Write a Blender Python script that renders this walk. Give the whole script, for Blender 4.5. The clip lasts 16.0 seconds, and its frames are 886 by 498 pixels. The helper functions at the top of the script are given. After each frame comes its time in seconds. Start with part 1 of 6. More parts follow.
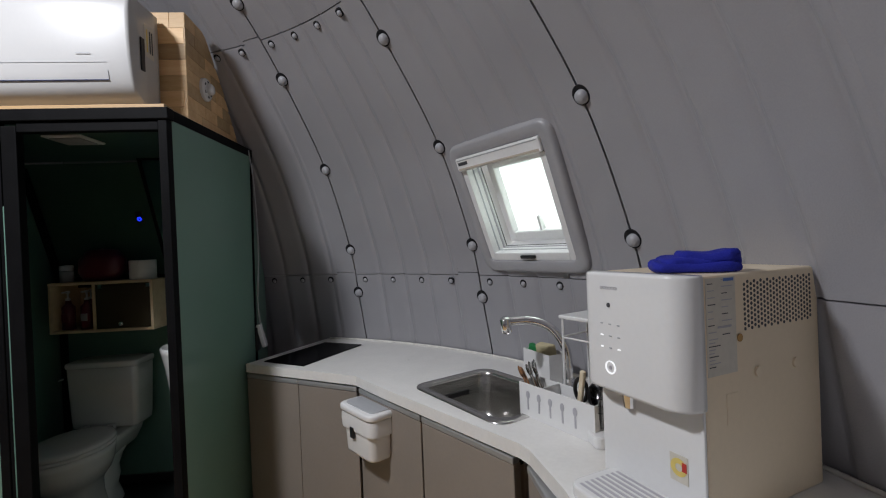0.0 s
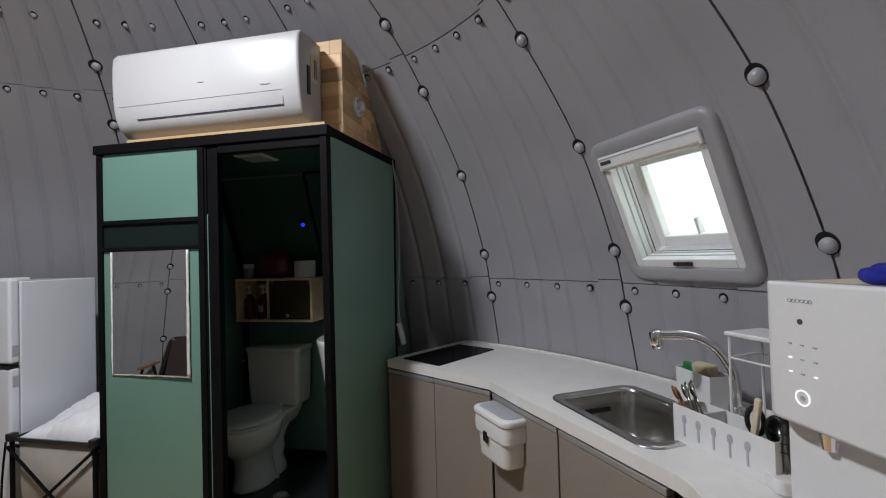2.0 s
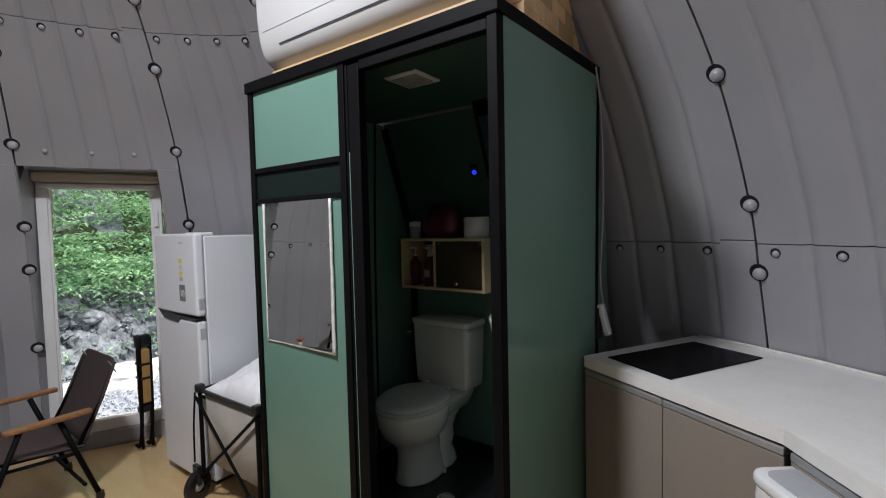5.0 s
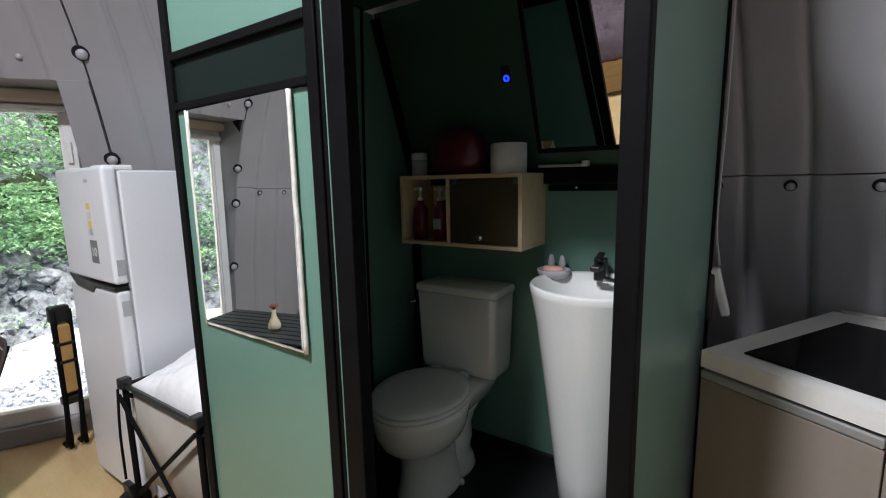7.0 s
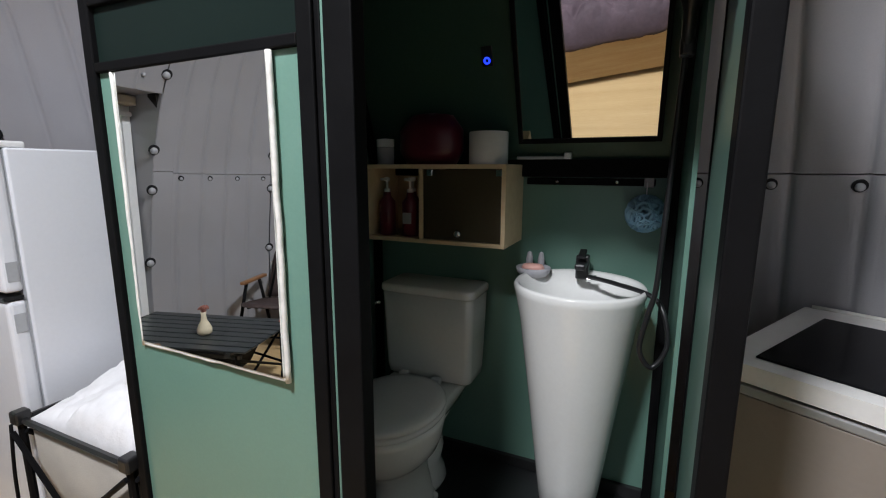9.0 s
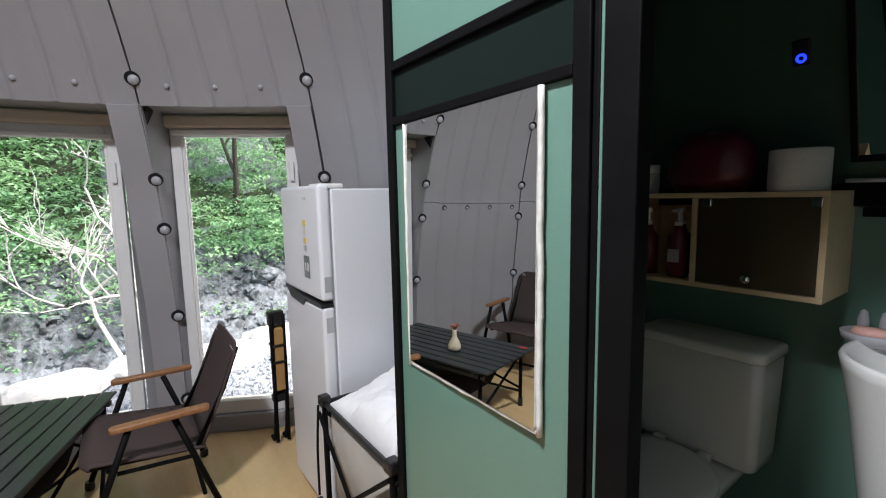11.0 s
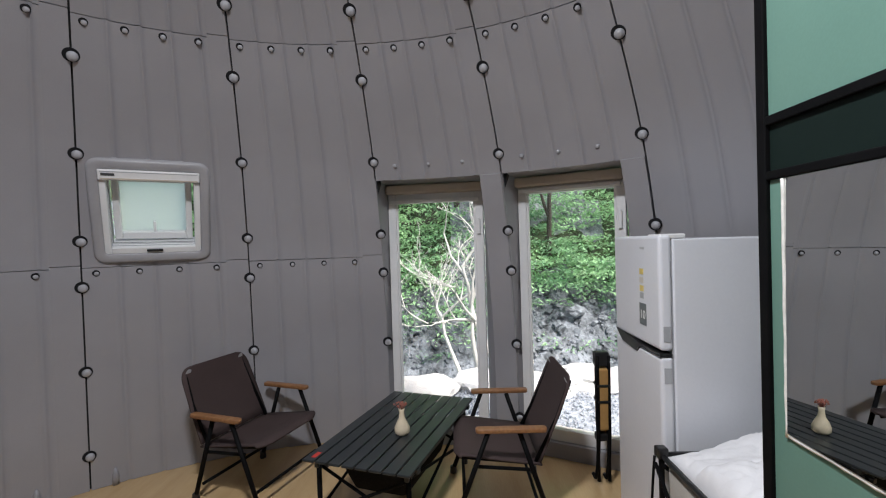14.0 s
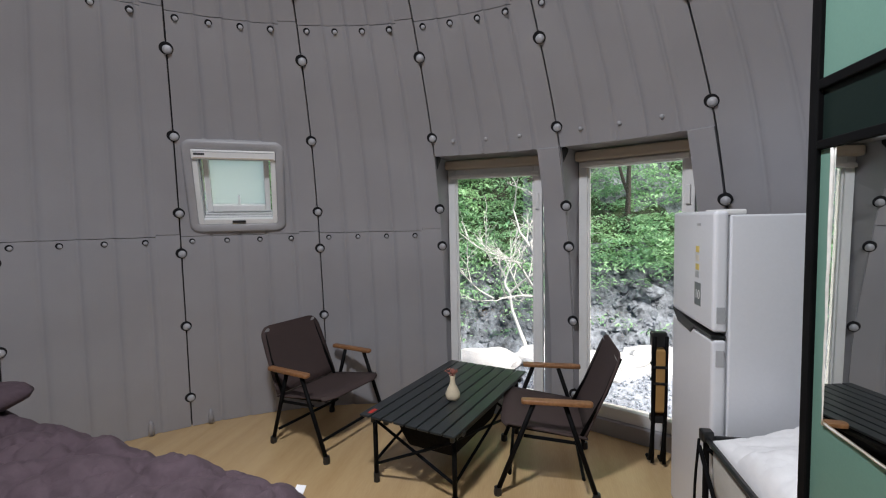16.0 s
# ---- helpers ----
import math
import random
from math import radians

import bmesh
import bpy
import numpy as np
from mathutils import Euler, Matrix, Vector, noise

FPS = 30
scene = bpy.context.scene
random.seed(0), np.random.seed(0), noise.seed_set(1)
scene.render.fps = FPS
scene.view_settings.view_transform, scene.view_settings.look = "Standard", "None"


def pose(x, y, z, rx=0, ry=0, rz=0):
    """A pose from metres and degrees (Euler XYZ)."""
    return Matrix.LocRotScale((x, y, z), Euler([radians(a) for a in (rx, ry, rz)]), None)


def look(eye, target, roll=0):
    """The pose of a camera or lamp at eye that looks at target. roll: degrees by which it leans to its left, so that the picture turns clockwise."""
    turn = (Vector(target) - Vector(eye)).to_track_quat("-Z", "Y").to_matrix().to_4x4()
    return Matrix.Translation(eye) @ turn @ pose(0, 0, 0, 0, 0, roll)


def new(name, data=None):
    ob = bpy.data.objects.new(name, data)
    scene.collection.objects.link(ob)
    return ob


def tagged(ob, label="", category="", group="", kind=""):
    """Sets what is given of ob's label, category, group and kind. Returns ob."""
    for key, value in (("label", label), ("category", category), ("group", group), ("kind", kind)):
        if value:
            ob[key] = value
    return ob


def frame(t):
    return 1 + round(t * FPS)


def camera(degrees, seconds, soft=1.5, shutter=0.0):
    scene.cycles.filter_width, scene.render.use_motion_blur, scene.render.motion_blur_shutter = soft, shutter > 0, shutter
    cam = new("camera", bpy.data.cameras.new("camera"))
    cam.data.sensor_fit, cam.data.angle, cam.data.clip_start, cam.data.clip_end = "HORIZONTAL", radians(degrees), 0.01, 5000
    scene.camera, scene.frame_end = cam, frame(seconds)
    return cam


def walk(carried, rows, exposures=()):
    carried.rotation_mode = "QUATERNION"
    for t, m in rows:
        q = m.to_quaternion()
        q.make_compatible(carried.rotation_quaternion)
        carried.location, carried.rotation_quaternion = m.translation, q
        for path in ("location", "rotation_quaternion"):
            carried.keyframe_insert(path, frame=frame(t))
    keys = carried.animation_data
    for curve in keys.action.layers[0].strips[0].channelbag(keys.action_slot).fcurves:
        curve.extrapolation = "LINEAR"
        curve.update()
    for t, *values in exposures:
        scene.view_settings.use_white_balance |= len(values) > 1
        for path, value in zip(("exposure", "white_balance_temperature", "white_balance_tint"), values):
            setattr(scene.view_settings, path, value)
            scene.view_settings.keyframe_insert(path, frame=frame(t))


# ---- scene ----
# The camera and its walk
cam = camera(89.7, 16.0, 1.15)
ROWS = [
    (0.0, 1.5474, -0.5662, 1.4667, -4.62, -0.46, 2.32),
    (0.5, 1.5439, -0.5604, 1.4690, -0.31, 0.13, 2.19),
    (1.0, 1.5310, -0.5614, 1.4649, 3.76, 0.54, 1.98),
    (1.5, 1.5191, -0.5597, 1.4642, 8.20, 0.67, 1.89),
    (2.0, 1.5213, -0.5446, 1.4580, 11.94, 0.91, 1.57),
    (2.5, 1.5195, -0.5262, 1.4543, 15.64, 0.99, 1.15),
    (3.0, 1.5261, -0.4634, 1.4521, 20.57, 0.77, 0.99),
    (3.5, 1.4774, -0.3516, 1.4475, 23.27, 0.00, 0.97),
    (4.0, 1.4058, -0.2091, 1.4381, 26.79, -1.22, 1.24),
    (4.5, 1.3305, -0.0506, 1.4253, 32.20, -2.24, 1.45),
    (4.7, 1.2986, 0.0146, 1.4177, 34.69, -2.24, 1.56),
    (6.8, 0.7951, 0.5497, 1.3227, 35.08, -7.71, 1.12),
    (7.0, 0.7545, 0.5803, 1.3199, 33.44, -8.69, 1.20),
    (7.5, 0.6339, 0.6006, 1.3188, 27.19, -10.14, 0.71),
    (8.0, 0.5800, 0.6069, 1.3222, 22.10, -10.50, -0.24),
    (8.2, 0.5690, 0.6046, 1.3204, 21.20, -10.39, -0.47),
    (10.3, 0.4556, 0.6743, 1.3379, 41.55, -8.09, 0.79),
    (10.5, 0.4475, 0.6732, 1.3345, 45.59, -7.56, 0.86),
    (11.0, 0.4390, 0.6658, 1.3479, 54.09, -6.75, 1.12),
    (11.5, 0.4399, 0.6479, 1.3528, 61.08, -5.86, 1.03),
    (12.0, 0.4369, 0.6182, 1.3622, 67.18, -4.91, 1.33),
    (12.5, 0.4410, 0.5846, 1.3695, 74.06, -3.86, 1.65),
    (13.0, 0.4511, 0.5531, 1.3843, 80.93, -2.91, 1.87),
    (13.5, 0.4766, 0.5263, 1.3842, 86.58, -1.66, 1.90),
    (14.0, 0.5348, 0.4789, 1.3982, 91.25, -0.85, 1.75),
    (14.5, 0.5736, 0.4490, 1.4083, 95.53, -1.16, 1.50),
    (15.0, 0.5749, 0.4968, 1.3925, 96.27, -2.56, 1.02),
    (15.5, 0.5684, 0.5784, 1.3878, 97.42, -3.56, 0.90),
    (16.0, 0.5809, 0.6141, 1.3852, 101.12, -3.67, 1.14),
]
EXPOSURES = [(0.0, 0.50), (2.0, 0.48), (3.5, 0.42), (4.7, 0.62), (7.0, 1.20), (8.2, 1.25), (10.3, 1.18), (11.5, 1.06), (12.5, 0.93), (14.0, 0.82), (16.0, 0.80)]
walk(cam, [(t, pose(x, y, z, 90 + pitch, roll, yaw)) for t, x, y, z, yaw, pitch, roll in ROWS], EXPOSURES)

# Light: an overcast sky, a soft sun behind cloud, one round lamp at the top of the dome
world = bpy.data.worlds.new("sky")
scene.world = world
world.use_nodes = True
wn = world.node_tree.nodes
sky = wn.new("ShaderNodeTexSky")
sky.sky_type = "NISHITA"
sky.sun_disc = False
sky.sun_elevation, sky.sun_rotation = radians(50), radians(-23)
sky.air_density, sky.dust_density = 1.0, 5.0
wn["Background"].inputs["Strength"].default_value = 0.15
world.node_tree.links.new(sky.outputs["Color"], wn["Background"].inputs["Color"])

sun = new("sun", bpy.data.lights.new("sun", "SUN"))
sun.data.energy, sun.data.angle, sun.data.color = 5.0, radians(20), (1.0, 0.97, 0.92)
sun.matrix_basis = look((7, 3, 9), (0, 0, 0))


def area_light(name, m, w, h, watts, colour, shape="RECTANGLE"):
    lamp = new(name, bpy.data.lights.new(name, "AREA"))
    lamp.data.shape, lamp.data.size, lamp.data.size_y = shape, w, h
    lamp.data.energy, lamp.data.color = watts, colour
    lamp.matrix_basis = m
    return lamp


area_light("dome_lamp_light", look((0.04, 0.06, 3.005), (0.04, 0.06, 0)), 0.30, 0.30, 46, (0.93, 0.953, 1.015), "DISK")


# Materials
def material(name, colour, rough=0.5, metal=0.0, vary=0.08, scale=6.0, bump=0.0, bump_scale=80.0, coat=0.0, spec=0.5, colour2=None, stretch=(1, 1, 1), each=0.0):
    m = bpy.data.materials.new(name)
    m.use_nodes = True
    n, l = m.node_tree.nodes, m.node_tree.links
    b = n["Principled BSDF"]
    b.inputs["Metallic"].default_value = metal
    b.inputs["Specular IOR Level"].default_value = spec
    b.inputs["Coat Weight"].default_value = coat
    b.inputs["Coat Roughness"].default_value = 0.08
    tc = n.new("ShaderNodeTexCoord")
    mp = n.new("ShaderNodeMapping")
    mp.inputs["Scale"].default_value = stretch
    l.new(tc.outputs["Object"], mp.inputs["Vector"])
    big, fine = n.new("ShaderNodeTexNoise"), n.new("ShaderNodeTexNoise")
    big.inputs["Scale"].default_value, big.inputs["Detail"].default_value = scale, 5
    fine.inputs["Scale"].default_value, fine.inputs["Detail"].default_value = bump_scale, 4
    l.new(mp.outputs[0], big.inputs["Vector"])
    l.new(mp.outputs[0], fine.inputs["Vector"])
    add = n.new("ShaderNodeMath")
    add.operation = "MULTIPLY_ADD"
    add.inputs[1].default_value, add.inputs[2].default_value = 0.35, 0.0
    l.new(fine.outputs["Fac"], add.inputs[0])
    sm = n.new("ShaderNodeMath")
    sm.operation = "MULTIPLY_ADD"
    sm.inputs[1].default_value = 0.65
    l.new(big.outputs["Fac"], sm.inputs[0])
    l.new(add.outputs[0], sm.inputs[2])
    ramp = n.new("ShaderNodeValToRGB")
    c = Vector(colour)
    c2 = Vector(colour2) if colour2 else c * (1 + vary)
    c1 = c if colour2 else c * (1 - vary)
    ramp.color_ramp.elements[0].position, ramp.color_ramp.elements[1].position = 0.35, 0.65
    ramp.color_ramp.elements[0].color, ramp.color_ramp.elements[1].color = (*c1, 1), (*c2, 1)
    l.new(sm.outputs[0], ramp.inputs["Fac"])
    out = ramp.outputs["Color"]
    if each:
        info = n.new("ShaderNodeObjectInfo")
        hsv = n.new("ShaderNodeHueSaturation")
        rng = n.new("ShaderNodeMapRange")
        rng.inputs["To Min"].default_value, rng.inputs["To Max"].default_value = 1 - each, 1 + each
        l.new(info.outputs["Random"], rng.inputs["Value"])
        l.new(rng.outputs[0], hsv.inputs["Value"])
        l.new(out, hsv.inputs["Color"])
        out = hsv.outputs["Color"]
    l.new(out, b.inputs["Base Color"])
    rr = n.new("ShaderNodeMapRange")
    rr.inputs["To Min"].default_value, rr.inputs["To Max"].default_value = max(0.02, rough - 0.06), min(1, rough + 0.06)
    l.new(big.outputs["Fac"], rr.inputs["Value"])
    l.new(rr.outputs[0], b.inputs["Roughness"])
    if bump:
        bp = n.new("ShaderNodeBump")
        bp.inputs["Strength"].default_value, bp.inputs["Distance"].default_value = 1.0, bump
        l.new(fine.outputs["Fac"], bp.inputs["Height"])
        l.new(bp.outputs[0], b.inputs["Normal"])
    return m


def glass_material(name, tint=(1, 1, 1), rough=0.0, clear=0.92):
    m = bpy.data.materials.new(name)
    m.use_nodes = True
    n, l = m.node_tree.nodes, m.node_tree.links
    n.remove(n["Principled BSDF"])
    tr, gl, mix, fr = n.new("ShaderNodeBsdfTransparent"), n.new("ShaderNodeBsdfGlossy"), n.new("ShaderNodeMixShader"), n.new("ShaderNodeFresnel")
    tr.inputs["Color"].default_value = (*[clear * v for v in tint], 1)
    gl.inputs["Roughness"].default_value = rough
    fr.inputs["IOR"].default_value = 1.45
    l.new(fr.outputs[0], mix.inputs[0])
    l.new(tr.outputs[0], mix.inputs[1])
    l.new(gl.outputs[0], mix.inputs[2])
    l.new(mix.outputs[0], n["Material Output"].inputs["Surface"])
    return m


def glow_material(name, colour, strength):
    m = bpy.data.materials.new(name)
    m.use_nodes = True
    b = m.node_tree.nodes["Principled BSDF"]
    b.inputs["Base Color"].default_value = (*colour, 1)
    b.inputs["Emission Color"].default_value, b.inputs["Emission Strength"].default_value = (*colour, 1), strength
    return m


WALL = material("grey_dome_paint", (0.33, 0.325, 0.345), 0.42, vary=0.05, scale=3.0, bump=0.0006, bump_scale=260)
SEAM = material("black_seam", (0.008, 0.008, 0.009), 0.8)
# near-black in place of the shade inside a bolt's pocket
CUP_SHADE = material("bolt_recess_shade", (0.02, 0.02, 0.022), 0.85, spec=0.1)
CAP = material("bolt_cap_grey", (0.38, 0.38, 0.40), 0.22, vary=0.1, scale=40)
WHITE_PVC = material("white_pvc", (0.77, 0.77, 0.77), 0.35, vary=0.04, scale=5)
BEIGE_BLIND = material("beige_blind", (0.52, 0.46, 0.38), 0.6, vary=0.06, bump=0.0006, bump_scale=400)
FRAME_GREY = material("grey_window_surround", (0.35, 0.345, 0.36), 0.4, vary=0.05)
GLASS = glass_material("window_glass", clear=0.98)
FROST = material("frosted_glass", (0.9, 0.93, 0.92), 0.3, vary=0.01)
fn, fl = FROST.node_tree.nodes, FROST.node_tree.links
ft, fx = fn.new("ShaderNodeBsdfTranslucent"), fn.new("ShaderNodeMixShader")
ft.inputs["Color"].default_value = (0.82, 0.88, 0.85, 1)
fx.inputs[0].default_value = 0.93
fl.new(fn["Principled BSDF"].outputs[0], fx.inputs[1])
fl.new(ft.outputs[0], fx.inputs[2])
fl.new(fx.outputs[0], fn["Material Output"].inputs["Surface"])
BLACK = material("black_aluminium", (0.005, 0.005, 0.0055), 0.55, vary=0.2, scale=10, spec=0.07)
BLACK_PLASTIC = material("black_plastic", (0.013, 0.013, 0.014), 0.35)
GREEN = material("sea_green_board", (0.132, 0.248, 0.200), 0.32, vary=0.05, scale=2.5, bump=0.0002, bump_scale=150, coat=0.2)
GREEN_DARK = material("dark_green_panel", (0.009, 0.016, 0.014), 0.35, vary=0.08, scale=3, spec=0.1)
# the booth's green darkened: shade inside the booth put into the colour
GREEN_SHADED = material("shaded_green_board", (0.045, 0.095, 0.072), 0.4, vary=0.08, scale=3, spec=0.3)
MIRROR = bpy.data.materials.new("mirror_silver")
MIRROR.use_nodes = True
for key, value in (("Base Color", (0.86, 0.89, 0.88, 1)), ("Metallic", 1.0), ("Roughness", 0.006)):
    MIRROR.node_tree.nodes["Principled BSDF"].inputs[key].default_value = value
CERAMIC = material("white_ceramic", (0.78, 0.78, 0.76), 0.12, vary=0.03, scale=3, coat=0.5)
WHITE_GLOSS = material("white_gloss_plastic", (0.75, 0.745, 0.74), 0.25, vary=0.025, scale=3)
WHITE_ENAMEL = material("white_fridge_enamel", (0.72, 0.73, 0.77), 0.22, vary=0.025, scale=2.0, bump=0.0002, bump_scale=90)
AC_WHITE = material("matt_white_casing", (0.49, 0.485, 0.48), 0.38, vary=0.02, scale=3)
CREAM = material("cream_sheet_metal", (0.80, 0.67, 0.49), 0.38, vary=0.03, scale=3)
STONE_TOP = material("white_solid_surface", (0.76, 0.745, 0.72), 0.3, vary=0.04, scale=10, bump=0.0001)
TAUPE = material("taupe_cabinet_laminate", (0.25, 0.215, 0.185), 0.42, vary=0.05, scale=3)
RAIL_ALU = material("satin_aluminium", (0.40, 0.40, 0.40), 0.42, metal=0.5, vary=0.05)
STEEL = material("brushed_steel", (0.60, 0.585, 0.56), 0.24, metal=1.0, vary=0.08, scale=8, bump=0.00004, bump_scale=160)
CHROME = material("chrome", (0.85, 0.85, 0.86), 0.06, metal=1.0, vary=0.02)
BLACK_GLASS = material("black_hob_glass", (0.006, 0.006, 0.007), 0.12, spec=0.06, vary=0.1)
FLOOR = material("honey_vinyl_floor", (0.50, 0.335, 0.165), 0.25, scale=3.0, bump=0.0004, bump_scale=60, stretch=(0.25, 3, 1), colour2=(0.60, 0.425, 0.225))
PINE = material("pine_board", (0.60, 0.37, 0.17), 0.5, scale=4.0, bump=0.0006, bump_scale=40, stretch=(0.6, 8, 8), colour2=(0.72, 0.50, 0.27), each=0.38)
BIRCH = material("light_birch_ply", (0.62, 0.47, 0.28), 0.45, scale=5.0, stretch=(0.6, 6, 6), colour2=(0.72, 0.57, 0.37))
ARM_WOOD = material("oak_armrest", (0.20, 0.088, 0.036), 0.42, scale=6.0, stretch=(1, 10, 10), colour2=(0.30, 0.145, 0.06))
BROWN_CLOTH = material("brown_canvas", (0.050, 0.031, 0.029), 0.8, vary=0.12, bump=0.0008, bump_scale=500)
QUILT = material("mauve_quilt_cotton", (0.076, 0.050, 0.062), 0.85, vary=0.16, scale=9, bump=0.004, bump_scale=38)
BLACK_NET = material("black_netting", (0.010, 0.0095, 0.010), 0.95, vary=0.25, scale=40, spec=0.08)
TABLE_BLACK = material("black_slat_aluminium", (0.020, 0.024, 0.026), 0.33, vary=0.15, scale=12)
BLUE_CLOTH = material("blue_microfibre", (0.010, 0.017, 0.30), 0.9, vary=0.2, bump=0.002, bump_scale=300)
WHITE_CLOTH = material("white_cloth", (0.76, 0.75, 0.76), 0.8, vary=0.05, bump=0.002, bump_scale=40)
CANVAS_GREY = material("grey_canvas", (0.34, 0.31, 0.27), 0.85, vary=0.12, bump=0.001, bump_scale=300)
TAN_CANVAS = material("tan_canvas", (0.42, 0.24, 0.08), 0.75, vary=0.1)
MAROON = material("maroon_plastic", (0.11, 0.014, 0.028), 0.3, vary=0.1)
PINK = material("pink_soap", (0.75, 0.42, 0.36), 0.5, vary=0.05)
GREY_SILICONE = material("grey_silicone", (0.42, 0.41, 0.44), 0.6)
PRINT = material("dark_print", (0.06, 0.06, 0.065), 0.6)
YELLOW = material("yellow_print", (0.75, 0.58, 0.16), 0.5)
RED = material("red_print", (0.5, 0.04, 0.03), 0.5)
LABEL = material("label_paper", (0.62, 0.58, 0.50), 0.6)
GREYLID = material("grey_translucent_lid", (0.40, 0.41, 0.43), 0.3)
CLEAR_PLASTIC = glass_material("clear_plastic", (0.95, 0.95, 0.95), 0.12, 0.9)
IVORY = material("ivory_ceramic", (0.68, 0.58, 0.42), 0.35, vary=0.08, scale=30)
SPONGE = material("yellow_sponge", (0.55, 0.48, 0.30), 0.9, bump=0.003, bump_scale=120)
GREEN_PLASTIC = material("green_plastic", (0.02, 0.20, 0.06), 0.4)
BLUE_MESH = material("pale_blue_mesh", (0.22, 0.40, 0.52), 0.7)
SILICONE_WHITE = material("white_sealant", (0.72, 0.70, 0.66), 0.5, vary=0.1, scale=40, bump=0.002, bump_scale=50)
DARK_FLOOR = material("wet_black_tray", (0.012, 0.013, 0.014), 0.3)
LED_BLUE = glow_material("blue_led", (0.01, 0.03, 1.0), 1.4)
LED_WHITE = glow_material("white_led", (0.95, 0.97, 1.0), 0.45)
LAMP_GLOW = glow_material("lamp_diffuser", (1.0, 0.95, 0.88), 3.0)


# Mesh helpers
def finish(name, bm, mat, smooth=False):
    me = bpy.data.meshes.new(name)
    bmesh.ops.recalc_face_normals(bm, faces=bm.faces)
    bm.to_mesh(me)
    bm.free()
    me.materials.append(mat)
    if smooth:
        me.polygons.foreach_set("use_smooth", [True] * len(me.polygons))
    return me


def part(name, bm, mat, parent, label="", smooth=False):
    ob = new(name, finish(name, bm, mat, smooth))
    ob.parent = parent
    return tagged(ob, label)


def thing(name, label, category, group="", kind="", m=None):
    ob = tagged(new(name), label, category, group, kind)
    ob.empty_display_size = 0.1
    if m is not None:
        ob.matrix_basis = m
    return ob


def solid(name, bm, mat, label, category, group="", kind="", smooth=False, m=None):
    ob = tagged(new(name, finish(name, bm, mat, smooth)), label, category, group, kind)
    if m is not None:
        ob.matrix_basis = m
    return ob


def add(bm, geo_verts, m):
    bmesh.ops.transform(bm, matrix=m, verts=geo_verts)


def box(x0, x1, y0, y1, z0, z1, bev=0.003, m=None, bm=None, seg=2):
    target = bm or bmesh.new()
    b = bmesh.new()
    bmesh.ops.create_cube(b, size=1)
    for v in b.verts:
        v.co = Vector(((x0 + x1) / 2 + v.co.x * (x1 - x0), (y0 + y1) / 2 + v.co.y * (y1 - y0), (z0 + z1) / 2 + v.co.z * (z1 - z0)))
    if bev:
        bmesh.ops.bevel(b, geom=b.edges[:], offset=bev, segments=seg, affect="EDGES", profile=0.5)
    if m is not None:
        b.transform(m)
    return merge(target, b)


def merge(target, b):
    me = bpy.data.meshes.new("tmp")
    b.to_mesh(me)
    b.free()
    target.from_mesh(me)
    bpy.data.meshes.remove(me)
    return target


def lathe(profile, steps=24, m=None, bm=None, sx=1.0, sy=1.0):
    """Turns (radius, height) pairs round z."""
    target = bm or bmesh.new()
    b = bmesh.new()
    rings = []
    for r, z in profile:
        if r < 1e-6:
            rings.append([b.verts.new((0, 0, z))])
        else:
            rings.append([b.verts.new((r * sx * math.cos(2 * math.pi * i / steps), r * sy * math.sin(2 * math.pi * i / steps), z)) for i in range(steps)])
    for p, q in zip(rings, rings[1:]):
        for i in range(steps):
            j = (i + 1) % steps
            if len(p) == 1 and len(q) == 1:
                continue
            if len(p) == 1:
                b.faces.new((p[0], q[j], q[i]))
            elif len(q) == 1:
                b.faces.new((p[i], p[j], q[0]))
            else:
                b.faces.new((p[i], p[j], q[j], q[i]))
    if m is not None:
        b.transform(m)
    return merge(target, b)


def tube(points, r, steps=8, bm=None, closed=False):
    """A round bar along points."""
    target = bm or bmesh.new()
    pts = [Vector(p) for p in points]
    n = len(pts)
    rings = []
    up = None
    for i, p in enumerate(pts):
        if closed:
            d = (pts[(i + 1) % n] - pts[i - 1]).normalized()
        else:
            d = (pts[min(i + 1, n - 1)] - pts[max(i - 1, 0)]).normalized()
        if up is None:
            up = d.orthogonal().normalized()
        up = (up - d * up.dot(d)).normalized()
        side = d.cross(up)
        rings.append([target.verts.new(p + r * (math.cos(2 * math.pi * k / steps) * up + math.sin(2 * math.pi * k / steps) * side)) for k in range(steps)])
    pairs = list(zip(rings, rings[1:])) + ([(rings[-1], rings[0])] if closed else [])
    for a, b in pairs:
        for k in range(steps):
            j = (k + 1) % steps
            target.faces.new((a[k], a[j], b[j], b[k]))
    if not closed:
        target.faces.new(rings[0][::-1])
        target.faces.new(rings[-1])
    return target


def curve_points(points, n=8):
    """A smooth line through points."""
    p = [Vector(q) for q in points]
    p = [2 * p[0] - p[1]] + p + [2 * p[-1] - p[-2]]
    out = []
    for i in range(1, len(p) - 2):
        for k in range(n):
            t = k / n
            out.append(0.5 * ((2 * p[i]) + (p[i + 1] - p[i - 1]) * t + (2 * p[i - 1] - 5 * p[i] + 4 * p[i + 1] - p[i + 2]) * t * t + (3 * p[i] - p[i - 1] - 3 * p[i + 1] + p[i + 2]) * t ** 3))
    return out + [p[-2]]


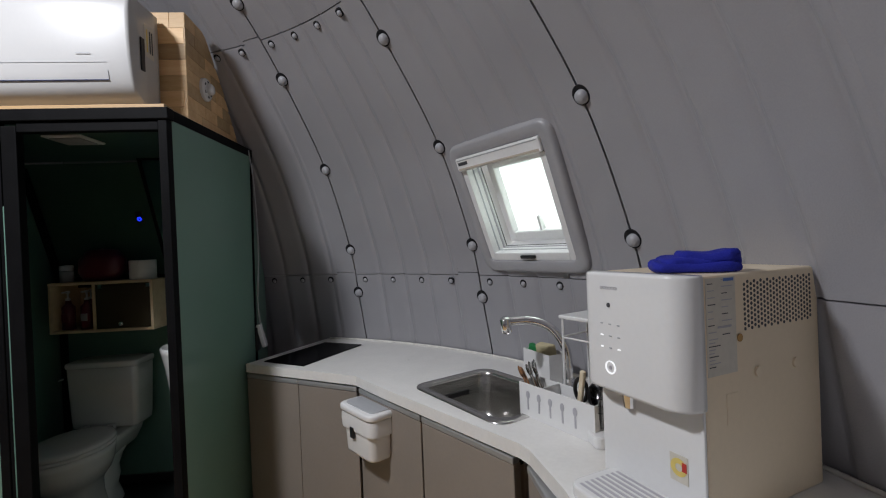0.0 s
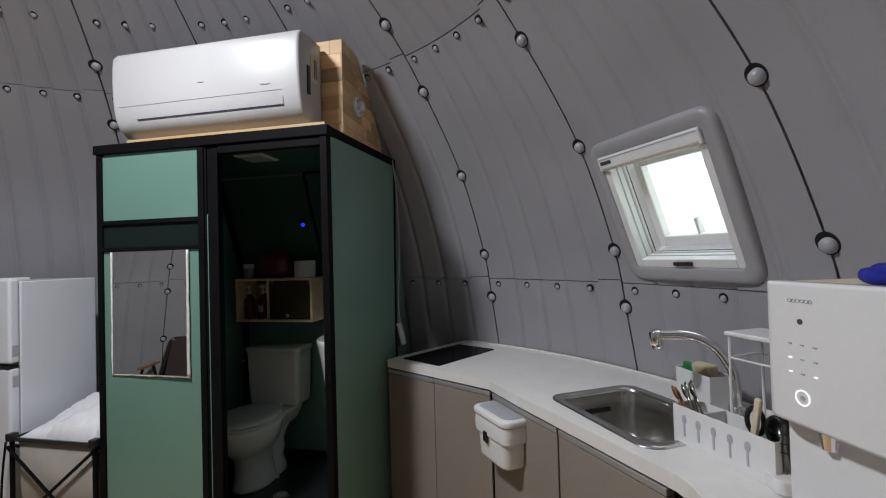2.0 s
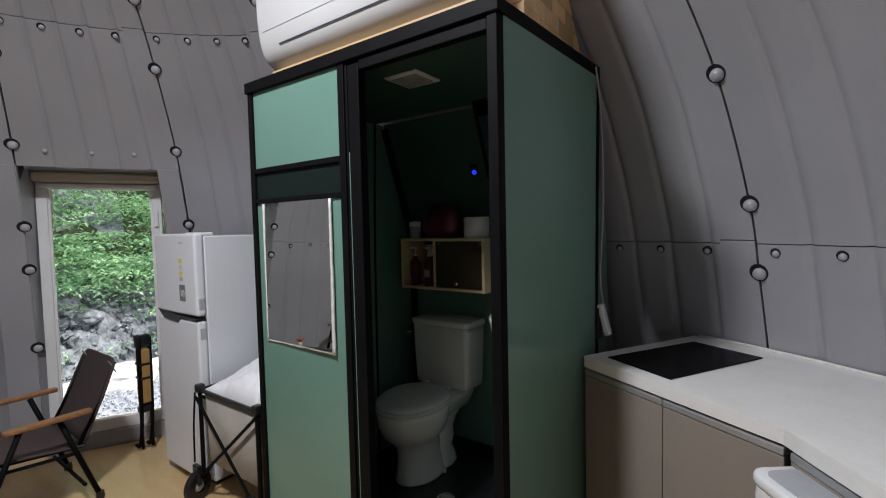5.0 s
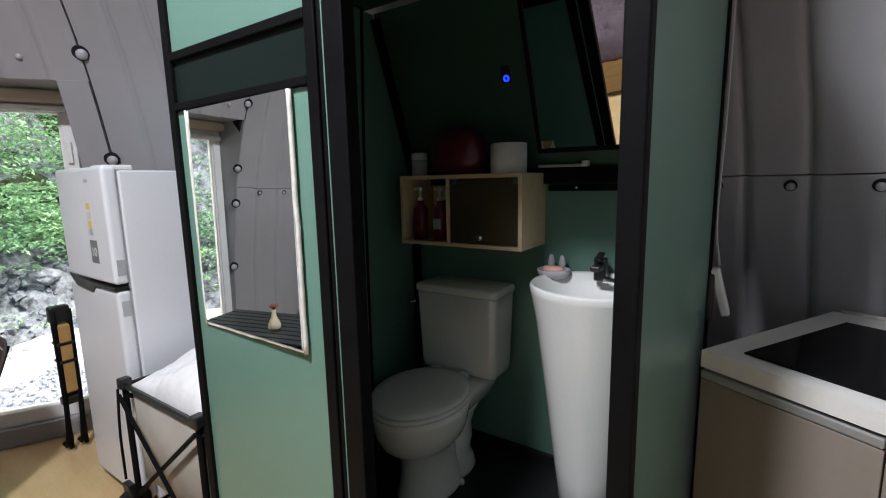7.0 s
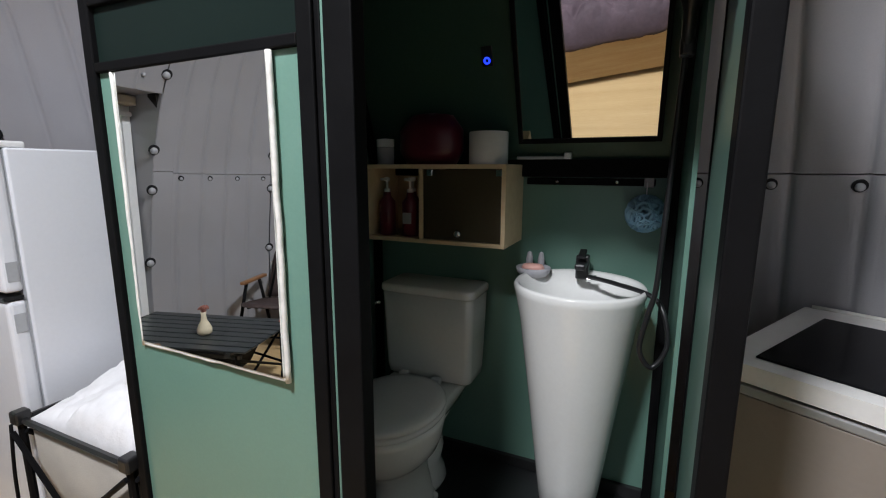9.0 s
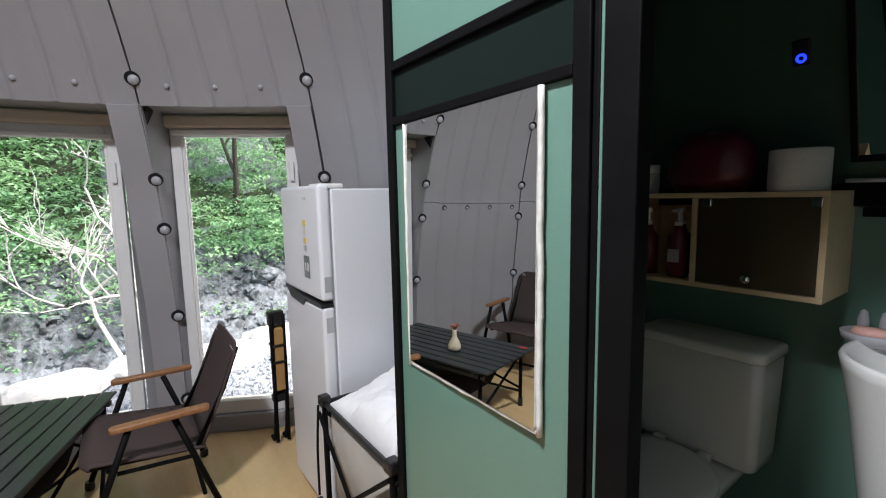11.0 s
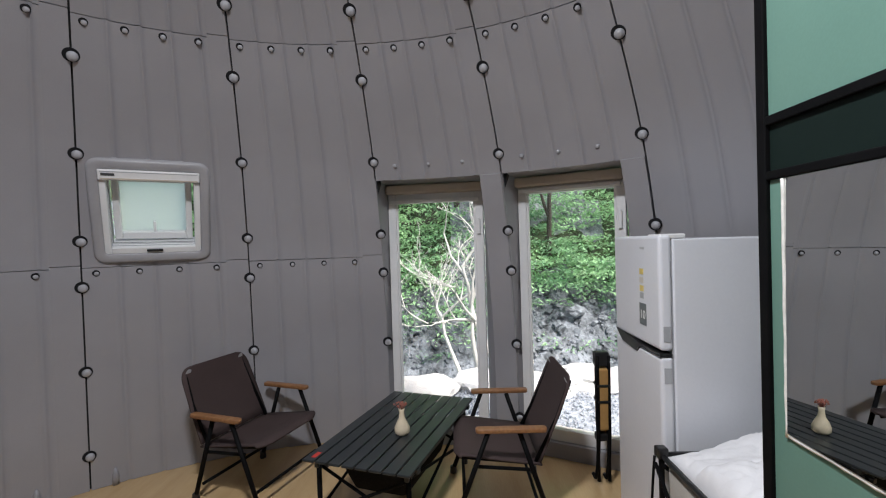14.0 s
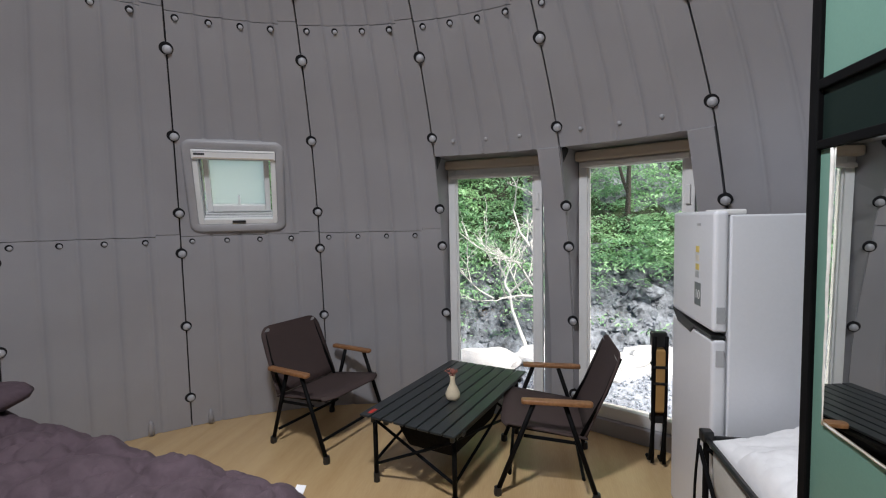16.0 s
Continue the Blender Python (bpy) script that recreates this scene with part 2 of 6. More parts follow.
def rounded(w, h, r, n=5):
    """Outline of a rounded rectangle centred on the origin."""
    out = []
    for cx, cy, a in ((w / 2 - r, h / 2 - r, 0), (-w / 2 + r, h / 2 - r, 90), (-w / 2 + r, -h / 2 + r, 180), (w / 2 - r, -h / 2 + r, 270)):
        for k in range(n + 1):
            t = radians(a + 90 * k / n)
            out.append((cx + r * math.cos(t), cy + r * math.sin(t)))
    return out


def loft(outlines, bm=None, m=None, caps=True):
    """Joins closed outlines of equal counts [(x, y, z), ...] into a skin."""
    target = bm or bmesh.new()
    b = bmesh.new()
    rings = [[b.verts.new(p) for p in o] for o in outlines]
    for p, q in zip(rings, rings[1:]):
        k = len(p)
        for i in range(k):
            b.faces.new((p[i], p[(i + 1) % k], q[(i + 1) % k], q[i]))
    if caps:
        b.faces.new(rings[0][::-1])
        b.faces.new(rings[-1])
    if m is not None:
        b.transform(m)
    return merge(target, b)


def prism(outline, z0, z1, bev=0.0, m=None, bm=None):
    """A flat outline raised from z0 to z1, with softened rims."""
    if not bev:
        return loft([[(x, y, z0) for x, y in outline], [(x, y, z1) for x, y in outline]], bm, m)
    b = bmesh.new()
    loft([[(x, y, z0) for x, y in outline], [(x, y, z1) for x, y in outline]], b)
    rim = [e for e in b.edges if abs(e.verts[0].co.z - e.verts[1].co.z) < 1e-7]
    bmesh.ops.bevel(b, geom=rim, offset=bev, segments=2, affect="EDGES", profile=0.5)
    if m is not None:
        b.transform(m)
    return merge(bm or bmesh.new(), b)


def word(text, size, mat, m, parent, name="lettering"):
    """Flat letters on a surface."""
    cu = bpy.data.curves.new(name, "FONT")
    cu.body, cu.size, cu.extrude, cu.align_x, cu.align_y = text, size, 0.0004, "CENTER", "CENTER"
    tmp = bpy.data.objects.new(name, cu)
    scene.collection.objects.link(tmp)
    me = bpy.data.meshes.new_from_object(tmp.evaluated_get(bpy.context.evaluated_depsgraph_get()))
    bpy.data.objects.remove(tmp)
    me.materials.clear()
    me.materials.append(mat)
    ob = new(name, me)
    ob.parent, ob.matrix_basis = parent, m
    return ob


# The dome: eighteen gores of 20 degrees, three rows of panels
PROFILE = [(0, 2.63), (0.21, 2.62), (0.712, 2.585), (1.207, 2.489), (1.4645, 2.428), (1.911, 2.233), (2.312, 1.940), (2.570, 1.692), (2.86, 1.3), (3.06, 0.86), (3.16, 0.44), (3.20, 0.05)]
PZ, PRAD = [p[0] for p in PROFILE], [p[1] for p in PROFILE]
# height and radius along the arc, smoothed
ARC = curve_points([(r, 0, z) for z, r in PROFILE], 6)
ARC_Z, ARC_R = [p.z for p in ARC], [p.x for p in ARC]
ARC_S = [0.0]
for p0, p1 in zip(ARC, ARC[1:]):
    ARC_S.append(ARC_S[-1] + (p1 - p0).length)
TOP_S = ARC_S[-1]


def radius_at(z):
    return float(np.interp(z, ARC_Z, ARC_R))


def s_at(z):
    return float(np.interp(z, ARC_Z, ARC_S))


def dome_point(angle, s, out=0.0):
    """Point at an azimuth in degrees and a length along the arc; out: metres away from the inner face, outwards."""
    r, z = float(np.interp(s, ARC_S, ARC_R)), float(np.interp(s, ARC_S, ARC_Z))
    e = 0.02
    dr, dz = float(np.interp(s + e, ARC_S, ARC_R) - np.interp(s - e, ARC_S, ARC_R)), float(np.interp(s + e, ARC_S, ARC_Z) - np.interp(s - e, ARC_S, ARC_Z))
    k = math.hypot(dr, dz) or 1
    nr, nz = dz / k, -dr / k
    a = radians(angle)
    return Vector(((r + nr * out) * math.cos(a), (r + nr * out) * math.sin(a), z + nz * out))


def dome_frame(angle, z, out=0.0):
    """A pose on the inner face: z axis points into the room, y axis up along the wall."""
    s = s_at(z)
    p = dome_point(angle, s, out)
    up = (dome_point(angle, s + 0.02, out) - dome_point(angle, s - 0.02, out)).normalized()
    into = (dome_point(angle, s, 0.0) - dome_point(angle, s, 0.05)).normalized()
    m = Matrix((up.cross(into), up, into)).transposed().to_4x4()
    m.translation = p
    return m


RIBS = (0.2, 0.4, 0.6, 0.8)
GAP = 0.0042


def rib_depth(u):
    return sum(0.0105 * math.exp(-((u - c) / 0.013) ** 2) - 0.0045 * math.exp(-((u - c - 0.03) / 0.018) ** 2) for c in RIBS)


def panel(name, a0, a1, z0, z1, parent, hole=None, step_low=0.0, step_high=0.0, proud=0.0, thick=0.1, ribs=True):
    """One dome panel from azimuth a0 (falling) to a1. hole: u0, u1, z0, z1. step: the last 15 % of an edge is raised by so much."""
    us = {0.0, 1.0, 0.85}
    if ribs:
        for c in RIBS:
            us |= {c - 0.045, c - 0.022, c - 0.01, c, c + 0.01, c + 0.022, c + 0.045}
    s0, s1 = s_at(z0), s_at(z1)
    nv = max(3, int((s1 - s0) / 0.075))
    vs = {i / nv for i in range(nv + 1)}
    if hole:
        hu0, hu1 = hole[0], hole[1]
        hv0, hv1 = (s_at(hole[2]) - s0) / (s1 - s0), (s_at(hole[3]) - s0) / (s1 - s0)
        us = {u for u in us if min(abs(u - hu0), abs(u - hu1)) > 0.008} | {hu0, hu1}
        vs = {v for v in vs if min(abs(v - hv0), abs(v - hv1)) > 0.03} | {hv0, hv1}
    us, vs = sorted(us), sorted(vs)
    bm = bmesh.new()

    def vert(u, v, out, last):
        s = s0 + (s1 - s0) * v
        lo, hi = (step_low, step_high) if last else (0.0, 0.0)
        s += lo * (1 - v) + hi * v
        if v == 0:
            s += 0.0022
        if v == 1:
            s -= 0.0022
        rad = max(0.05, float(np.interp(s, ARC_S, ARC_R)))
        trim = math.degrees(GAP / rad)
        a = a0 - trim + (a1 - a0 + 2 * trim) * u if a1 < a0 else a0 + (a1 - a0) * u
        depth = (rib_depth(u) if ribs else 0.0) - proud
        return bm.verts.new(dome_point(a, s, depth if out == 0 else out))

    cells = set()
    for i in range(len(us) - 1):
        for j in range(len(vs) - 1):
            um, vm = (us[i] + us[i + 1]) / 2, (vs[j] + vs[j + 1]) / 2
            if hole and hu0 < um < hu1 and hv0 < vm < hv1:
                continue
            cells.add((i, j))
    for out in (0, thick):
        made = {}

        def corner(i, j, last):
            key = (i, j, last)
            if key not in made:
                made[key] = vert(us[i], vs[j], out, last)
            return made[key]

        for i, j in sorted(cells):
            last = us[i] >= 0.8499
            f = bm.faces.new((corner(i, j, last), corner(i + 1, j, last), corner(i + 1, j + 1, last), corner(i, j + 1, last)))
            f.smooth = out == 0
    bmesh.ops.remove_doubles(bm, verts=bm.verts, dist=1e-6)
    for i, j in sorted(cells):
        last = us[i] >= 0.8499
        for ni, nj, p, q in ((i - 1, j, (i, j), (i, j + 1)), (i + 1, j, (i + 1, j), (i + 1, j + 1)), (i, j - 1, (i, j), (i + 1, j)), (i, j + 1, (i, j + 1), (i + 1, j + 1))):
            if (ni, nj) not in cells:
                bm.faces.new((vert(us[p[0]], vs[p[1]], 0, last), vert(us[q[0]], vs[q[1]], 0, last), vert(us[q[0]], vs[q[1]], thick, last), vert(us[p[0]], vs[p[1]], thick, last)))
    me = bpy.data.meshes.new(name)
    bmesh.ops.recalc_face_normals(bm, faces=bm.faces)
    bm.to_mesh(me)
    bm.free()
    me.materials.append(WALL)
    ob = new(name, me)
    ob.parent = parent
    return ob


LOW_Z, HIGH_Z = 1.315, 2.455
wall = thing("wall_dome", "grey moulded dome wall of bolted panels", "wall", kind="structure")
WINDOW_GORES = {180: 163.4, 160: 143.2}
SKYLIGHTS = {40: 31.4, 220: 211.6}
for g in range(18):
    a = 220 - 20 * g
    b = a - 20
    key = a % 360
    if key in WINDOW_GORES:
        panel("panel", WINDOW_GORES[key], b, 0.0, 1.806, wall, proud=0.012, ribs=False)
        panel("panel", a, b, 1.80, HIGH_Z, wall, step_high=0.016)
        panel("panel", a, WINDOW_GORES[key], 0.0, 0.10, wall, ribs=False)
    else:
        panel("panel", a, b, 0.0, LOW_Z, wall, step_high=0.013)
        if key in SKYLIGHTS:
            mid = (a - SKYLIGHTS[key] if key == 40 else 220 - SKYLIGHTS[key]) / 20
            panel("panel", a, b, LOW_Z, HIGH_Z, wall, hole=(mid - 0.30, mid + 0.30, 1.40, 1.83), step_low=0.013, step_high=0.016)
        else:
            panel("panel", a, b, LOW_Z, HIGH_Z, wall, step_low=0.013, step_high=0.016)
    panel("panel", a, b, HIGH_Z, 3.19, wall, step_low=0.016)

# dark packing behind the joints
for g in range(18):
    a = 220 - 20 * g
    bm = bmesh.new()
    n = 40
    row = []
    for i in range(n + 1):
        s = TOP_S * i / n
        w = 0.03
        rad = max(0.06, float(np.interp(s, ARC_S, ARC_R)))
        d = math.degrees(w / rad)
        lo_k = 0.0 if a in WINDOW_GORES and s < s_at(1.80) else -1
        row.append([bm.verts.new(dome_point(a + k * d, s, o)) for k, o in ((lo_k, 0.03), (1, 0.03), (1, 0.12), (lo_k, 0.12))])
    for p, q in zip(row, row[1:]):
        for i in range(4):
            bm.faces.new((p[i], p[(i + 1) % 4], q[(i + 1) % 4], q[i]))
    part("joint_strip", bm, SEAM, wall)
for z in (LOW_Z, HIGH_Z):
    for g in range(18):
        a = 220 - 20 * g
        if z == LOW_Z and a % 360 in WINDOW_GORES:
            continue
        bm = bmesh.new()
        s = s_at(z)
        row = [[bm.verts.new(dome_point(a - 20 * i / 6, s + d, o)) for d, o in ((-0.03, 0.03), (0.05, 0.03), (0.05, 0.12), (-0.03, 0.12))] for i in range(7)]
        for p, q in zip(row, row[1:]):
            for i in range(4):
                bm.faces.new((p[i], p[(i + 1) % 4], q[(i + 1) % 4], q[i]))
        part("joint_strip", bm, SEAM, wall)
# small plug at the crown
part("crown_cap", lathe([(0, 3.19), (0.12, 3.195), (0.14, 3.21), (0.14, 3.3), (0, 3.32)], 24), WALL, wall)

# bolts: the cups stand proud, their near-black colour painting a recess's shade
CUP_ME = finish("bolt_cup", lathe([(0.0340, -0.008), (0.0335, 0.0022), (0.0315, 0.0032), (0.0290, 0.0028), (0.026, 0.002), (0, 0.002)], 20), CUP_SHADE, True)
CAP_ME = finish("bolt_cap", lathe([(0.0235, -0.002), (0.023, 0.008), (0.020, 0.016), (0.012, 0.022), (0, 0.024)], 18), CAP, True)
SMALL_CUP = finish("bolt_cup_small", lathe([(0.0182, -0.006), (0.0177, 0.0026), (0.0160, 0.0034), (0.014, 0.003), (0, 0.003)], 16), CUP_SHADE, True)
SMALL_CAP = finish("bolt_cap_small", lathe([(0.0125, -0.001), (0.012, 0.007), (0.009, 0.011), (0, 0.0135)], 14), CAP, True)


def bolt(angle, z, small=False, out=0.0, flush=False):
    if flush:
        cap = new("bolt", SMALL_CAP)
        cap.parent, cap.matrix_basis = wall, dome_frame(angle, z, 0.0)
        return
    cup = new("bolt", SMALL_CUP if small else CUP_ME)
    cup.parent, cup.matrix_basis = wall, dome_frame(angle, z, out)
    cap = new("bolt_cap", SMALL_CAP if small else CAP_ME)
    cap.parent, cap.matrix_basis = cup, pose(0.002, -0.003, 0.0) if small else pose(0.004, -0.005, 0.0)


for g in range(18):
    a = 220 - 20 * g
    for z in (0.209, 0.712, 1.207, 1.4645, 1.911, 2.312, 2.570):
        bolt(a, z, out=-0.012 if a in (160, 140) and z < 1.8 else 0.0)
    for i in range(4):
        u = (0.075, 0.31, 0.545, 0.78)[i]
        if a % 360 not in WINDOW_GORES:
            bolt(a - 20 * u, 1.284, True)
        elif i < 3:
            bolt(a - 20 * (0.17 + 0.27 * i), 1.885, True, flush=True)
        bolt(a - 20 * u, 2.434, True)
    for u in (0.145, 0.395, 0.645):
        bolt(a - 20 * u, 2.722, True)

# moulded toes at the foot of two ribs
for a in (-142.6, -134.9):
    part("rib_toe", loft([[(x * k, -0.05 + y * h, d) for x, y in ((-0.020, 0), (-0.020, 0.05), (-0.012, 0.085), (0, 0.105), (0.012, 0.085), (0.020, 0.05), (0.020, 0))] for k, h, d in ((1, 1, -0.008), (0.9, 0.97, 0.012), (0.45, 0.8, 0.022))], None, dome_frame(a, 0.052)), WALL, wall, smooth=True)

# Floor and ground
floor_bm = prism([(2.66 * math.cos(2 * math.pi * i / 72), 2.66 * math.sin(2 * math.pi * i / 72)) for i in range(72)], -0.12, 0.0)
solid("floor", floor_bm, FLOOR, "honey-coloured wood-look vinyl floor", "floor", kind="structure")


# Tall windows in two gores
def tall_window(name, a_left, a_right, seam, rail):
    """White framed fixed window between two azimuths, set upright at the foot of the dome."""
    root = thing(name, "tall white-framed window with rolled-up beige blind", "window", "tall windows", "structure")
    p, q = Vector((2.6 * math.cos(radians(a_left)), 2.6 * math.sin(radians(a_left)), 0)), Vector((2.6 * math.cos(radians(a_right)), 2.6 * math.sin(radians(a_right)), 0))
    w = (q - p).length
    ux = (q - p).normalized()
    uy = Vector((-ux.y, ux.x, 0))
    if uy.dot(p) < 0:
        uy = -uy
    m = Matrix((ux, uy, Vector((0, 0, 1)))).transposed().to_4x4()
    m.translation = p
    bot, top, fw = 0.10, 1.80, 0.055
    for x0, x1, z0, z1 in ((0, fw, bot, top), (w - fw, w, bot, top), (fw, w - fw, bot, bot + 0.075), (fw, w - fw, top - 0.10, top)):
        part("window_frame", box(x0, x1, 0.0, 0.07, z0, z1, 0.005, m), WHITE_PVC, root)
    for x0, x1, z0, z1 in ((fw, fw + 0.012, bot + 0.075, top - 0.10), (w - fw - 0.012, w - fw, bot + 0.075, top - 0.10)):
        part("glazing_bead", box(x0, x1, 0.012, 0.03, z0, z1, 0.002, m), WHITE_PVC, root)
    pane = part("pane", box(fw, w - fw, 0.034, 0.04, bot + 0.07, top - 0.09, 0, m), GLASS, root)
    pane.visible_shadow = False
    part("handle", box(w - fw + 0.012, w - fw + 0.035, -0.02, 0.0, 1.45, 1.56, 0.004, m), WHITE_PVC, root)
    cassette = part("roller_blind", box(0.0, w, -0.075, -0.008, 1.738, 1.80, 0.014, m), BEIGE_BLIND, root, "rolled-up beige roller blind")
    part("bottom_rail", box(0.02, w - 0.02, -0.045, -0.012, rail, rail + 0.028, 0.006, m), WHITE_PVC, cassette)
    # reveal: two cheeks and a soffit
    for edge, xx, sgn in ((seam, -0.004, -1), (WINDOW_GORES[seam], w + 0.004, 1)):
        bm = bmesh.new()
        rows = []
        base = m @ Vector((xx, 0.07, 0))
        for i in range(19):
            z = 1.81 * i / 18
            e = dome_point(edge, s_at(z), 0.004)
            f = Vector((base.x, base.y, e.z))
            n = Vector((e.y - f.y, f.x - e.x, 0))
            n = n.normalized() if n.length > 1e-6 else Vector((0, 0, 0))
            if n.dot(ux) * sgn < 0:
                n = -n
            rows.append([bm.verts.new(v) for v in (e, f, f + n * 0.02, e + n * 0.02)])
        for r0, r1 in zip(rows, rows[1:]):
            for i in range(4):
                bm.faces.new((r0[i], r0[(i + 1) % 4], r1[(i + 1) % 4], r1[i]))
        part("reveal", bm, WALL, root)
    bm = bmesh.new()
    lip = [dome_point(seam + (WINDOW_GORES[seam] - seam) * i / 8, s_at(1.80), 0.0) for i in range(9)]
    far = [m @ Vector((w * i / 8 + (0.06 * (i / 4 - 1)), 0.10, 1.812)) for i in range(9)]
    for z in (0, 1):
        vs = [[bm.verts.new(v + Vector((0, 0, 0.03 * z + (0.004 if v in lip else 0)))) for v in line] for line in (lip, far)]
        for i in range(8):
            bm.faces.new((vs[0][i], vs[0][i + 1], vs[1][i + 1], vs[1][i]))
    part("soffit", bm, WALL, root)
    part("sill", box(-0.02, w + 0.02, -0.03, 0.09, 0.0, bot - 0.001, 0.004, m), WALL, root)
    return root


for name, a_left, a_right, seam in (("window_1", 179.3, 164.6, 180), ("window_2", 159.3, 144.6, 160)):
    tall_window(name, a_left, a_right, seam, 1.672 if seam == 180 else 1.702)


# Small roof windows
def roof_window(name, angle):
    root = thing(name, "small white tilting window in rounded grey surround", "window", "small windows", "structure")
    lo, hi = dome_point(angle, s_at(1.345)), dome_point(angle, s_at(1.878))
    up = (hi - lo).normalized()
    side = Vector((0, 0, 1)).cross(Vector((math.cos(radians(angle)), math.sin(radians(angle)), 0))).normalized()
    into = side.cross(up)
    if into.x * math.cos(radians(angle)) + into.y * math.sin(radians(angle)) > 0:
        into = -into
        side = -side
    # x to the viewer's right, y up the slope, z into the room
    right = up.cross(into)
    m = Matrix((right, up, into)).transposed().to_4x4()
    m.translation = (lo + hi) / 2
    W, H = 0.585, 0.61
    m = m @ pose(-0.010, 0.014, 0)

    def ring(w0, h0, r0, w1, h1, r1, za, zb, lift=0.0):
        """A rounded frame from an outer to an inner outline."""
        o, i = rounded(w0, h0, r0), rounded(w1, h1, r1)
        return loft([[(x, y, za) for x, y in o], [(x * 0.998, y * 0.998, zb - 0.024) for x, y in o], [(x * 0.985, y * 0.985, zb - 0.009) for x, y in o], [(x * 0.96, y * 0.96, zb - 0.001) for x, y in o], [(x * 0.935, y * 0.935, zb) for x, y in o],
                     [(x * 1.02, y * 1.02, zb) for x, y in i], [(x, y, zb - 0.006) for x, y in i], [(x, y, za) for x, y in i], [(x, y, za) for x, y in o]], None, m, False)

    part("surround", ring(W, H, 0.055, 0.475, 0.490, 0.02, -0.06, 0.03), FRAME_GREY, root, "rounded grey plastic surround", True)
    iw, ih = 0.475, 0.49
    for x0, x1, y0, y1 in ((-iw / 2, -iw / 2 + 0.03, -ih / 2, ih / 2 - 0.06), (iw / 2 - 0.03, iw / 2, -ih / 2, ih / 2 - 0.06), (-iw / 2 + 0.03, iw / 2 - 0.03, -ih / 2, -ih / 2 + 0.035)):
        part("window_frame", box(x0, x1, y0, y1, -0.15, 0.022, 0.004, m), WHITE_PVC, root)
    top = part("blind_rail", box(-iw / 2, iw / 2, ih / 2 - 0.058, ih / 2, -0.10, 0.040, 0.006, m), WHITE_PVC, root, "white blind rail across the top")
    part("blind_rail_groove", box(-iw / 2 + 0.01, iw / 2 - 0.01, ih / 2 - 0.052, ih / 2 - 0.044, 0.0402, 0.042, 0.0005, m), BEIGE_BLIND, top)
    part("blind_rail_groove", box(-iw / 2 + 0.01, iw / 2 - 0.01, ih / 2 - 0.012, ih / 2 - 0.008, 0.0402, 0.0412, 0.0003, m), GREYLID, top)
    part("rating_plate", box(-iw / 2 + 0.015, -iw / 2 + 0.075, ih / 2 - 0.032, ih / 2 - 0.018, 0.0402, 0.042, 0.0005, m), PRINT, top)
    # dark seals and a fly-screen groove inside the reveal
    for d0, d1, mat in ((-0.018, -0.012, GREYLID), (-0.050, -0.042, GREY_SILICONE), (-0.066, -0.063, PRINT)):
        for x0, x1, y0, y1 in ((-iw / 2 + 0.0295, -iw / 2 + 0.032, -ih / 2 + 0.036, ih / 2 - 0.06), (iw / 2 - 0.032, iw / 2 - 0.0295, -ih / 2 + 0.036, ih / 2 - 0.06), (-iw / 2 + 0.032, iw / 2 - 0.032, -ih / 2 + 0.0345, -ih / 2 + 0.037)):
            part("seal", box(x0, x1, y0, y1, d0, d1, 0.0, m), mat, root)
    # sash further out, with a second inner frame
    sw, sh = 0.395, 0.375
    for x0, x1, y0, y1 in ((-sw / 2, -sw / 2 + 0.035, -0.20, 0.18), (sw / 2 - 0.035, sw / 2, -0.20, 0.18), (-sw / 2 + 0.035, sw / 2 - 0.035, -0.20, -0.155), (-sw / 2 + 0.035, sw / 2 - 0.035, 0.15, 0.18)):
        part("sash", box(x0, x1, y0, y1, -0.150, -0.090, 0.006, m), WHITE_PVC, root)
    pane = part("pane", box(-sw / 2 + 0.03, sw / 2 - 0.03, -0.16, 0.16, -0.130, -0.124, 0, m), FROST, root, "frosted glass pane")
    part("catch", box(-0.04, 0.04, -ih / 2 + 0.012, -ih / 2 + 0.027, 0.0222, 0.036, 0.004, m), BLACK_PLASTIC, root, "black plastic catch")
    part("stay", box(-0.007, 0.007, -0.17, -0.09, -0.122, -0.094, 0.003, m), WHITE_PVC, root)
    return m


SKY_A = roof_window("window_3", 31.4)
SKY_B = roof_window("window_4", 211.6)


# The shower-toilet booth
BX0, BX1, BY0, BYT, BZ = -0.571, 0.648, 1.225, 1.96, 2.04
BACK_Y, BREAK_Z = 2.30, 1.33
TRAY_Z = 0.10
booth = thing("bathroom_booth", "sea-green panelled bathroom booth with black metal frame", "bathroom booth")
P = 0.030


def bar(name, x0, x1, y0, y1, z0, z1, mat=BLACK, parent=None, bev=0.003, label=""):
    return part(name, box(x0, x1, y0, y1, z0, z1, bev), mat, parent or booth, label)


# front frame
bar("post", BX0, BX0 + P, BY0, BY0 + 0.04, 0, BZ - 0.045)
bar("post", -0.002, 0.030, BY0, BY0 + 0.04, 0, BZ - 0.045)
bar("post", BX1 - 0.034, BX1, BY0, BY0 + 0.04, 0, BZ - 0.045)
bar("top_rail", BX0 - 0.008, BX1 + 0.008, BY0 - 0.008, BY0 + 0.04, BZ - 0.045, BZ)
bar("rail", BX0 + P, -0.002, BY0, BY0 + 0.036, 1.650, 1.672)
bar("rail", BX0 + P, -0.002, BY0, BY0 + 0.036, 1.522, 1.542)
bar("rail", BX0 + P, -0.002, BY0, BY0 + 0.036, 0.0, 0.05)
bar("front_panel", BX0 + P, -0.002, BY0 + 0.010, BY0 + 0.028, 1.672, BZ - 0.045, GREEN, bev=0.001)
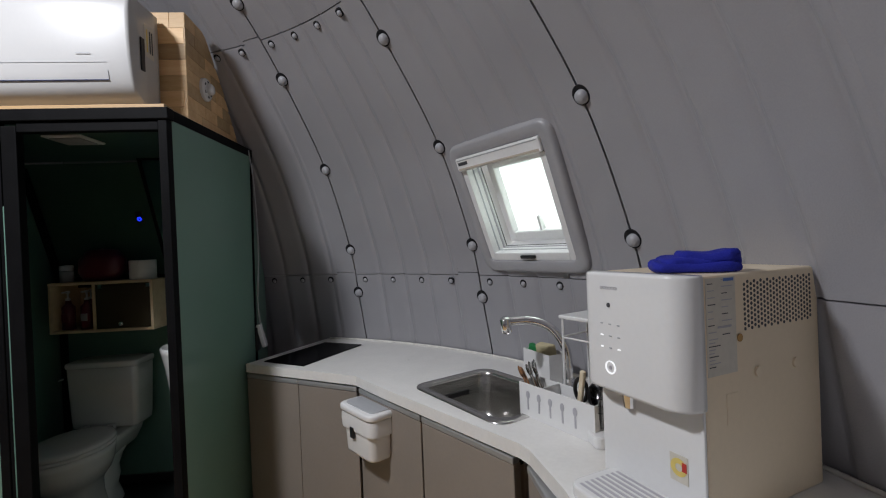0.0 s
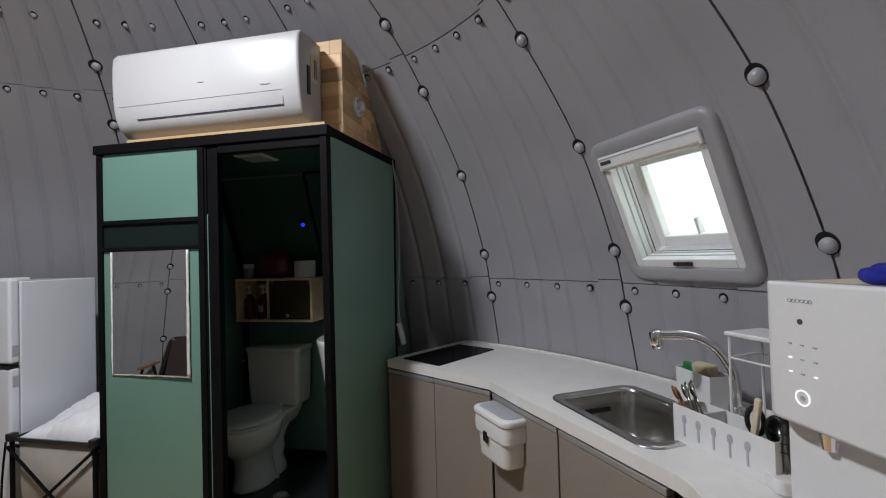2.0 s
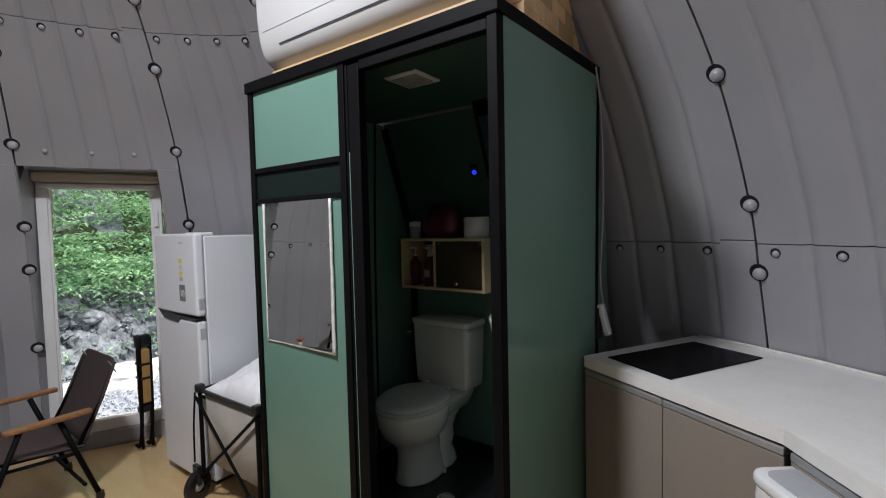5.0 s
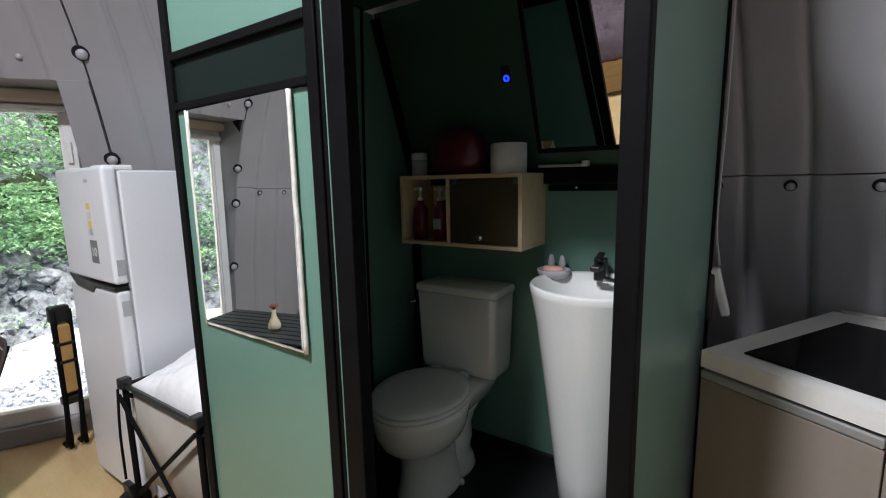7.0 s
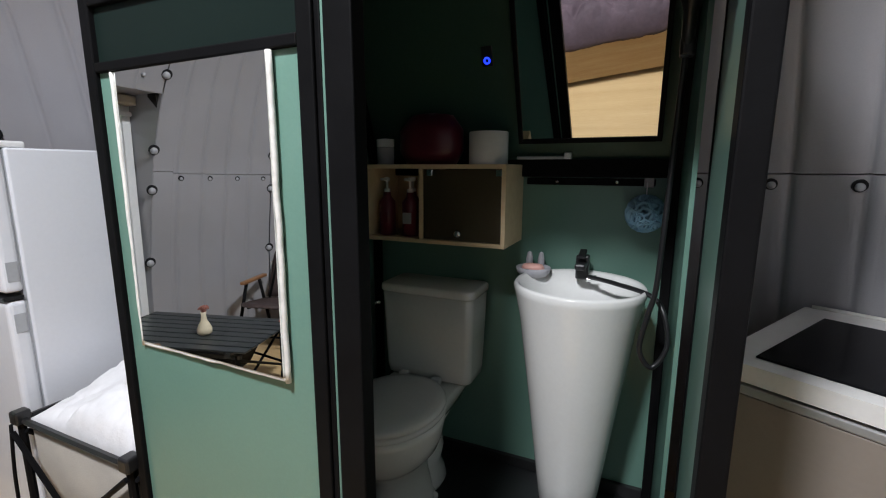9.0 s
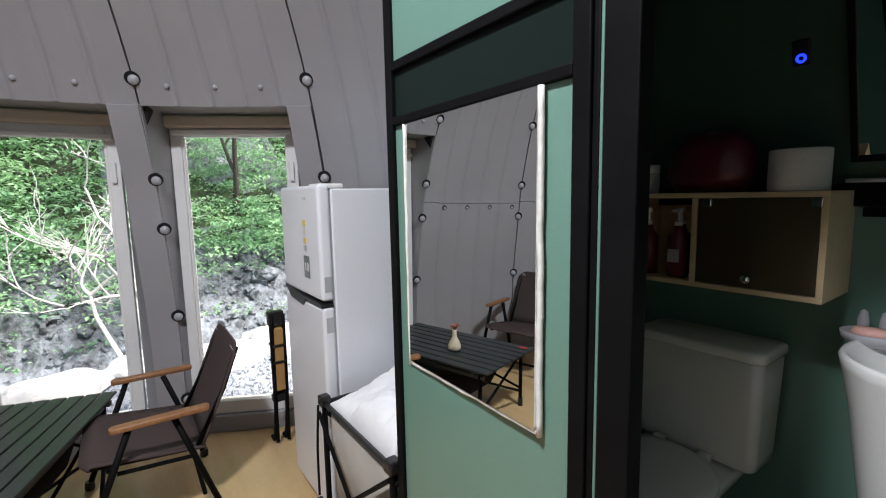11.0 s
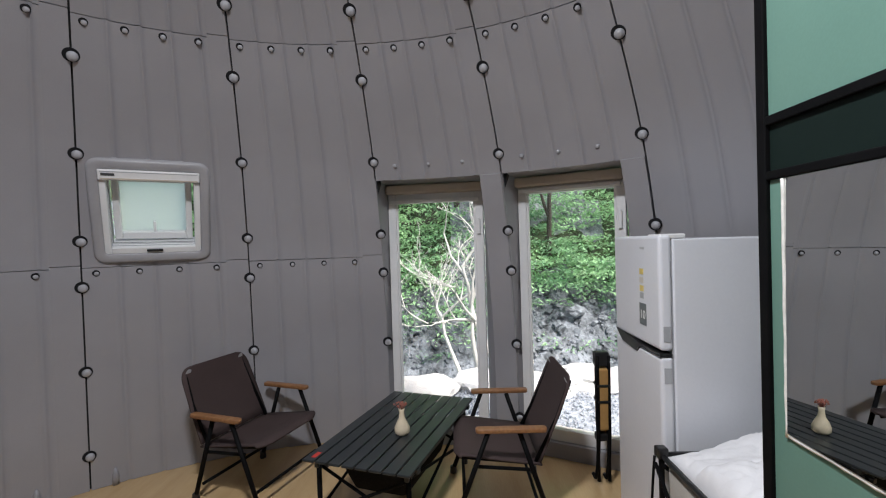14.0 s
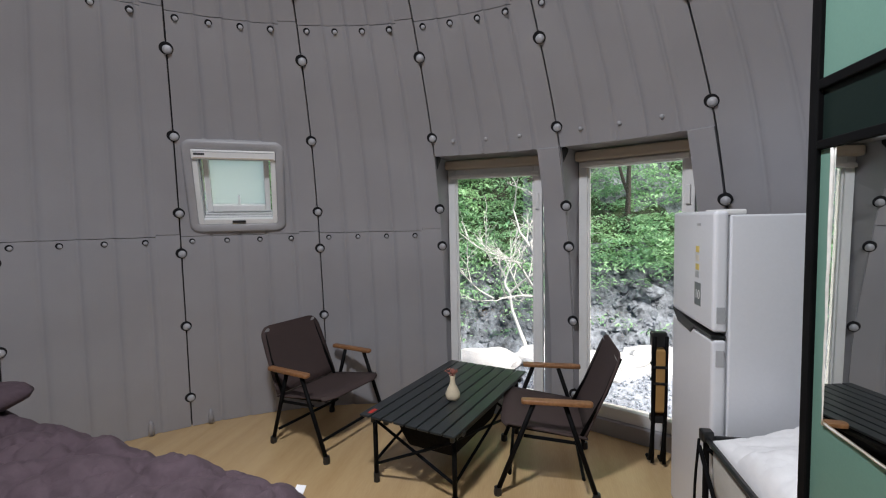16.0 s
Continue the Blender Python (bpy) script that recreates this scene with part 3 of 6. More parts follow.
bar("vent_panel", BX0 + P, -0.002, BY0 + 0.012, BY0 + 0.026, 1.542, 1.650, GREEN_DARK, bev=0.001, label="dark glass strip panel")
bar("front_panel", BX0 + P, -0.002, BY0 + 0.010, BY0 + 0.028, 0.05, 1.522, GREEN, bev=0.001)
# door jamb channels beside the opening, with the folded sliding door
bar("door_track", 0.030, 0.042, BY0 + 0.006, BY0 + 0.034, 0.0, BZ - 0.045)
bar("door_glass", 0.042, 0.048, BY0 + 0.006, BY0 + 0.034, 0.12, BZ - 0.36, GREEN, label="sliver of sea-green door panel")
bar("door_leaf", 0.050, 0.104, BY0 + 0.002, BY0 + 0.038, 0.02, BZ - 0.06)
bar("door_header", 0.104, BX1 - 0.034, BY0 + 0.004, BY0 + 0.036, BZ - 0.085, BZ - 0.048)
# right side wall: follows the dome at the back
side = [(BY0 + 0.04, 0.0), (1.945, 0.0), (1.95, 0.75), (1.955, 1.20), (1.965, 1.55), (1.985, BZ - 0.04), (BY0 + 0.04, BZ - 0.04)]
inner = [(1.94, 0.0), (2.32, 0.0), (2.32, 1.30), (2.06, BZ - 0.04), (1.94, BZ - 0.04)]


def splay(x, y):
    """The outer side wall opens slightly towards the back."""
    return x + (0.075 * (y - BY0) if x > 0 else 0.0)


def side_sheet(x0, x1, mat, name, label=""):
    bm = loft([[(splay(x0, y), y, z) for y, z in side], [(splay(x1, y), y, z) for y, z in side]])
    return part(name, bm, mat, booth, label)


side_sheet(BX1 - 0.026, BX1 - 0.004, GREEN, "side_panel")
side_sheet(BX0 + 0.004, BX0 + 0.026, GREEN, "side_panel")
for x0, x1 in ((BX1 - 0.03, BX1), (BX0, BX0 + 0.03)):
    part("top_rail", loft([[(splay(x0, y), y, BZ - 0.04), (splay(x1, y), y, BZ - 0.04), (splay(x1, y), y, BZ), (splay(x0, y), y, BZ)] for y in (BY0 + 0.04, 2.0)]), BLACK, booth)
    for p0, p1 in zip(side[1:5], side[2:6]):
        bm = bmesh.new()
        dy, dz = p1[0] - p0[0], p1[1] - p0[1]
        box(x0, x1 + (0.004 if x0 > 0 else 0), -0.007, 0.007, 0, math.hypot(dy, dz), 0.002, pose(splay(x0, (p0[0] + p1[0]) / 2) - x0, p0[0], p0[1], -math.degrees(math.atan2(dy, dz)), 0, 0), bm)
        part("rear_post", bm, BLACK, booth)
for x in (BX1 - 0.014, BX0 + 0.006):
    part("rear_side_panel", loft([[(x, y, z) for y, z in inner], [(x + 0.012, y, z) for y, z in inner]]), GREEN, booth)
# inside: back wall, sloping panel, ceiling, tray
bar("back_panel", BX0 + 0.026, BX1 - 0.016, BACK_Y, BACK_Y + 0.02, 0.03, BREAK_Z, GREEN, bev=0.001)
slope = math.degrees(math.atan2(BACK_Y - 2.055, 2.0 - BREAK_Z))
slope_len = math.hypot(BACK_Y - 2.055, 2.0 - BREAK_Z)
SLOPE = pose(0, BACK_Y, BREAK_Z, slope, 0, 0)
# slope, and ceiling below, take the darker green in place of shade
part("sloping_panel", box(BX0 + 0.026, BX1 - 0.016, 0.0, 0.02, 0.0, slope_len, 0.001, SLOPE), GREEN_SHADED, booth, "sloping green rear panel, colour darkened as shade")
for x0, x1 in ((BX0 + 0.026, BX0 + 0.056), (BX1 - 0.046, BX1 - 0.016)):
    part("inner_post", box(x0, x1, -0.03, -0.001, 0.0, slope_len - 0.02, 0.002, SLOPE), BLACK, booth)
    bar("inner_post", x0, x1, BACK_Y - 0.03, BACK_Y - 0.001, 0.05, BREAK_Z)
bar("inner_rail", BX0 + 0.056, BX1 - 0.046, BACK_Y - 0.03, BACK_Y - 0.001, 1.30, 1.362)
bar("ceiling_panel", BX0 + 0.002, BX1 - 0.002, BY0 + 0.04, 2.02, BZ - 0.036, BZ - 0.012, GREEN_SHADED)
bar("skirting", BX0 + 0.056, BX1 - 0.046, BACK_Y - 0.022, BACK_Y - 0.001, TRAY_Z, TRAY_Z + 0.045, BLACK_PLASTIC)
bar("tray", BX0 + 0.003, BX1 - 0.003, BY0 + 0.041, BACK_Y + 0.02, 0.0, TRAY_Z, DARK_FLOOR)
bar("threshold", 0.05, BX1 - 0.034, BY0, BY0 + 0.04, 0.0, TRAY_Z + 0.02, BLACK)

vent = thing("ceiling_vent", "white square vent fan in booth ceiling", "vent")
part("frame", box(0.022, 0.182, 1.45, 1.61, BZ - 0.046, BZ - 0.037, 0.003), WHITE_PVC, vent)
for i in range(6):
    part("slat", box(0.040, 0.164, 1.472 + 0.020 * i, 1.484 + 0.020 * i, BZ - 0.052, BZ - 0.0462, 0.001), GREYLID, vent)

drain = thing("floor_drain", "round steel drain in black shower tray", "drain", m=pose(0.03, 1.80, TRAY_Z))
part("rim", lathe([(0.030, 0.0), (0.048, 0.0), (0.046, 0.003), (0.032, 0.003), (0.030, 0.0)], 28), STEEL, drain, smooth=True)
part("grate", lathe([(0.0, 0.0005), (0.030, 0.0005), (0.029, 0.002), (0.0, 0.0025)], 24), GREYLID, drain)

# mirror on the front of the booth
mir = thing("wall_mirror", "frameless mirror fixed with white sealant on booth", "mirror")
MX0, MX1, MZ0, MZ1 = -0.488, -0.066, 0.940, 1.520
part("glass", box(MX0 + 0.27, MX1 + 0.27, -0.006, 0.006, MZ0 - 1.23, MZ1 - 1.23, 0.0, pose(-0.27, BY0 + 0.005, 1.23, -0.5, 0, -1.3)), MIRROR, mir)
for k, (x0, x1, z0, z1) in enumerate(((MX0 - 0.012, MX0, MZ0 - 0.012, MZ1), (MX1, MX1 + 0.010, MZ0 - 0.012, MZ1), (MX0, MX1, MZ0 - 0.012, MZ0))):
    bm = bmesh.new()
    long_z = z1 - z0 > x1 - x0
    pts = []
    for i in range(25):
        t = i / 24
        wob = 0.003 * noise.noise(Vector((t * 9, k * 3.1, 0)))
        pts.append(((x0 + x1) / 2 + wob, BY0 + (0.006, 0.000, 0.005)[k], z0 + (z1 - z0) * t) if long_z else (x0 + (x1 - x0) * t, BY0 + 0.008 - 0.008 * t, (z0 + z1) / 2 + wob))
    part("sealant_bead", tube(pts, (0.0045, 0.0055, 0.0055)[k], 8, bm), SILICONE_WHITE, mir, smooth=True)

# leaning mirror inside the booth
m2 = thing("bathroom_mirror", "leaning mirror with black frame over basin", "mirror")
MM = pose(0.338, 2.215, 1.428, 22.5, 0, 0)
part("glass", box(-0.215, 0.215, -0.004, 0.004, 0.0, 0.62, 0, MM), MIRROR, m2)
for x0, x1, z0, z1 in ((-0.228, -0.213, -0.012, 0.632), (0.213, 0.228, -0.012, 0.632), (-0.213, 0.213, -0.012, 0.004), (-0.213, 0.213, 0.616, 0.632)):
    part("frame", box(x0, x1, -0.010, 0.012, z0, z1, 0.002, MM), BLACK, m2)

# switch with a blue ring
sw = thing("light_switch", "small black switch with glowing blue ring", "switch")
SM = SLOPE @ pose(0.004, -0.001, 0.388)
part("plate", box(-0.02, 0.02, -0.008, 0.0, -0.02, 0.045, 0.003, SM), BLACK_PLASTIC, sw)
part("glow_ring", lathe([(0.006, 0), (0.012, 0), (0.012, 0.003), (0.006, 0.003), (0.006, 0)], 20, SM @ pose(0, -0.008, 0, 90, 0, 0)), LED_BLUE, sw, "glowing blue ring")


# toilet
def build_toilet():
    t = thing("toilet", "white ceramic toilet with closed lid", "toilet", m=pose(-0.222, -0.135, TRAY_Z))
    # bowl: oval sections from foot to rim; y runs from the front to the tank

    def oval(w, d, cy, z, egg=0.0):
        ring = []
        for k in range(36):
            a = 2 * math.pi * k / 36
            ring.append((w * math.cos(a) * (1 + egg * math.sin(a)), cy + d * math.sin(a), z))
        return ring

    pedestal = [(0.0, 0.112, 0.160, 2.055), (0.012, 0.116, 0.165, 2.055), (0.03, 0.106, 0.155, 2.055), (0.12, 0.094, 0.138, 2.045), (0.19, 0.098, 0.142, 2.035), (0.225, 0.120, 0.165, 2.02), (0.26, 0.150, 0.192, 2.01), (0.31, 0.168, 0.208, 2.005), (0.36, 0.175, 0.214, 2.005), (0.388, 0.177, 0.216, 2.005)]
    part("bowl", loft([oval(w, d, cy, z, 0.06) for z, w, d, cy in pedestal]), CERAMIC, t, smooth=True)
    # the trapway bulges out behind the foot
    part("trapway", loft([oval(w, d, cy, z) for z, w, d, cy in ((0.0, 0.105, 0.12, 2.20), (0.015, 0.11, 0.125, 2.20), (0.05, 0.10, 0.115, 2.20), (0.10, 0.092, 0.10, 2.19), (0.15, 0.10, 0.105, 2.20), (0.20, 0.085, 0.10, 2.215), (0.26, 0.10, 0.12, 2.23), (0.30, 0.12, 0.13, 2.24))]), CERAMIC, t, smooth=True)
    part("shelf", loft([[(x, 2.245 + y, z) for x, y in rounded(w, d, 0.04)] for z, w, d in ((0.26, 0.17, 0.20), (0.30, 0.24, 0.28), (0.36, 0.29, 0.31), (0.392, 0.30, 0.32), (0.398, 0.29, 0.31))]), CERAMIC, t, smooth=True)
    part("seat", loft([oval(w, d, 2.004, z, 0.05) for z, w, d in ((0.390, 0.168, 0.208), (0.393, 0.178, 0.218), (0.403, 0.181, 0.221), (0.409, 0.175, 0.215))]), WHITE_GLOSS, t, smooth=True)
    part("lid", loft([oval(w, d, 2.006, z, 0.05) for z, w, d in ((0.411, 0.172, 0.211), (0.414, 0.178, 0.217), (0.424, 0.178, 0.217), (0.432, 0.168, 0.207), (0.437, 0.14, 0.175), (0.439, 0.05, 0.08))]), WHITE_GLOSS, t, smooth=True)
    for x in (-0.07, 0.07):
        part("hinge", prism(rounded(0.04, 0.03, 0.008), 0.405, 0.436, 0.006, pose(x, 2.215, 0)), WHITE_GLOSS, t, smooth=True)
    tank = [[(x, 2.315 + y, z) for x, y in rounded(w, d, 0.028)] for z, w, d in ((0.412, 0.345, 0.155), (0.420, 0.358, 0.168), (0.45, 0.364, 0.174), (0.60, 0.374, 0.184), (0.752, 0.382, 0.192))]
    part("tank", loft(tank, m=pose(0.020, 0, 0)), CERAMIC, t, smooth=True)
    part("tank_lid", prism([(x + 0.020, 2.315 + y) for x, y in rounded(0.396, 0.206, 0.032)], 0.753, 0.787, 0.010), CERAMIC, t, smooth=True)
    lever = part("flush_lever", tube([(-0.185, 2.235, 0.70), (-0.205, 2.225, 0.70), (-0.205, 2.225, 0.692)], 0.006, 8), CHROME, t, smooth=True)
    part("supply_hose", tube(curve_points([(-0.16, 2.30, 0.42), (-0.22, 2.34, 0.30), (-0.24, 2.37, 0.18)], 6), 0.006), STEEL, t, smooth=True)
    part("floor_cap", lathe([(0, 0), (0.014, 0), (0.013, 0.014), (0.006, 0.020), (0, 0.021)], 14, pose(0.108, 2.12, 0.0)), WHITE_GLOSS, t, smooth=True)
    return t


build_toilet()


# conical basin
basin = thing("pedestal_basin", "white conical pedestal washbasin", "washbasin", m=pose(0.355, 2.085, TRAY_Z))
part("pedestal", lathe([(0.0, 0.0), (0.080, 0.0), (0.090, 0.012), (0.112, 0.20), (0.145, 0.46), (0.185, 0.75), (0.203, 0.835), (0.207, 0.858), (0.200, 0.867), (0.190, 0.86), (0.17, 0.82), (0.12, 0.78), (0.03, 0.768), (0.0, 0.768)], 48), CERAMIC, basin, smooth=True)
part("drain", lathe([(0.0, 0.772), (0.024, 0.772), (0.026, 0.769)], 20), CHROME, basin)
tap = thing("basin_tap", "black basin tap with chrome hose union", "tap", m=pose(0.348, 2.235, 0.946))
part("body", box(-0.022, 0.022, -0.02, 0.02, 0.0, 0.085, 0.006), BLACK_PLASTIC, tap)
part("spout", box(-0.018, 0.018, -0.085, 0.0, 0.045, 0.066, 0.006), BLACK_PLASTIC, tap)
part("lever", box(-0.012, 0.012, -0.03, 0.035, 0.088, 0.10, 0.004, pose(0, 0, 0, 15, 0, 0)), BLACK_PLASTIC, tap)
part("union", lathe([(0, 0), (0.012, 0), (0.012, 0.03), (0, 0.03)], 12, pose(0.02, -0.03, 0.01, 0, 90, 0)), CHROME, tap)
hose = thing("shower_hose", "black shower hose hanging in a loop", "shower hose")
part("hose", tube(curve_points([(0.375, 2.20, 0.962), (0.46, 2.12, 0.967), (0.566, 2.04, 0.959), (0.604, 2.0, 0.919), (0.618, 1.98, 0.83), (0.582, 1.965, 0.768), (0.547, 1.955, 0.82), (0.561, 1.955, 0.922), (0.576, 1.955, 1.001), (0.583, 1.96, 1.162), (0.588, 1.965, 1.339), (0.591, 1.95, 1.494), (0.595, 1.93, 1.627)], 10), 0.0075), BLACK_PLASTIC, hose, smooth=True)
part("handset", lathe([(0.0, 0.0), (0.014, 0.0), (0.016, 0.10), (0.032, 0.15), (0.034, 0.165), (0.0, 0.17)], 16, pose(0.595, 1.93, 1.60, 18, 0, 0)), BLACK_PLASTIC, hose, smooth=True)
part("holder", prism(rounded(0.034, 0.045, 0.010), 1.60, 1.645, 0.006, pose(0.597, 1.93, 0)), BLACK_PLASTIC, hose, "black wall holder")
pouf = thing("bath_puff", "pale blue mesh bath puff on a cord", "bath puff", m=pose(0.535, 2.225, 1.185))
bm = bmesh.new()
rnd = random.Random(4)
for i in range(70):
    v = Vector((rnd.gauss(0, 1), rnd.gauss(0, 1), rnd.gauss(0, 1))).normalized()
    q = v.to_track_quat("Z", "Y").to_matrix().to_4x4()
    lathe([(0.0, 0.0), (0.02, 0.035), (0.026, 0.058), (0.018, 0.056)], 7, q, bm)
part("mesh_ball", bm, BLUE_MESH, pouf)
part("cord", tube([(0, 0.0, 0.05), (0.0, 0.035, 0.10)], 0.002, 5), WHITE_CLOTH, pouf)
hook_rail = thing("hook_rail", "dark rail with small hooks on booth wall", "rail")
part("rail", box(0.13, 0.56, 2.268, 2.296, 1.272, 1.296, 0.003), BLACK, hook_rail)
for x in (0.24, 0.44):
    part("screw", lathe([(0, 0), (0.006, 0), (0.005, 0.003), (0, 0.004)], 10, pose(x, 2.268, 1.284, 90, 0, 0)), CHROME, hook_rail)
part("end_cap", box(0.525, 0.555, 2.258, 2.268, 1.268, 1.300, 0.003), GREYLID, hook_rail)
razor = thing("squeegee", "grey squeegee lying on black rail", "squeegee")
part("handle", box(0.09, 0.27, 2.262, 2.274, 1.3625, 1.374, 0.004), GREYLID, razor)
part("head", box(0.262, 0.285, 2.25, 2.285, 1.3625, 1.385, 0.003), WHITE_PVC, razor)

# soap dish with a pink soap
dish = thing("soap_dish", "grey silicone soap dish with two ears", "soap dish", m=pose(0.180, 2.205, 0.948))
part("dish", lathe([(0, 0), (0.045, 0), (0.058, 0.012), (0.062, 0.03), (0.058, 0.032), (0.05, 0.016), (0, 0.012)], 24), GREY_SILICONE, dish, smooth=True)
for x in (-0.025, 0.018):
    part("ear", lathe([(0.012, 0.02), (0.013, 0.05), (0.008, 0.075), (0, 0.08)], 10, pose(x, 0.045, 0.0), sy=0.5), GREY_SILICONE, dish, smooth=True)
soap = thing("soap", "pink oval bar of soap", "soap", m=pose(0.180, 2.20, 0.962))
part("bar", lathe([(0, 0), (0.032, 0.002), (0.042, 0.014), (0.034, 0.027), (0, 0.03)], 20, sy=0.7), PINK, soap, smooth=True)

# birch cupboard over the toilet
RX0, RX1, RY0, RY1, RZ0, RZ1 = -0.442, 0.110, 2.062, 2.297, 1.060, 1.343
cup = thing("wall_cupboard", "birch wall cupboard, half open, half dark glass", "cupboard")
T = 0.015
part("top", box(RX0, RX1, RY0, RY1, RZ1 - T, RZ1, 0.0015), BIRCH, cup)
part("bottom", box(RX0, RX1, RY0, RY1, RZ0, RZ0 + T, 0.0015), BIRCH, cup)
for x in (RX0, -0.213, RX1 - T):
    part("side", box(x, x + T, RY0 + 0.001, RY1, RZ0 + T, RZ1 - T, 0.001), BIRCH, cup)
part("back", box(RX0 + T, RX1 - T, RY1 - 0.008, RY1 - 0.001, RZ0 + T, RZ1 - T, 0.0), BIRCH, cup)
door = part("door", box(-0.196, RX1 - T - 0.002, RY0 + 0.004, RY0 + 0.010, RZ0 + T + 0.002, RZ1 - T - 0.002, 0.001), material("smoked_acrylic", (0.06, 0.048, 0.03), 0.15, coat=0.4), cup, "smoked acrylic door")
part("knob", lathe([(0, 0), (0.006, 0), (0.006, 0.012), (0.013, 0.018), (0.011, 0.026), (0, 0.028)], 16, pose(-0.055, RY0 + 0.004, RZ0 + 0.045, 90, 0, 0)), CHROME, door, smooth=True)
for x in (-0.180, 0.075):
    part("hinge", box(x, x + 0.022, RY0 - 0.002, RY0 + 0.004, RZ1 - 0.04, RZ1 - 0.018, 0.002), CHROME, door)


def pump_bottle(x, y, z, h, r):
    b = thing("pump_bottle", "maroon pump bottle with white pump", "bottle", "pump bottles", m=pose(x, y, z))
    part("bottle", lathe([(0, 0), (r, 0.002), (r, h * 0.78), (r * 0.5, h * 0.9), (r * 0.42, h), (0, h)], 20), MAROON, b, smooth=True)
    part("pump", lathe([(0.012, h), (0.012, h + 0.012), (0.005, h + 0.014), (0.005, h + 0.04), (0.011, h + 0.042), (0.011, h + 0.054), (0, h + 0.056)], 12), WHITE_PVC, b)
    part("nozzle", box(-0.006, 0.006, -0.04, 0.0, h + 0.044, h + 0.053, 0.002), WHITE_PVC, b)
    lab = part("label_patch", box(-r * 0.55, r * 0.55, -r - 0.001, -r * 0.8, h * 0.30, h * 0.55, 0.001), MAROON if x < -0.29 else GREYLID, b)
    return b


for x in (-0.375, -0.275, -0.300):
    pump_bottle(x, 2.115 if x != -0.300 else 2.185, RZ0 + T, 0.165, 0.031)
roll = thing("toilet_paper", "white toilet paper roll on cupboard", "toilet paper", m=pose(0.022, 2.14, RZ1))
part("roll", lathe([(0.02, 0.0), (0.066, 0.0), (0.068, 0.003), (0.068, 0.107), (0.066, 0.11), (0.02, 0.11), (0.02, 0.0)], 32), WHITE_CLOTH, roll, smooth=True)
jar = thing("jar", "small jar with white lid on cupboard", "jar", m=pose(-0.394, 2.14, RZ1))
part("jar_body", lathe([(0, 0), (0.032, 0), (0.034, 0.06), (0.03, 0.065), (0, 0.066)], 18), GREY_SILICONE, jar, smooth=True)
part("lid", lathe([(0.033, 0.066), (0.034, 0.068), (0.034, 0.095), (0, 0.098)], 18), WHITE_PVC, jar, smooth=True)
bag = thing("toiletry_bag", "soft maroon toiletry bag on cupboard", "bag", m=pose(-0.205, 2.15, RZ1))
bm = lathe([(0, 0), (0.10, 0.003), (0.128, 0.05), (0.122, 0.12), (0.085, 0.172), (0, 0.185)], 28, sy=0.55)
for v in bm.verts:
    v.co *= 1 + 0.07 * noise.noise(v.co * 22)
    v.co.z = max(0, v.co.z)
part("pouch", bm, MAROON, bag, smooth=True)

# white wall socket box hanging on the booth's side with cable
plug = thing("wall_switch_box", "white switch box with cable on booth side", "switch box")
part("holder", box(0.698, 0.715, 1.94, 1.985, 0.93, 1.06, 0.005), BLACK_PLASTIC, plug)
part("switch_body", box(-0.010, 0.012, -0.022, 0.022, -0.065, 0.065, 0.006, pose(0.728, 1.965, 1.01, 0, -14, 0)), WHITE_GLOSS, plug)
part("cable", tube(curve_points([(0.722, 1.97, 1.08), (0.708, 1.985, 1.20), (0.712, 2.02, 1.5), (0.712, 1.99, 1.85), (0.705, 1.95, 2.03)], 8), 0.0035, 6), GREYLID, plug)


# Wooden box on the booth with the air conditioner before it
wb = thing("plywood_box", "butcher-block wooden box behind air conditioner", "wooden box")
WX0, WX1, WY0, WZ0, WZ1 = -0.40, 0.636, 1.43, BZ, 2.51


def board_wall(parent, origin, ux, uz, width, height, rows, thick, clip=None):
    """Staves of uneven length laid in courses."""
    rnd = random.Random(int(width * 1000))
    n = ux.cross(uz)
    h = height / rows
    for r in range(rows):
        x = -rnd.uniform(0, 0.12)
        while x < width:
            l = rnd.uniform(0.12, 0.32)
            x0, x1 = max(0, x) + 0.0006, min(width, x + l) - 0.0006
            x += l
            if x1 - x0 < 0.01:
                continue
            top = (r + 1) * h - 0.0006
            if clip:
                if r * h > clip(x0) - 0.004:
                    continue
            bm = bmesh.new()
            m = Matrix((ux, n, uz)).transposed().to_4x4()
            m.translation = origin
            face = 0.0008 * rnd.random()
            if clip and clip(x1) < top:
                lo = r * h + 0.0006
                xe = x1
                while clip(xe) < lo + 0.003 and xe > x0 + 0.006:
                    xe -= 0.004
                edge = [(x0, lo), (xe, lo)] + [(x0 + (xe - x0) * q, max(lo + 0.002, min(top, clip(x0 + (xe - x0) * q)))) for q in (1.0, 0.75, 0.5, 0.25, 0.0)]
                loft([[(px, y, pz) for px, pz in edge] for y in (-thick, face)], bm, m)
            else:
                box(x0, x1, -thick, face, r * h + 0.0006, top, 0.0008, m, bm, 1)
            part("stave", bm, PINE, parent)


board_wall(wb, Vector((WX0, WY0, WZ0)), Vector((1, 0, 0)), Vector((0, 0, 1)), WX1 - WX0, WZ1 - WZ0, 7, 0.018)
board_wall(wb, Vector((WX1, WY0 + 0.001, WZ0)), Vector((0, 1, 0)), Vector((0, 0, 1)), 0.59, WZ1 - WZ0, 8, 0.018, lambda x: float(np.interp(x, (0.0, 0.185, 0.385, 0.585), (0.47, 0.465, 0.262, 0.0))))
part("ledge", box(WX0, WX1, BY0 + 0.012, WY0 - 0.002, BZ, BZ + 0.018, 0.002), PINE, wb)

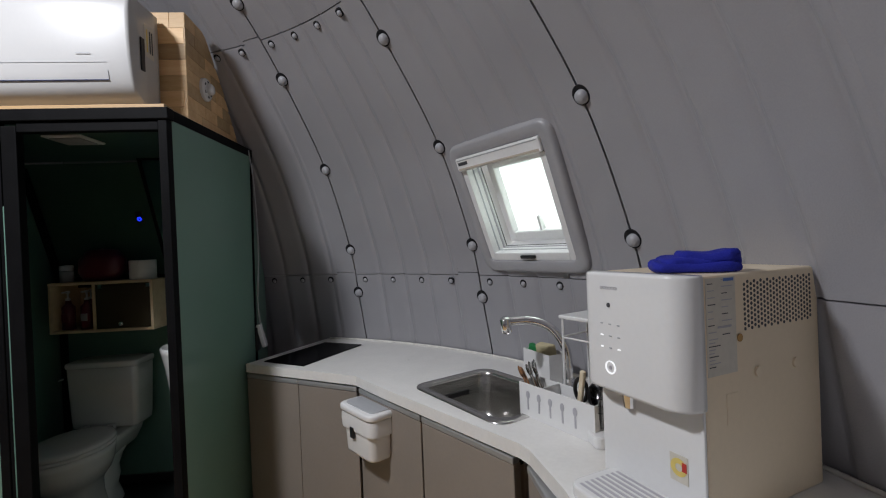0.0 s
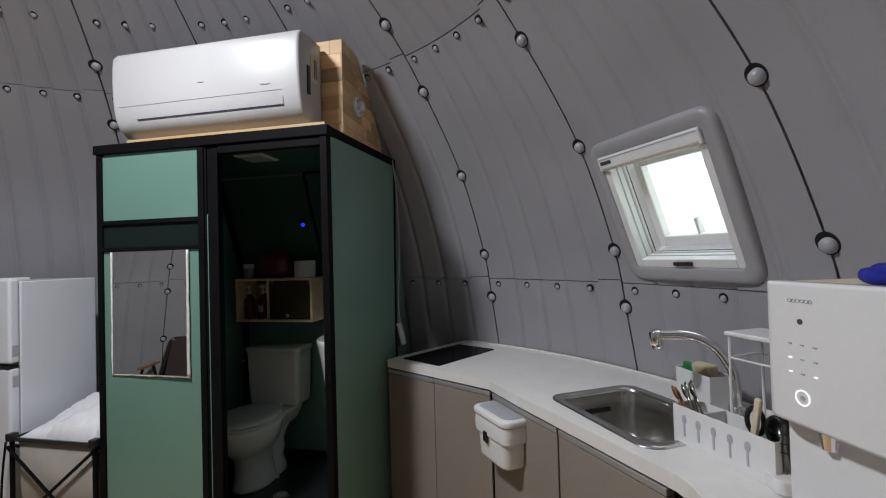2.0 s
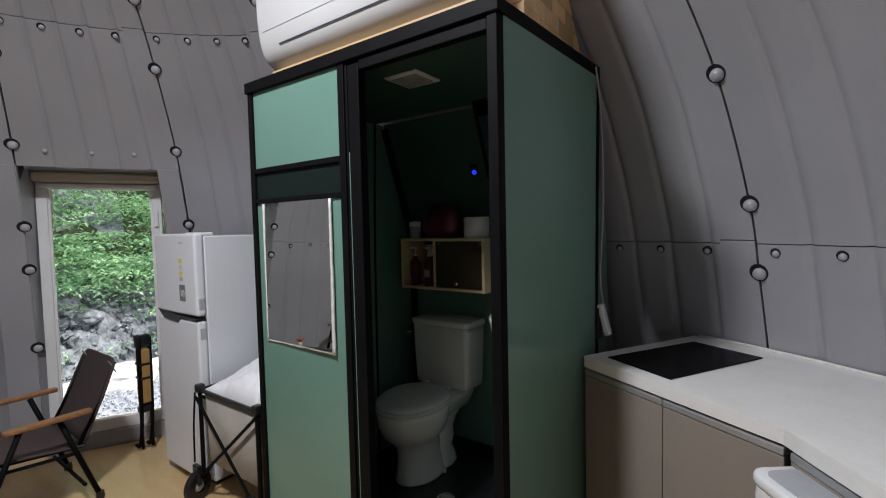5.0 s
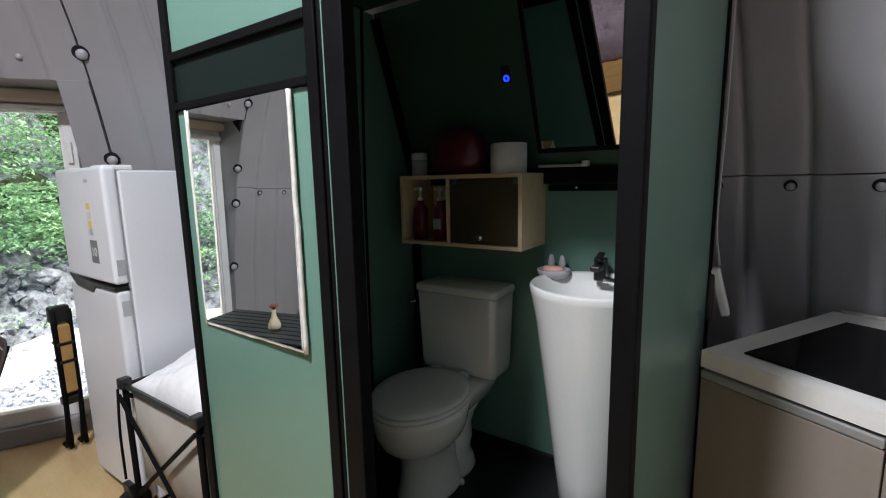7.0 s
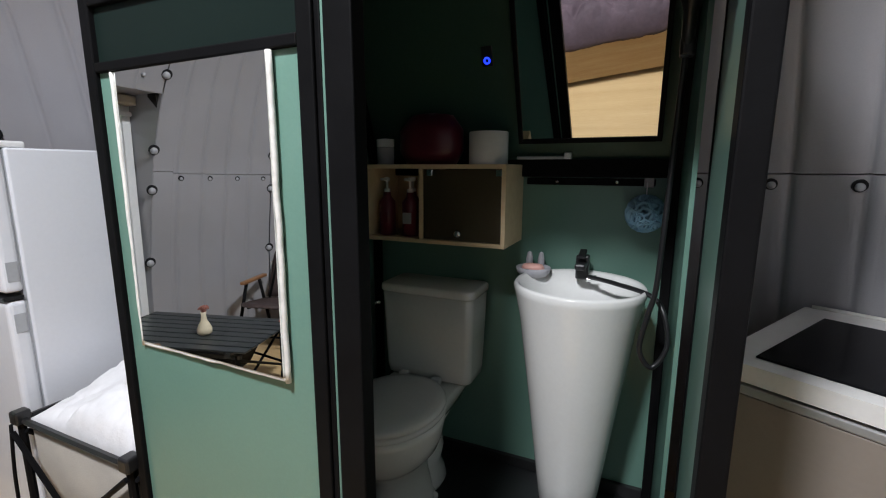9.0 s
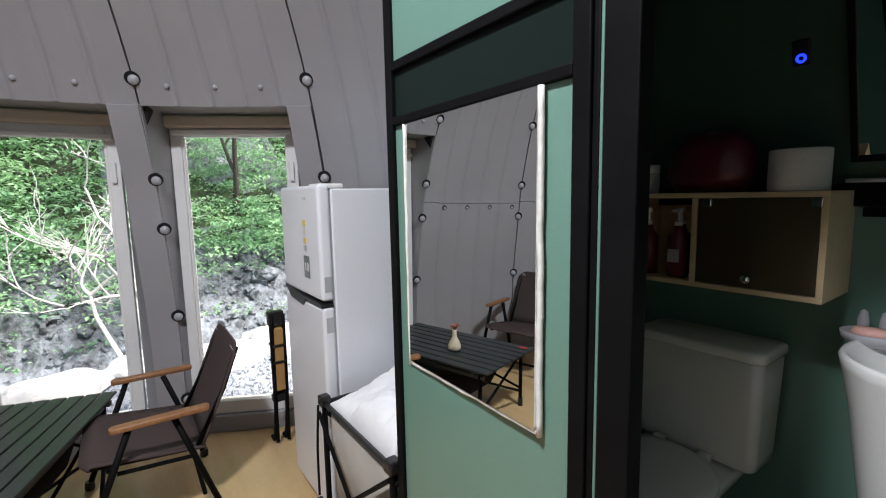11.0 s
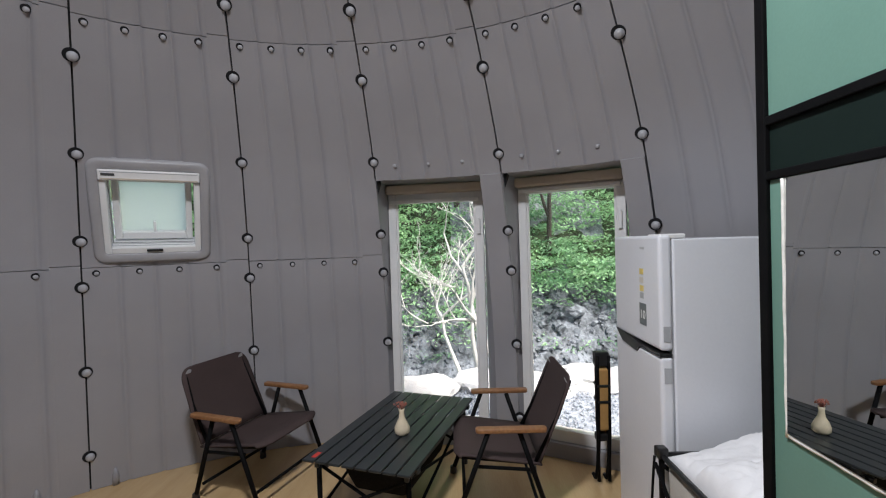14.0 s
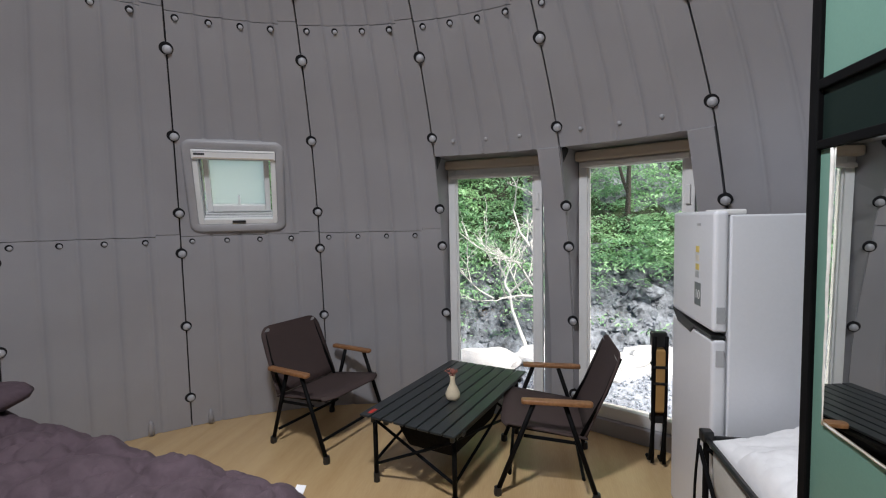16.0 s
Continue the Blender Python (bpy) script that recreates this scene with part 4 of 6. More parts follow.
ac = thing("air_conditioner", "white wall-mounted split air conditioner", "air conditioner")
AX0, AX1 = -0.445, 0.540
prof = [(p.x, p.z) for p in curve_points([(1.40, 0, 2.076), (1.32, 0, 2.070), (1.268, 0, 2.082), (1.232, 0, 2.108), (1.212, 0, 2.15), (1.200, 0, 2.22), (1.195, 0, 2.32), (1.198, 0, 2.42), (1.212, 0, 2.456), (1.25, 0, 2.471), (1.40, 0, 2.474)], 5)]


def casing_ring(x, shrink):
    """The side outline, drawn in towards its middle by so much at the rounded ends."""
    return [(x, y + shrink * (1 if y < 1.35 else 0), 2.27 + (z - 2.27) * (1 - shrink * 2.4)) for y, z in prof]


part("casing", loft([casing_ring(x, k) for x, k in ((AX0, 0.022), (AX0 + 0.003, 0.012), (AX0 + 0.010, 0.004), (AX0 + 0.022, 0.0), (AX1 - 0.012, 0.0), (AX1 - 0.004, 0.003), (AX1, 0.010))]), AC_WHITE, ac, smooth=True)
part("flap_line", tube([(-0.31, 1.2110, 2.142), (0.455, 1.2110, 2.142)], 0.0020, 6), material("navy_line", (0.03, 0.04, 0.10), 0.4), ac)
part("flap_end", tube([(0.455, 1.2110, 2.142), (0.456, 1.204, 2.175)], 0.0012, 6), GREYLID, ac)
part("panel_line", tube([(-0.40, 1.2005, 2.205), (0.455, 1.2005, 2.205)], 0.0010, 6), GREYLID, ac)
part("side_grille", box(AX1 + 0.0005, AX1 + 0.006, 1.265, 1.29, 2.20, 2.33, 0.002), BLACK_PLASTIC, ac)
part("side_label", box(AX1 + 0.0005, AX1 + 0.002, 1.30, 1.36, 2.27, 2.40, 0.0005), LABEL, ac)
for y in (1.31, 1.33, 1.345):
    part("label_bar", box(AX1 + 0.0022, AX1 + 0.003, y, y + 0.008, 2.29, 2.38, 0), YELLOW if y < 1.32 else PRINT, ac)
part("brand_bar", box(0.35, 0.40, 1.1935, 1.1945, 2.235, 2.2375, 0), GREYLID, ac)
part("name_bar", box(0.035, 0.068, 1.1935, 1.1945, 2.276, 2.2805, 0), GREY_SILICONE, ac)
part("logo_dot", lathe([(0, 0), (0.007, 0), (0.007, 0.002), (0, 0.002)], 14, pose(-0.41, 1.2005, 2.43, 90, 0, 0)), GREYLID, ac)

det = thing("fire_detector", "round white detector on wooden box", "detector", m=pose(WX1 + 0.002, 1.593, 2.235, 0, 90, 0))
part("base", lathe([(0, 0), (0.052, 0), (0.052, 0.012), (0.045, 0.018), (0, 0.018)], 28), WHITE_GLOSS, det, smooth=False)
part("sensor", lathe([(0.024, 0.018), (0.026, 0.034), (0.018, 0.042), (0, 0.043)], 20), WHITE_GLOSS, det, smooth=True)
for i in range(6):
    a = i * math.pi / 3
    part("slot", box(-0.006, 0.006, -0.004, 0.004, 0.0182, 0.0195, 0, pose(0.035 * math.cos(a), 0.035 * math.sin(a), 0, 0, 0, math.degrees(a) + 90)), BLACK_PLASTIC, det)

# Kitchen
C = 0.902
DOME_IN = 0.008


def wall_line(a0, a1, n, z, inset):
    return [((radius_at(z) - inset) * math.cos(radians(a0 + (a1 - a0) * i / n)), (radius_at(z) - inset) * math.sin(radians(a0 + (a1 - a0) * i / n))) for i in range(n + 1)]


front = [(0.703, 1.782), (1.296, 1.436), (1.345, 1.358), (1.432, 1.230), (1.839, 0.660), (1.856, 0.617), (1.880, 0.42), (1.885, 0.10), (1.86, -0.50)]
back = wall_line(-12, 66.4, 40, C, 0.012)
outline = front + back
worktop = thing("worktop", "white solid-surface kitchen worktop", "worktop")
# sink cut-out
SINK_C, SINK_A = Vector((1.845, 1.105)), math.degrees(math.atan2(0.82 - 1.245, 1.80 - 1.553))
SW, SD = 0.50, 0.36
SINK_M = pose(SINK_C.x, SINK_C.y, C, 0, 0, SINK_A)
hole = [(SINK_M @ Vector((x, y, 0))).to_2d() for x, y in rounded(SW, SD, 0.045, 4)]


def slab_with_hole(outer, inner, z0, z1):
    bm = bmesh.new()
    for z in (z0, z1):
        vo = [bm.verts.new((*p, z)) for p in outer]
        vi = [bm.verts.new((*p, z)) for p in inner]
        es = [bm.edges.new((l[i], l[(i + 1) % len(l)])) for l in (vo, vi) for i in range(len(l))]
        bmesh.ops.triangle_fill(bm, use_beauty=True, edges=es)
    bm.verts.ensure_lookup_table()
    no, ni = len(outer), len(inner)
    for s, n in ((0, no), (no, ni)):
        for i in range(n):
            a, b = s + i, s + (i + 1) % n
            bm.faces.new((bm.verts[a], bm.verts[b], bm.verts[b + no + ni], bm.verts[a + no + ni]))
    return bm


part("slab", slab_with_hole(outline, hole, C - 0.042, C), STONE_TOP, worktop)
part("upstand", tube([(*p, C + 0.004) for p in wall_line(-10, 66, 38, C, 0.012)], 0.007, 6), SILICONE_WHITE, worktop, "white sealant along the wall", True)

sink = thing("kitchen_sink", "stainless steel sink sunk in worktop", "sink", m=SINK_M)
o1, o2 = rounded(SW + 0.035, SD + 0.035, 0.06), rounded(SW - 0.032, SD - 0.032, 0.06)
i1, i2, i3 = rounded(SW - 0.040, SD - 0.040, 0.06), rounded(SW - 0.06, SD - 0.06, 0.06), rounded(SW - 0.13, SD - 0.13, 0.05)
part("bowl", loft([[(x, y, 0.0005) for x, y in o1], [(x * 0.995, y * 0.995, 0.004) for x, y in o1], [(x, y, 0.0035) for x, y in o2], [(x, y, -0.01) for x, y in o2], [(x, y, -0.03) for x, y in i1], [(x, y, -0.10) for x, y in i2], [(x * 0.985, y * 0.985, -0.150) for x, y in i2], [(x * 0.95, y * 0.94, -0.174) for x, y in i2], [(x * 0.89, y * 0.87, -0.187) for x, y in i2], [(x * 0.80, y * 0.78, -0.191) for x, y in i2], [(x * 0.6, y * 0.6, -0.192) for x, y in i2], [(x * 0.3, y * 0.3, -0.193) for x, y in i2], [(x * 0.02, y * 0.02, -0.194) for x, y in i2]], caps=False), STEEL, sink, smooth=True)
part("strainer", lathe([(0, -0.191), (0.03, -0.190), (0.045, -0.1885), (0.05, -0.192)], 24, pose(0.06, 0.04, 0)), CHROME, sink, smooth=True)
part("overflow", box(-0.228, -0.2165, -0.06, 0.06, -0.075, -0.055, 0.001), BLACK_PLASTIC, sink)

hob = thing("induction_hob", "black glass built-in hob", "hob")
hc = [(0.788, 1.798), (1.019, 1.657), (1.259, 2.066), (1.026, 2.193)]
part("hob_glass", prism(hc, C + 0.0005, C + 0.006, 0.0015), BLACK_GLASS, hob)

# cabinet fronts under the worktop
def cabinet(p, q, doors, toe=0.08, depth=0.30):
    p, q = Vector(p), Vector(q)
    d = (q - p)
    w = d.length
    m = pose(p.x, p.y, 0, 0, 0, math.degrees(math.atan2(d.y, d.x)))
    c = thing("base_cabinet", "taupe base cabinet with slim steel finger rail", "cabinet", "kitchen cabinets")
    part("body", box(0.004, w - 0.004, 0.022, depth, toe, C - 0.048, 0.002, m), TAUPE, c)
    part("plinth", box(0.0, w, 0.06, 0.08, 0.0, toe, 0.001, m), BLACK, c)
    x = 0.0
    for dw in doors:
        x1 = x + dw * w
        dr = part("door", box(x + 0.0015, x1 - 0.0015, -0.026, 0.004, toe + 0.005, C - 0.074, 0.0025, m), TAUPE, c)
        part("finger_rail", box(x + 0.0015, x1 - 0.0015, -0.029, 0.002, C - 0.0725, C - 0.051, 0.004, m), RAIL_ALU, dr, "steel finger rail")
        x = x1
    part("recess", box(0.004, w - 0.004, 0.006, 0.021, C - 0.085, C - 0.046, 0.001, m), BLACK, c)
    return c


cabinet((0.716, 1.812), (1.312, 1.462), (0.50, 0.50))
cabinet((1.330, 1.442), (1.591, 1.068), (1.0,), depth=0.04)
cabinet((1.595, 1.062), (1.848, 0.700), (1.0,), depth=0.04)
cabinet((1.880, 0.640), (1.895, 0.10), (0.5, 0.5))
cabinet((1.895, 0.095), (1.872, -0.48), (0.5, 0.5))

# hanging waste bin
def waste_bin():
    d = Vector((1.578 - 1.330, 1.010 - 1.346)).normalized()
    a = math.degrees(math.atan2(d.y, d.x))
    t = thing("hanging_bin", "white waste bin hanging on cabinet door, grey lid", "waste bin", m=pose(1.358, 1.300, 0.624, 0, 0, a))
    W, D, H = 0.246, 0.125, 0.180
    secs = [[(x, y, z) for x, y in rounded(W * k, D * k, 0.035)] for z, k in ((0.0, 0.86), (0.008, 0.88), (0.12, 0.94), (H - 0.02, 0.99), (H - 0.015, 1.0))]
    part("bucket", loft(secs), WHITE_GLOSS, t, smooth=True)
    lid = part("lid", prism(rounded(W + 0.02, D + 0.02, 0.04), H - 0.014, H + 0.014, 0.008), WHITE_GLOSS, t, smooth=True)
    part("lid_window", prism(rounded(W - 0.028, D - 0.024, 0.028), H + 0.0142, H + 0.017, 0.001), GREYLID, lid, "grey lid panel")
    bm = bmesh.new()
    lpts = rounded(W + 0.008, D + 0.008, 0.035, 6)
    top = [(x, y, H - 0.016) for x, y in lpts]
    low = [(x * 1.0, y * 1.0, H - 0.075 - 0.03 * abs(noise.noise(Vector((x * 30, y * 30, 0)))) ) for x, y in lpts]
    part("bin_liner", loft([top, [(x * 1.02, y * 1.03, H - 0.045) for x, y, z in top], low], caps=False), WHITE_GLOSS, t, "white plastic liner folded over rim", True)
    part("clip", box(-0.035, -0.005, -D / 2 - 0.008, -D / 2 + 0.002, 0.07, 0.115, 0.003), BLACK_PLASTIC, t)
    part("hanger", box(-0.06, 0.06, D / 2 - 0.005, D / 2 + 0.02, H - 0.05, H - 0.02, 0.003), WHITE_GLOSS, t)


waste_bin()

# kitchen tap
tp = thing("kitchen_tap", "chrome swan-neck kitchen tap", "tap")
TB = Vector((2.105, 0.985, C))
part("base", lathe([(0, 0), (0.03, 0), (0.03, 0.012), (0.024, 0.02), (0.022, 0.07), (0, 0.07)], 20, pose(*TB)), CHROME, tp, smooth=True)
neck = curve_points([TB + Vector(v) for v in ((0, 0, 0.06), (0.0, 0.0, 0.13), (-0.010, 0.005, 0.19), (-0.05, 0.025, 0.25), (-0.11, 0.055, 0.275), (-0.19, 0.092, 0.27))], 8)
part("neck", tube(neck, 0.016, 14), CHROME, tp, smooth=True)
part("spout", lathe([(0.0, 0.0), (0.018, 0.0), (0.021, 0.015), (0.021, 0.055), (0.016, 0.06), (0, 0.06)], 16, pose(TB.x - 0.196, TB.y + 0.094, TB.z + 0.228, 8, -8, 0)), CHROME, tp, smooth=True)
part("lever", box(-0.009, 0.009, -0.07, 0.0, 0.04, 0.052, 0.004, pose(*TB)), CHROME, tp)

# cutlery caddy, scrub box, rack
KA = math.degrees(math.atan2(0.631 - 0.887, 2.032 - 1.894))
caddy = thing("cutlery_caddy", "white plastic cutlery caddy with cut-out spoons", "cutlery caddy", m=pose(2.006, 0.765, C, 0, 0, KA))
cw, cd, ch = 0.30, 0.085, 0.108
for x0, x1, y0, y1 in ((-cw / 2, cw / 2, -cd / 2, -cd / 2 + 0.003), (-cw / 2, cw / 2, cd / 2 - 0.003, cd / 2), (-cw / 2, -cw / 2 + 0.003, -cd / 2 + 0.003, cd / 2 - 0.003), (cw / 2 - 0.003, cw / 2, -cd / 2 + 0.003, cd / 2 - 0.003), (-0.05, -0.047, -cd / 2 + 0.003, cd / 2 - 0.003)):
    part("side", box(x0, x1, y0, y1, 0.0, ch, 0.001), WHITE_GLOSS, caddy)
part("base", box(-cw / 2 + 0.003, cw / 2 - 0.003, -cd / 2 + 0.003, cd / 2 - 0.003, 0.0, 0.004, 0.0), WHITE_GLOSS, caddy)
for i in range(5):
    bm = lathe([(0, 0), (0.008, 0), (0.008, 0.0012), (0, 0.0012)], 14, pose(-0.11 + 0.048 * i, -cd / 2, 0.072, 90, 0, 0), None, 1, 1.6)
    box(-0.11 + 0.048 * i - 0.003, -0.11 + 0.048 * i + 0.003, -cd / 2 - 0.0012, -cd / 2, 0.025, 0.064, 0, None, bm)
    part("spoon_cutout", bm, GREY_SILICONE, caddy)


def spoon(x, y, tilt, turn, mat=STEEL):
    s = thing("spoon", "steel spoon standing in caddy", "cutlery", "cutlery", m=pose(2.006, 0.765, C + 0.005, 0, 0, KA) @ pose(x, y, 0, tilt, turn, 0))
    part("stem", loft([[(x * k, y, z) for x, y in rounded(0.008, 0.004, 0.0018)] for z, k in ((0, 1.0), (0.05, 0.8), (0.11, 0.75), (0.14, 1.2))]), mat, s, smooth=True)
    part("head", lathe([(0, -0.001), (0.007, 0.001), (0.0085, 0.003), (0, 0.002)], 14, pose(0, 0, 0.150, 90, 0, 0), None, 1, 2.4), mat, s, smooth=True)


for k, (x, y, tl, tn) in enumerate(((-0.075, 0.0, 4, -24), (-0.062, 0.018, 2, -26), (-0.068, -0.016, 5, -29), (-0.085, 0.01, -3, -21), (-0.080, -0.022, 6, -25), (-0.092, -0.01, -4, -18), (-0.100, 0.02, -2, -16), (-0.070, 0.008, 1, -31))):
    spoon(x, y, tl, tn, ARM_WOOD if k in (2, 4, 7) else STEEL)
sc = thing("scissors", "black-handled kitchen scissors in caddy", "scissors", m=pose(2.006, 0.765, C + 0.01, 0, 0, KA) @ pose(0.080, 0.005, -0.030, 4, 8, 0))
part("blade", box(-0.01, 0.01, -0.002, 0.002, 0.0, 0.10, 0.001), STEEL, sc)
for s in (-1, 1):
    part("handle", tube([(0.026 * s + 0.022 * math.cos(a), 0, 0.145 + 0.034 * math.sin(a)) for a in [2 * math.pi * k / 18 for k in range(18)]], 0.006, 7, closed=True), BLACK_PLASTIC, sc, "black loop handle", True)
kn = thing("kitchen_knife", "kitchen tongs standing beside scissors", "utensil", m=pose(2.006, 0.765, C + 0.01, 0, 0, KA) @ pose(0.115, 0.015, 0.0, -4, 10, 0))
part("grip", box(-0.011, 0.011, -0.008, 0.008, 0.10, 0.24, 0.004), BLACK_PLASTIC, kn)
part("shaft", box(-0.006, 0.006, -0.002, 0.002, 0.0, 0.10, 0.001), STEEL, kn)
pl = thing("peeler", "ivory-handled peeler standing in caddy", "utensil", m=pose(2.006, 0.765, C + 0.01, 0, 0, KA) @ pose(0.06, -0.01, 0.0, 6, 14, 0))
part("grip", box(-0.008, 0.008, -0.006, 0.006, 0.06, 0.19, 0.004), IVORY, pl)

scrub = thing("sponge_box", "white box holding sponge behind sink", "sponge box", m=pose(2.085, 1.195, C, 0, 0, SINK_A - 10))
for x0, x1, y0, y1 in ((-0.085, 0.085, -0.045, -0.042), (-0.085, 0.085, 0.042, 0.045), (-0.085, -0.082, -0.042, 0.042), (0.082, 0.085, -0.042, 0.042)):
    part("side", box(x0, x1, y0, y1, 0.0, 0.125, 0.001), WHITE_GLOSS, scrub)
sp = thing("sponge", "worn yellow scrubbing sponge", "sponge", m=pose(2.092, 1.185, C + 0.09, 10, 0, SINK_A))
part("foam", box(-0.04, 0.04, -0.02, 0.02, 0.0, 0.065, 0.01), SPONGE, sp)
gp = thing("scourer", "green scouring pad in sponge box", "scourer", m=pose(2.055, 1.245, C + 0.085, 0, 12, SINK_A))
part("pad", box(-0.03, 0.02, -0.012, 0.012, 0.0, 0.055, 0.006), GREEN_PLASTIC, gp)

rack = thing("dish_stand", "white wire stand beside purifier", "wire stand", m=pose(2.13, 0.82, C, 0, 0, KA))
for x, y in ((-0.07, -0.06), (0.07, -0.06), (-0.07, 0.06), (0.07, 0.06)):
    part("leg", tube([(x, y, 0), (x, y, 0.31)], 0.004, 6), WHITE_GLOSS, rack)
part("shelf", box(-0.08, 0.08, -0.07, 0.07, 0.31, 0.322, 0.004), WHITE_GLOSS, rack)
part("rim", tube([(x, y, 0.25) for x, y in rounded(0.15, 0.13, 0.02)], 0.003, 6, closed=True), WHITE_GLOSS, rack)
tum = thing("tumbler", "clear tumblers stacked on small white tray", "tumbler", m=pose(2.072, 0.640, C))
part("tray", prism(rounded(0.09, 0.12, 0.02), 0.0, 0.035, 0.006), WHITE_GLOSS, tum)
part("cup", lathe([(0.023, 0.037), (0.028, 0.15), (0.0265, 0.15), (0.0215, 0.04), (0, 0.04)], 20), CLEAR_PLASTIC, tum, smooth=True)
for z in (0.085, 0.105, 0.125):
    part("band", tube([(0.0275 * math.cos(2 * math.pi * k / 20), 0.0275 * math.sin(2 * math.pi * k / 20), z) for k in range(20)], 0.0012, 5, closed=True), BLACK_PLASTIC, tum)

# water purifier
PUR = pose(1.949, 0.462, C, 0, 0, -70.2)
PW, PD, PH = 0.274, 0.44, 0.489
pur = thing("water_purifier", "white ice water purifier with cream sides", "water purifier", m=PUR)
part("cabinet", box(0.002, PW - 0.002, 0.058, PD, 0.0, PH - 0.002, 0.006), CREAM, pur, "cream metal cabinet")
head = [[(x, y, z) for x, y in [(PW / 2 + px * k, 0.10 + py) for px, py in ([(-PW / 2, -0.043)] + [(-PW / 2 + 0.045 * (1 - math.cos(radians(t))), -0.055 - 0.045 * math.sin(radians(t))) for t in range(0, 91, 15)] + [(PW / 2 - 0.045 * (1 - math.cos(radians(t))), -0.055 - 0.045 * math.sin(radians(t))) for t in range(90, -1, -15)] + [(PW / 2, -0.043)])]] for z, k in ((0.232, 0.985), (0.238, 1.0), (PH - 0.006, 1.0), (PH, 0.985))]
part("head", loft(head), WHITE_GLOSS, pur, "rounded glossy white front", True)
part("lower_front", box(0.012, PW - 0.003, 0.05, 0.0575, 0.0, 0.235, 0.003), WHITE_GLOSS, pur)
part("drip_tray", prism([(PW / 2 + x, -0.01 + y) for x, y in rounded(0.20, 0.15, 0.03)], 0.0, 0.03, 0.005), WHITE_GLOSS, pur)
for i in range(9):
    part("tray_slot", box(0.06, 0.225, -0.07 + 0.015 * i, -0.063 + 0.015 * i, 0.0302, 0.031, 0), GREY_SILICONE, pur)
part("nozzle", lathe([(0, 0.19), (0.013, 0.19), (0.018, 0.225), (0, 0.225)], 16, pose(0.10, 0.045, 0)), CHROME, pur)
FACE = 0.0002
for i in range(6):
    part("brand_mark", tube([(0.074 + 0.008 * i + 0.0036 * math.cos(q), -0.0006, 0.4575 + 0.0030 * math.sin(q)) for q in [2 * math.pi * k / 10 for k in range(10)]], 0.0007, 4, closed=True), GREY_SILICONE, pur)
part("ring_centre", lathe([(0, 0), (0.0045, 0), (0.0045, 0.0012), (0, 0.0012)], 14, pose(0.093, 0.0, 0.283, 90, 0, 0)), GREY_SILICONE, pur)
part("glow_ring", lathe([(0.012, 0), (0.0145, 0), (0.0145, 0.0012), (0.012, 0.0012), (0.012, 0)], 26, pose(0.093, 0.0, 0.283, 90, 0, 0)), LED_WHITE, pur, "glowing white ring")
part("button_dot", lathe([(0, 0), (0.005, 0), (0.005, 0.0012), (0, 0.0012)], 14, pose(0.093, 0.0, 0.420, 90, 0, 0)), PRINT, pur)
for r in range(3):
    for k in range(3):
        lit = (r, k) in ((0, 2), (1, 0), (0, 0))
        part("key_print", box(0.068 + 0.024 * k, 0.075 + 0.024 * k, -0.0012, FACE, 0.325 + 0.026 * r, 0.3275 + 0.026 * r, 0), LED_WHITE if lit else GREYLID, pur)
SX = PW - 0.002
part("rating_label", box(SX, SX + 0.0012, 0.064, 0.150, 0.295, 0.482, 0), LABEL, pur)
rnd = random.Random(8)
for i in range(26):
    z = 0.312 + i * 0.0066
    y0 = 0.068 + 0.040 * (i % 2) * (1 if i > 8 else 0)
    part("print_line", box(SX + 0.0013, SX + 0.0018, y0, y0 + rnd.uniform(0.014, 0.033), z, z + 0.0018, 0), GREY_SILICONE if i % 3 else PRINT, pur)
part("print_block", box(SX + 0.0013, SX + 0.002, 0.095, 0.135, 0.385, 0.389, 0), GREY_SILICONE, pur)
part("blue_mark", box(SX + 0.0013, SX + 0.002, 0.115, 0.145, 0.474, 0.480, 0), material("blue_print", (0.08, 0.18, 0.5), 0.5), pur)
part("round_sticker", lathe([(0, 0), (0.008, 0), (0.008, 0.0012), (0, 0.0012)], 18, pose(SX + 0.0012, 0.160, 0.36, 0, 90, 0)), TAN_CANVAS, pur)
hole_me = finish("vent_hole", lathe([(0, 0), (0.0036, 0), (0.0036, 0.0006), (0, 0.0006)], 8), PRINT)
for i in range(22):
    for k in range(10):
        h = new("vent_hole", hole_me)
        h.parent, h.matrix_basis = pur, pose(SX - 0.0001, 0.180 + 0.0108 * i, 0.375 + 0.0098 * k + (0.0049 if i % 2 else 0), 0, 90, 0)
for y in (0.215, 0.345):
    part("screw_cap", lathe([(0, 0), (0.011, 0), (0.011, 0.004), (0, 0.005)], 18, pose(SX, y, 0.285, 0, 90, 0)), CREAM, pur, smooth=False)
part("service_flap", box(SX, SX + 0.0012, 0.115, 0.150, 0.195, 0.255, 0.0004), CREAM, pur)
part("energy_label", box(0.195, 0.235, 0.0485, 0.0499, 0.075, 0.13, 0), LABEL, pur)
part("energy_dial", lathe([(0.008, 0), (0.018, 0), (0.018, 0.001), (0.008, 0.001), (0.008, 0)], 20, pose(0.215, 0.0484, 0.105, 90, 0, 0)), YELLOW, pur)
part("red_dial", box(0.223, 0.233, 0.0468, 0.0472, 0.10, 0.118, 0), RED, pur)

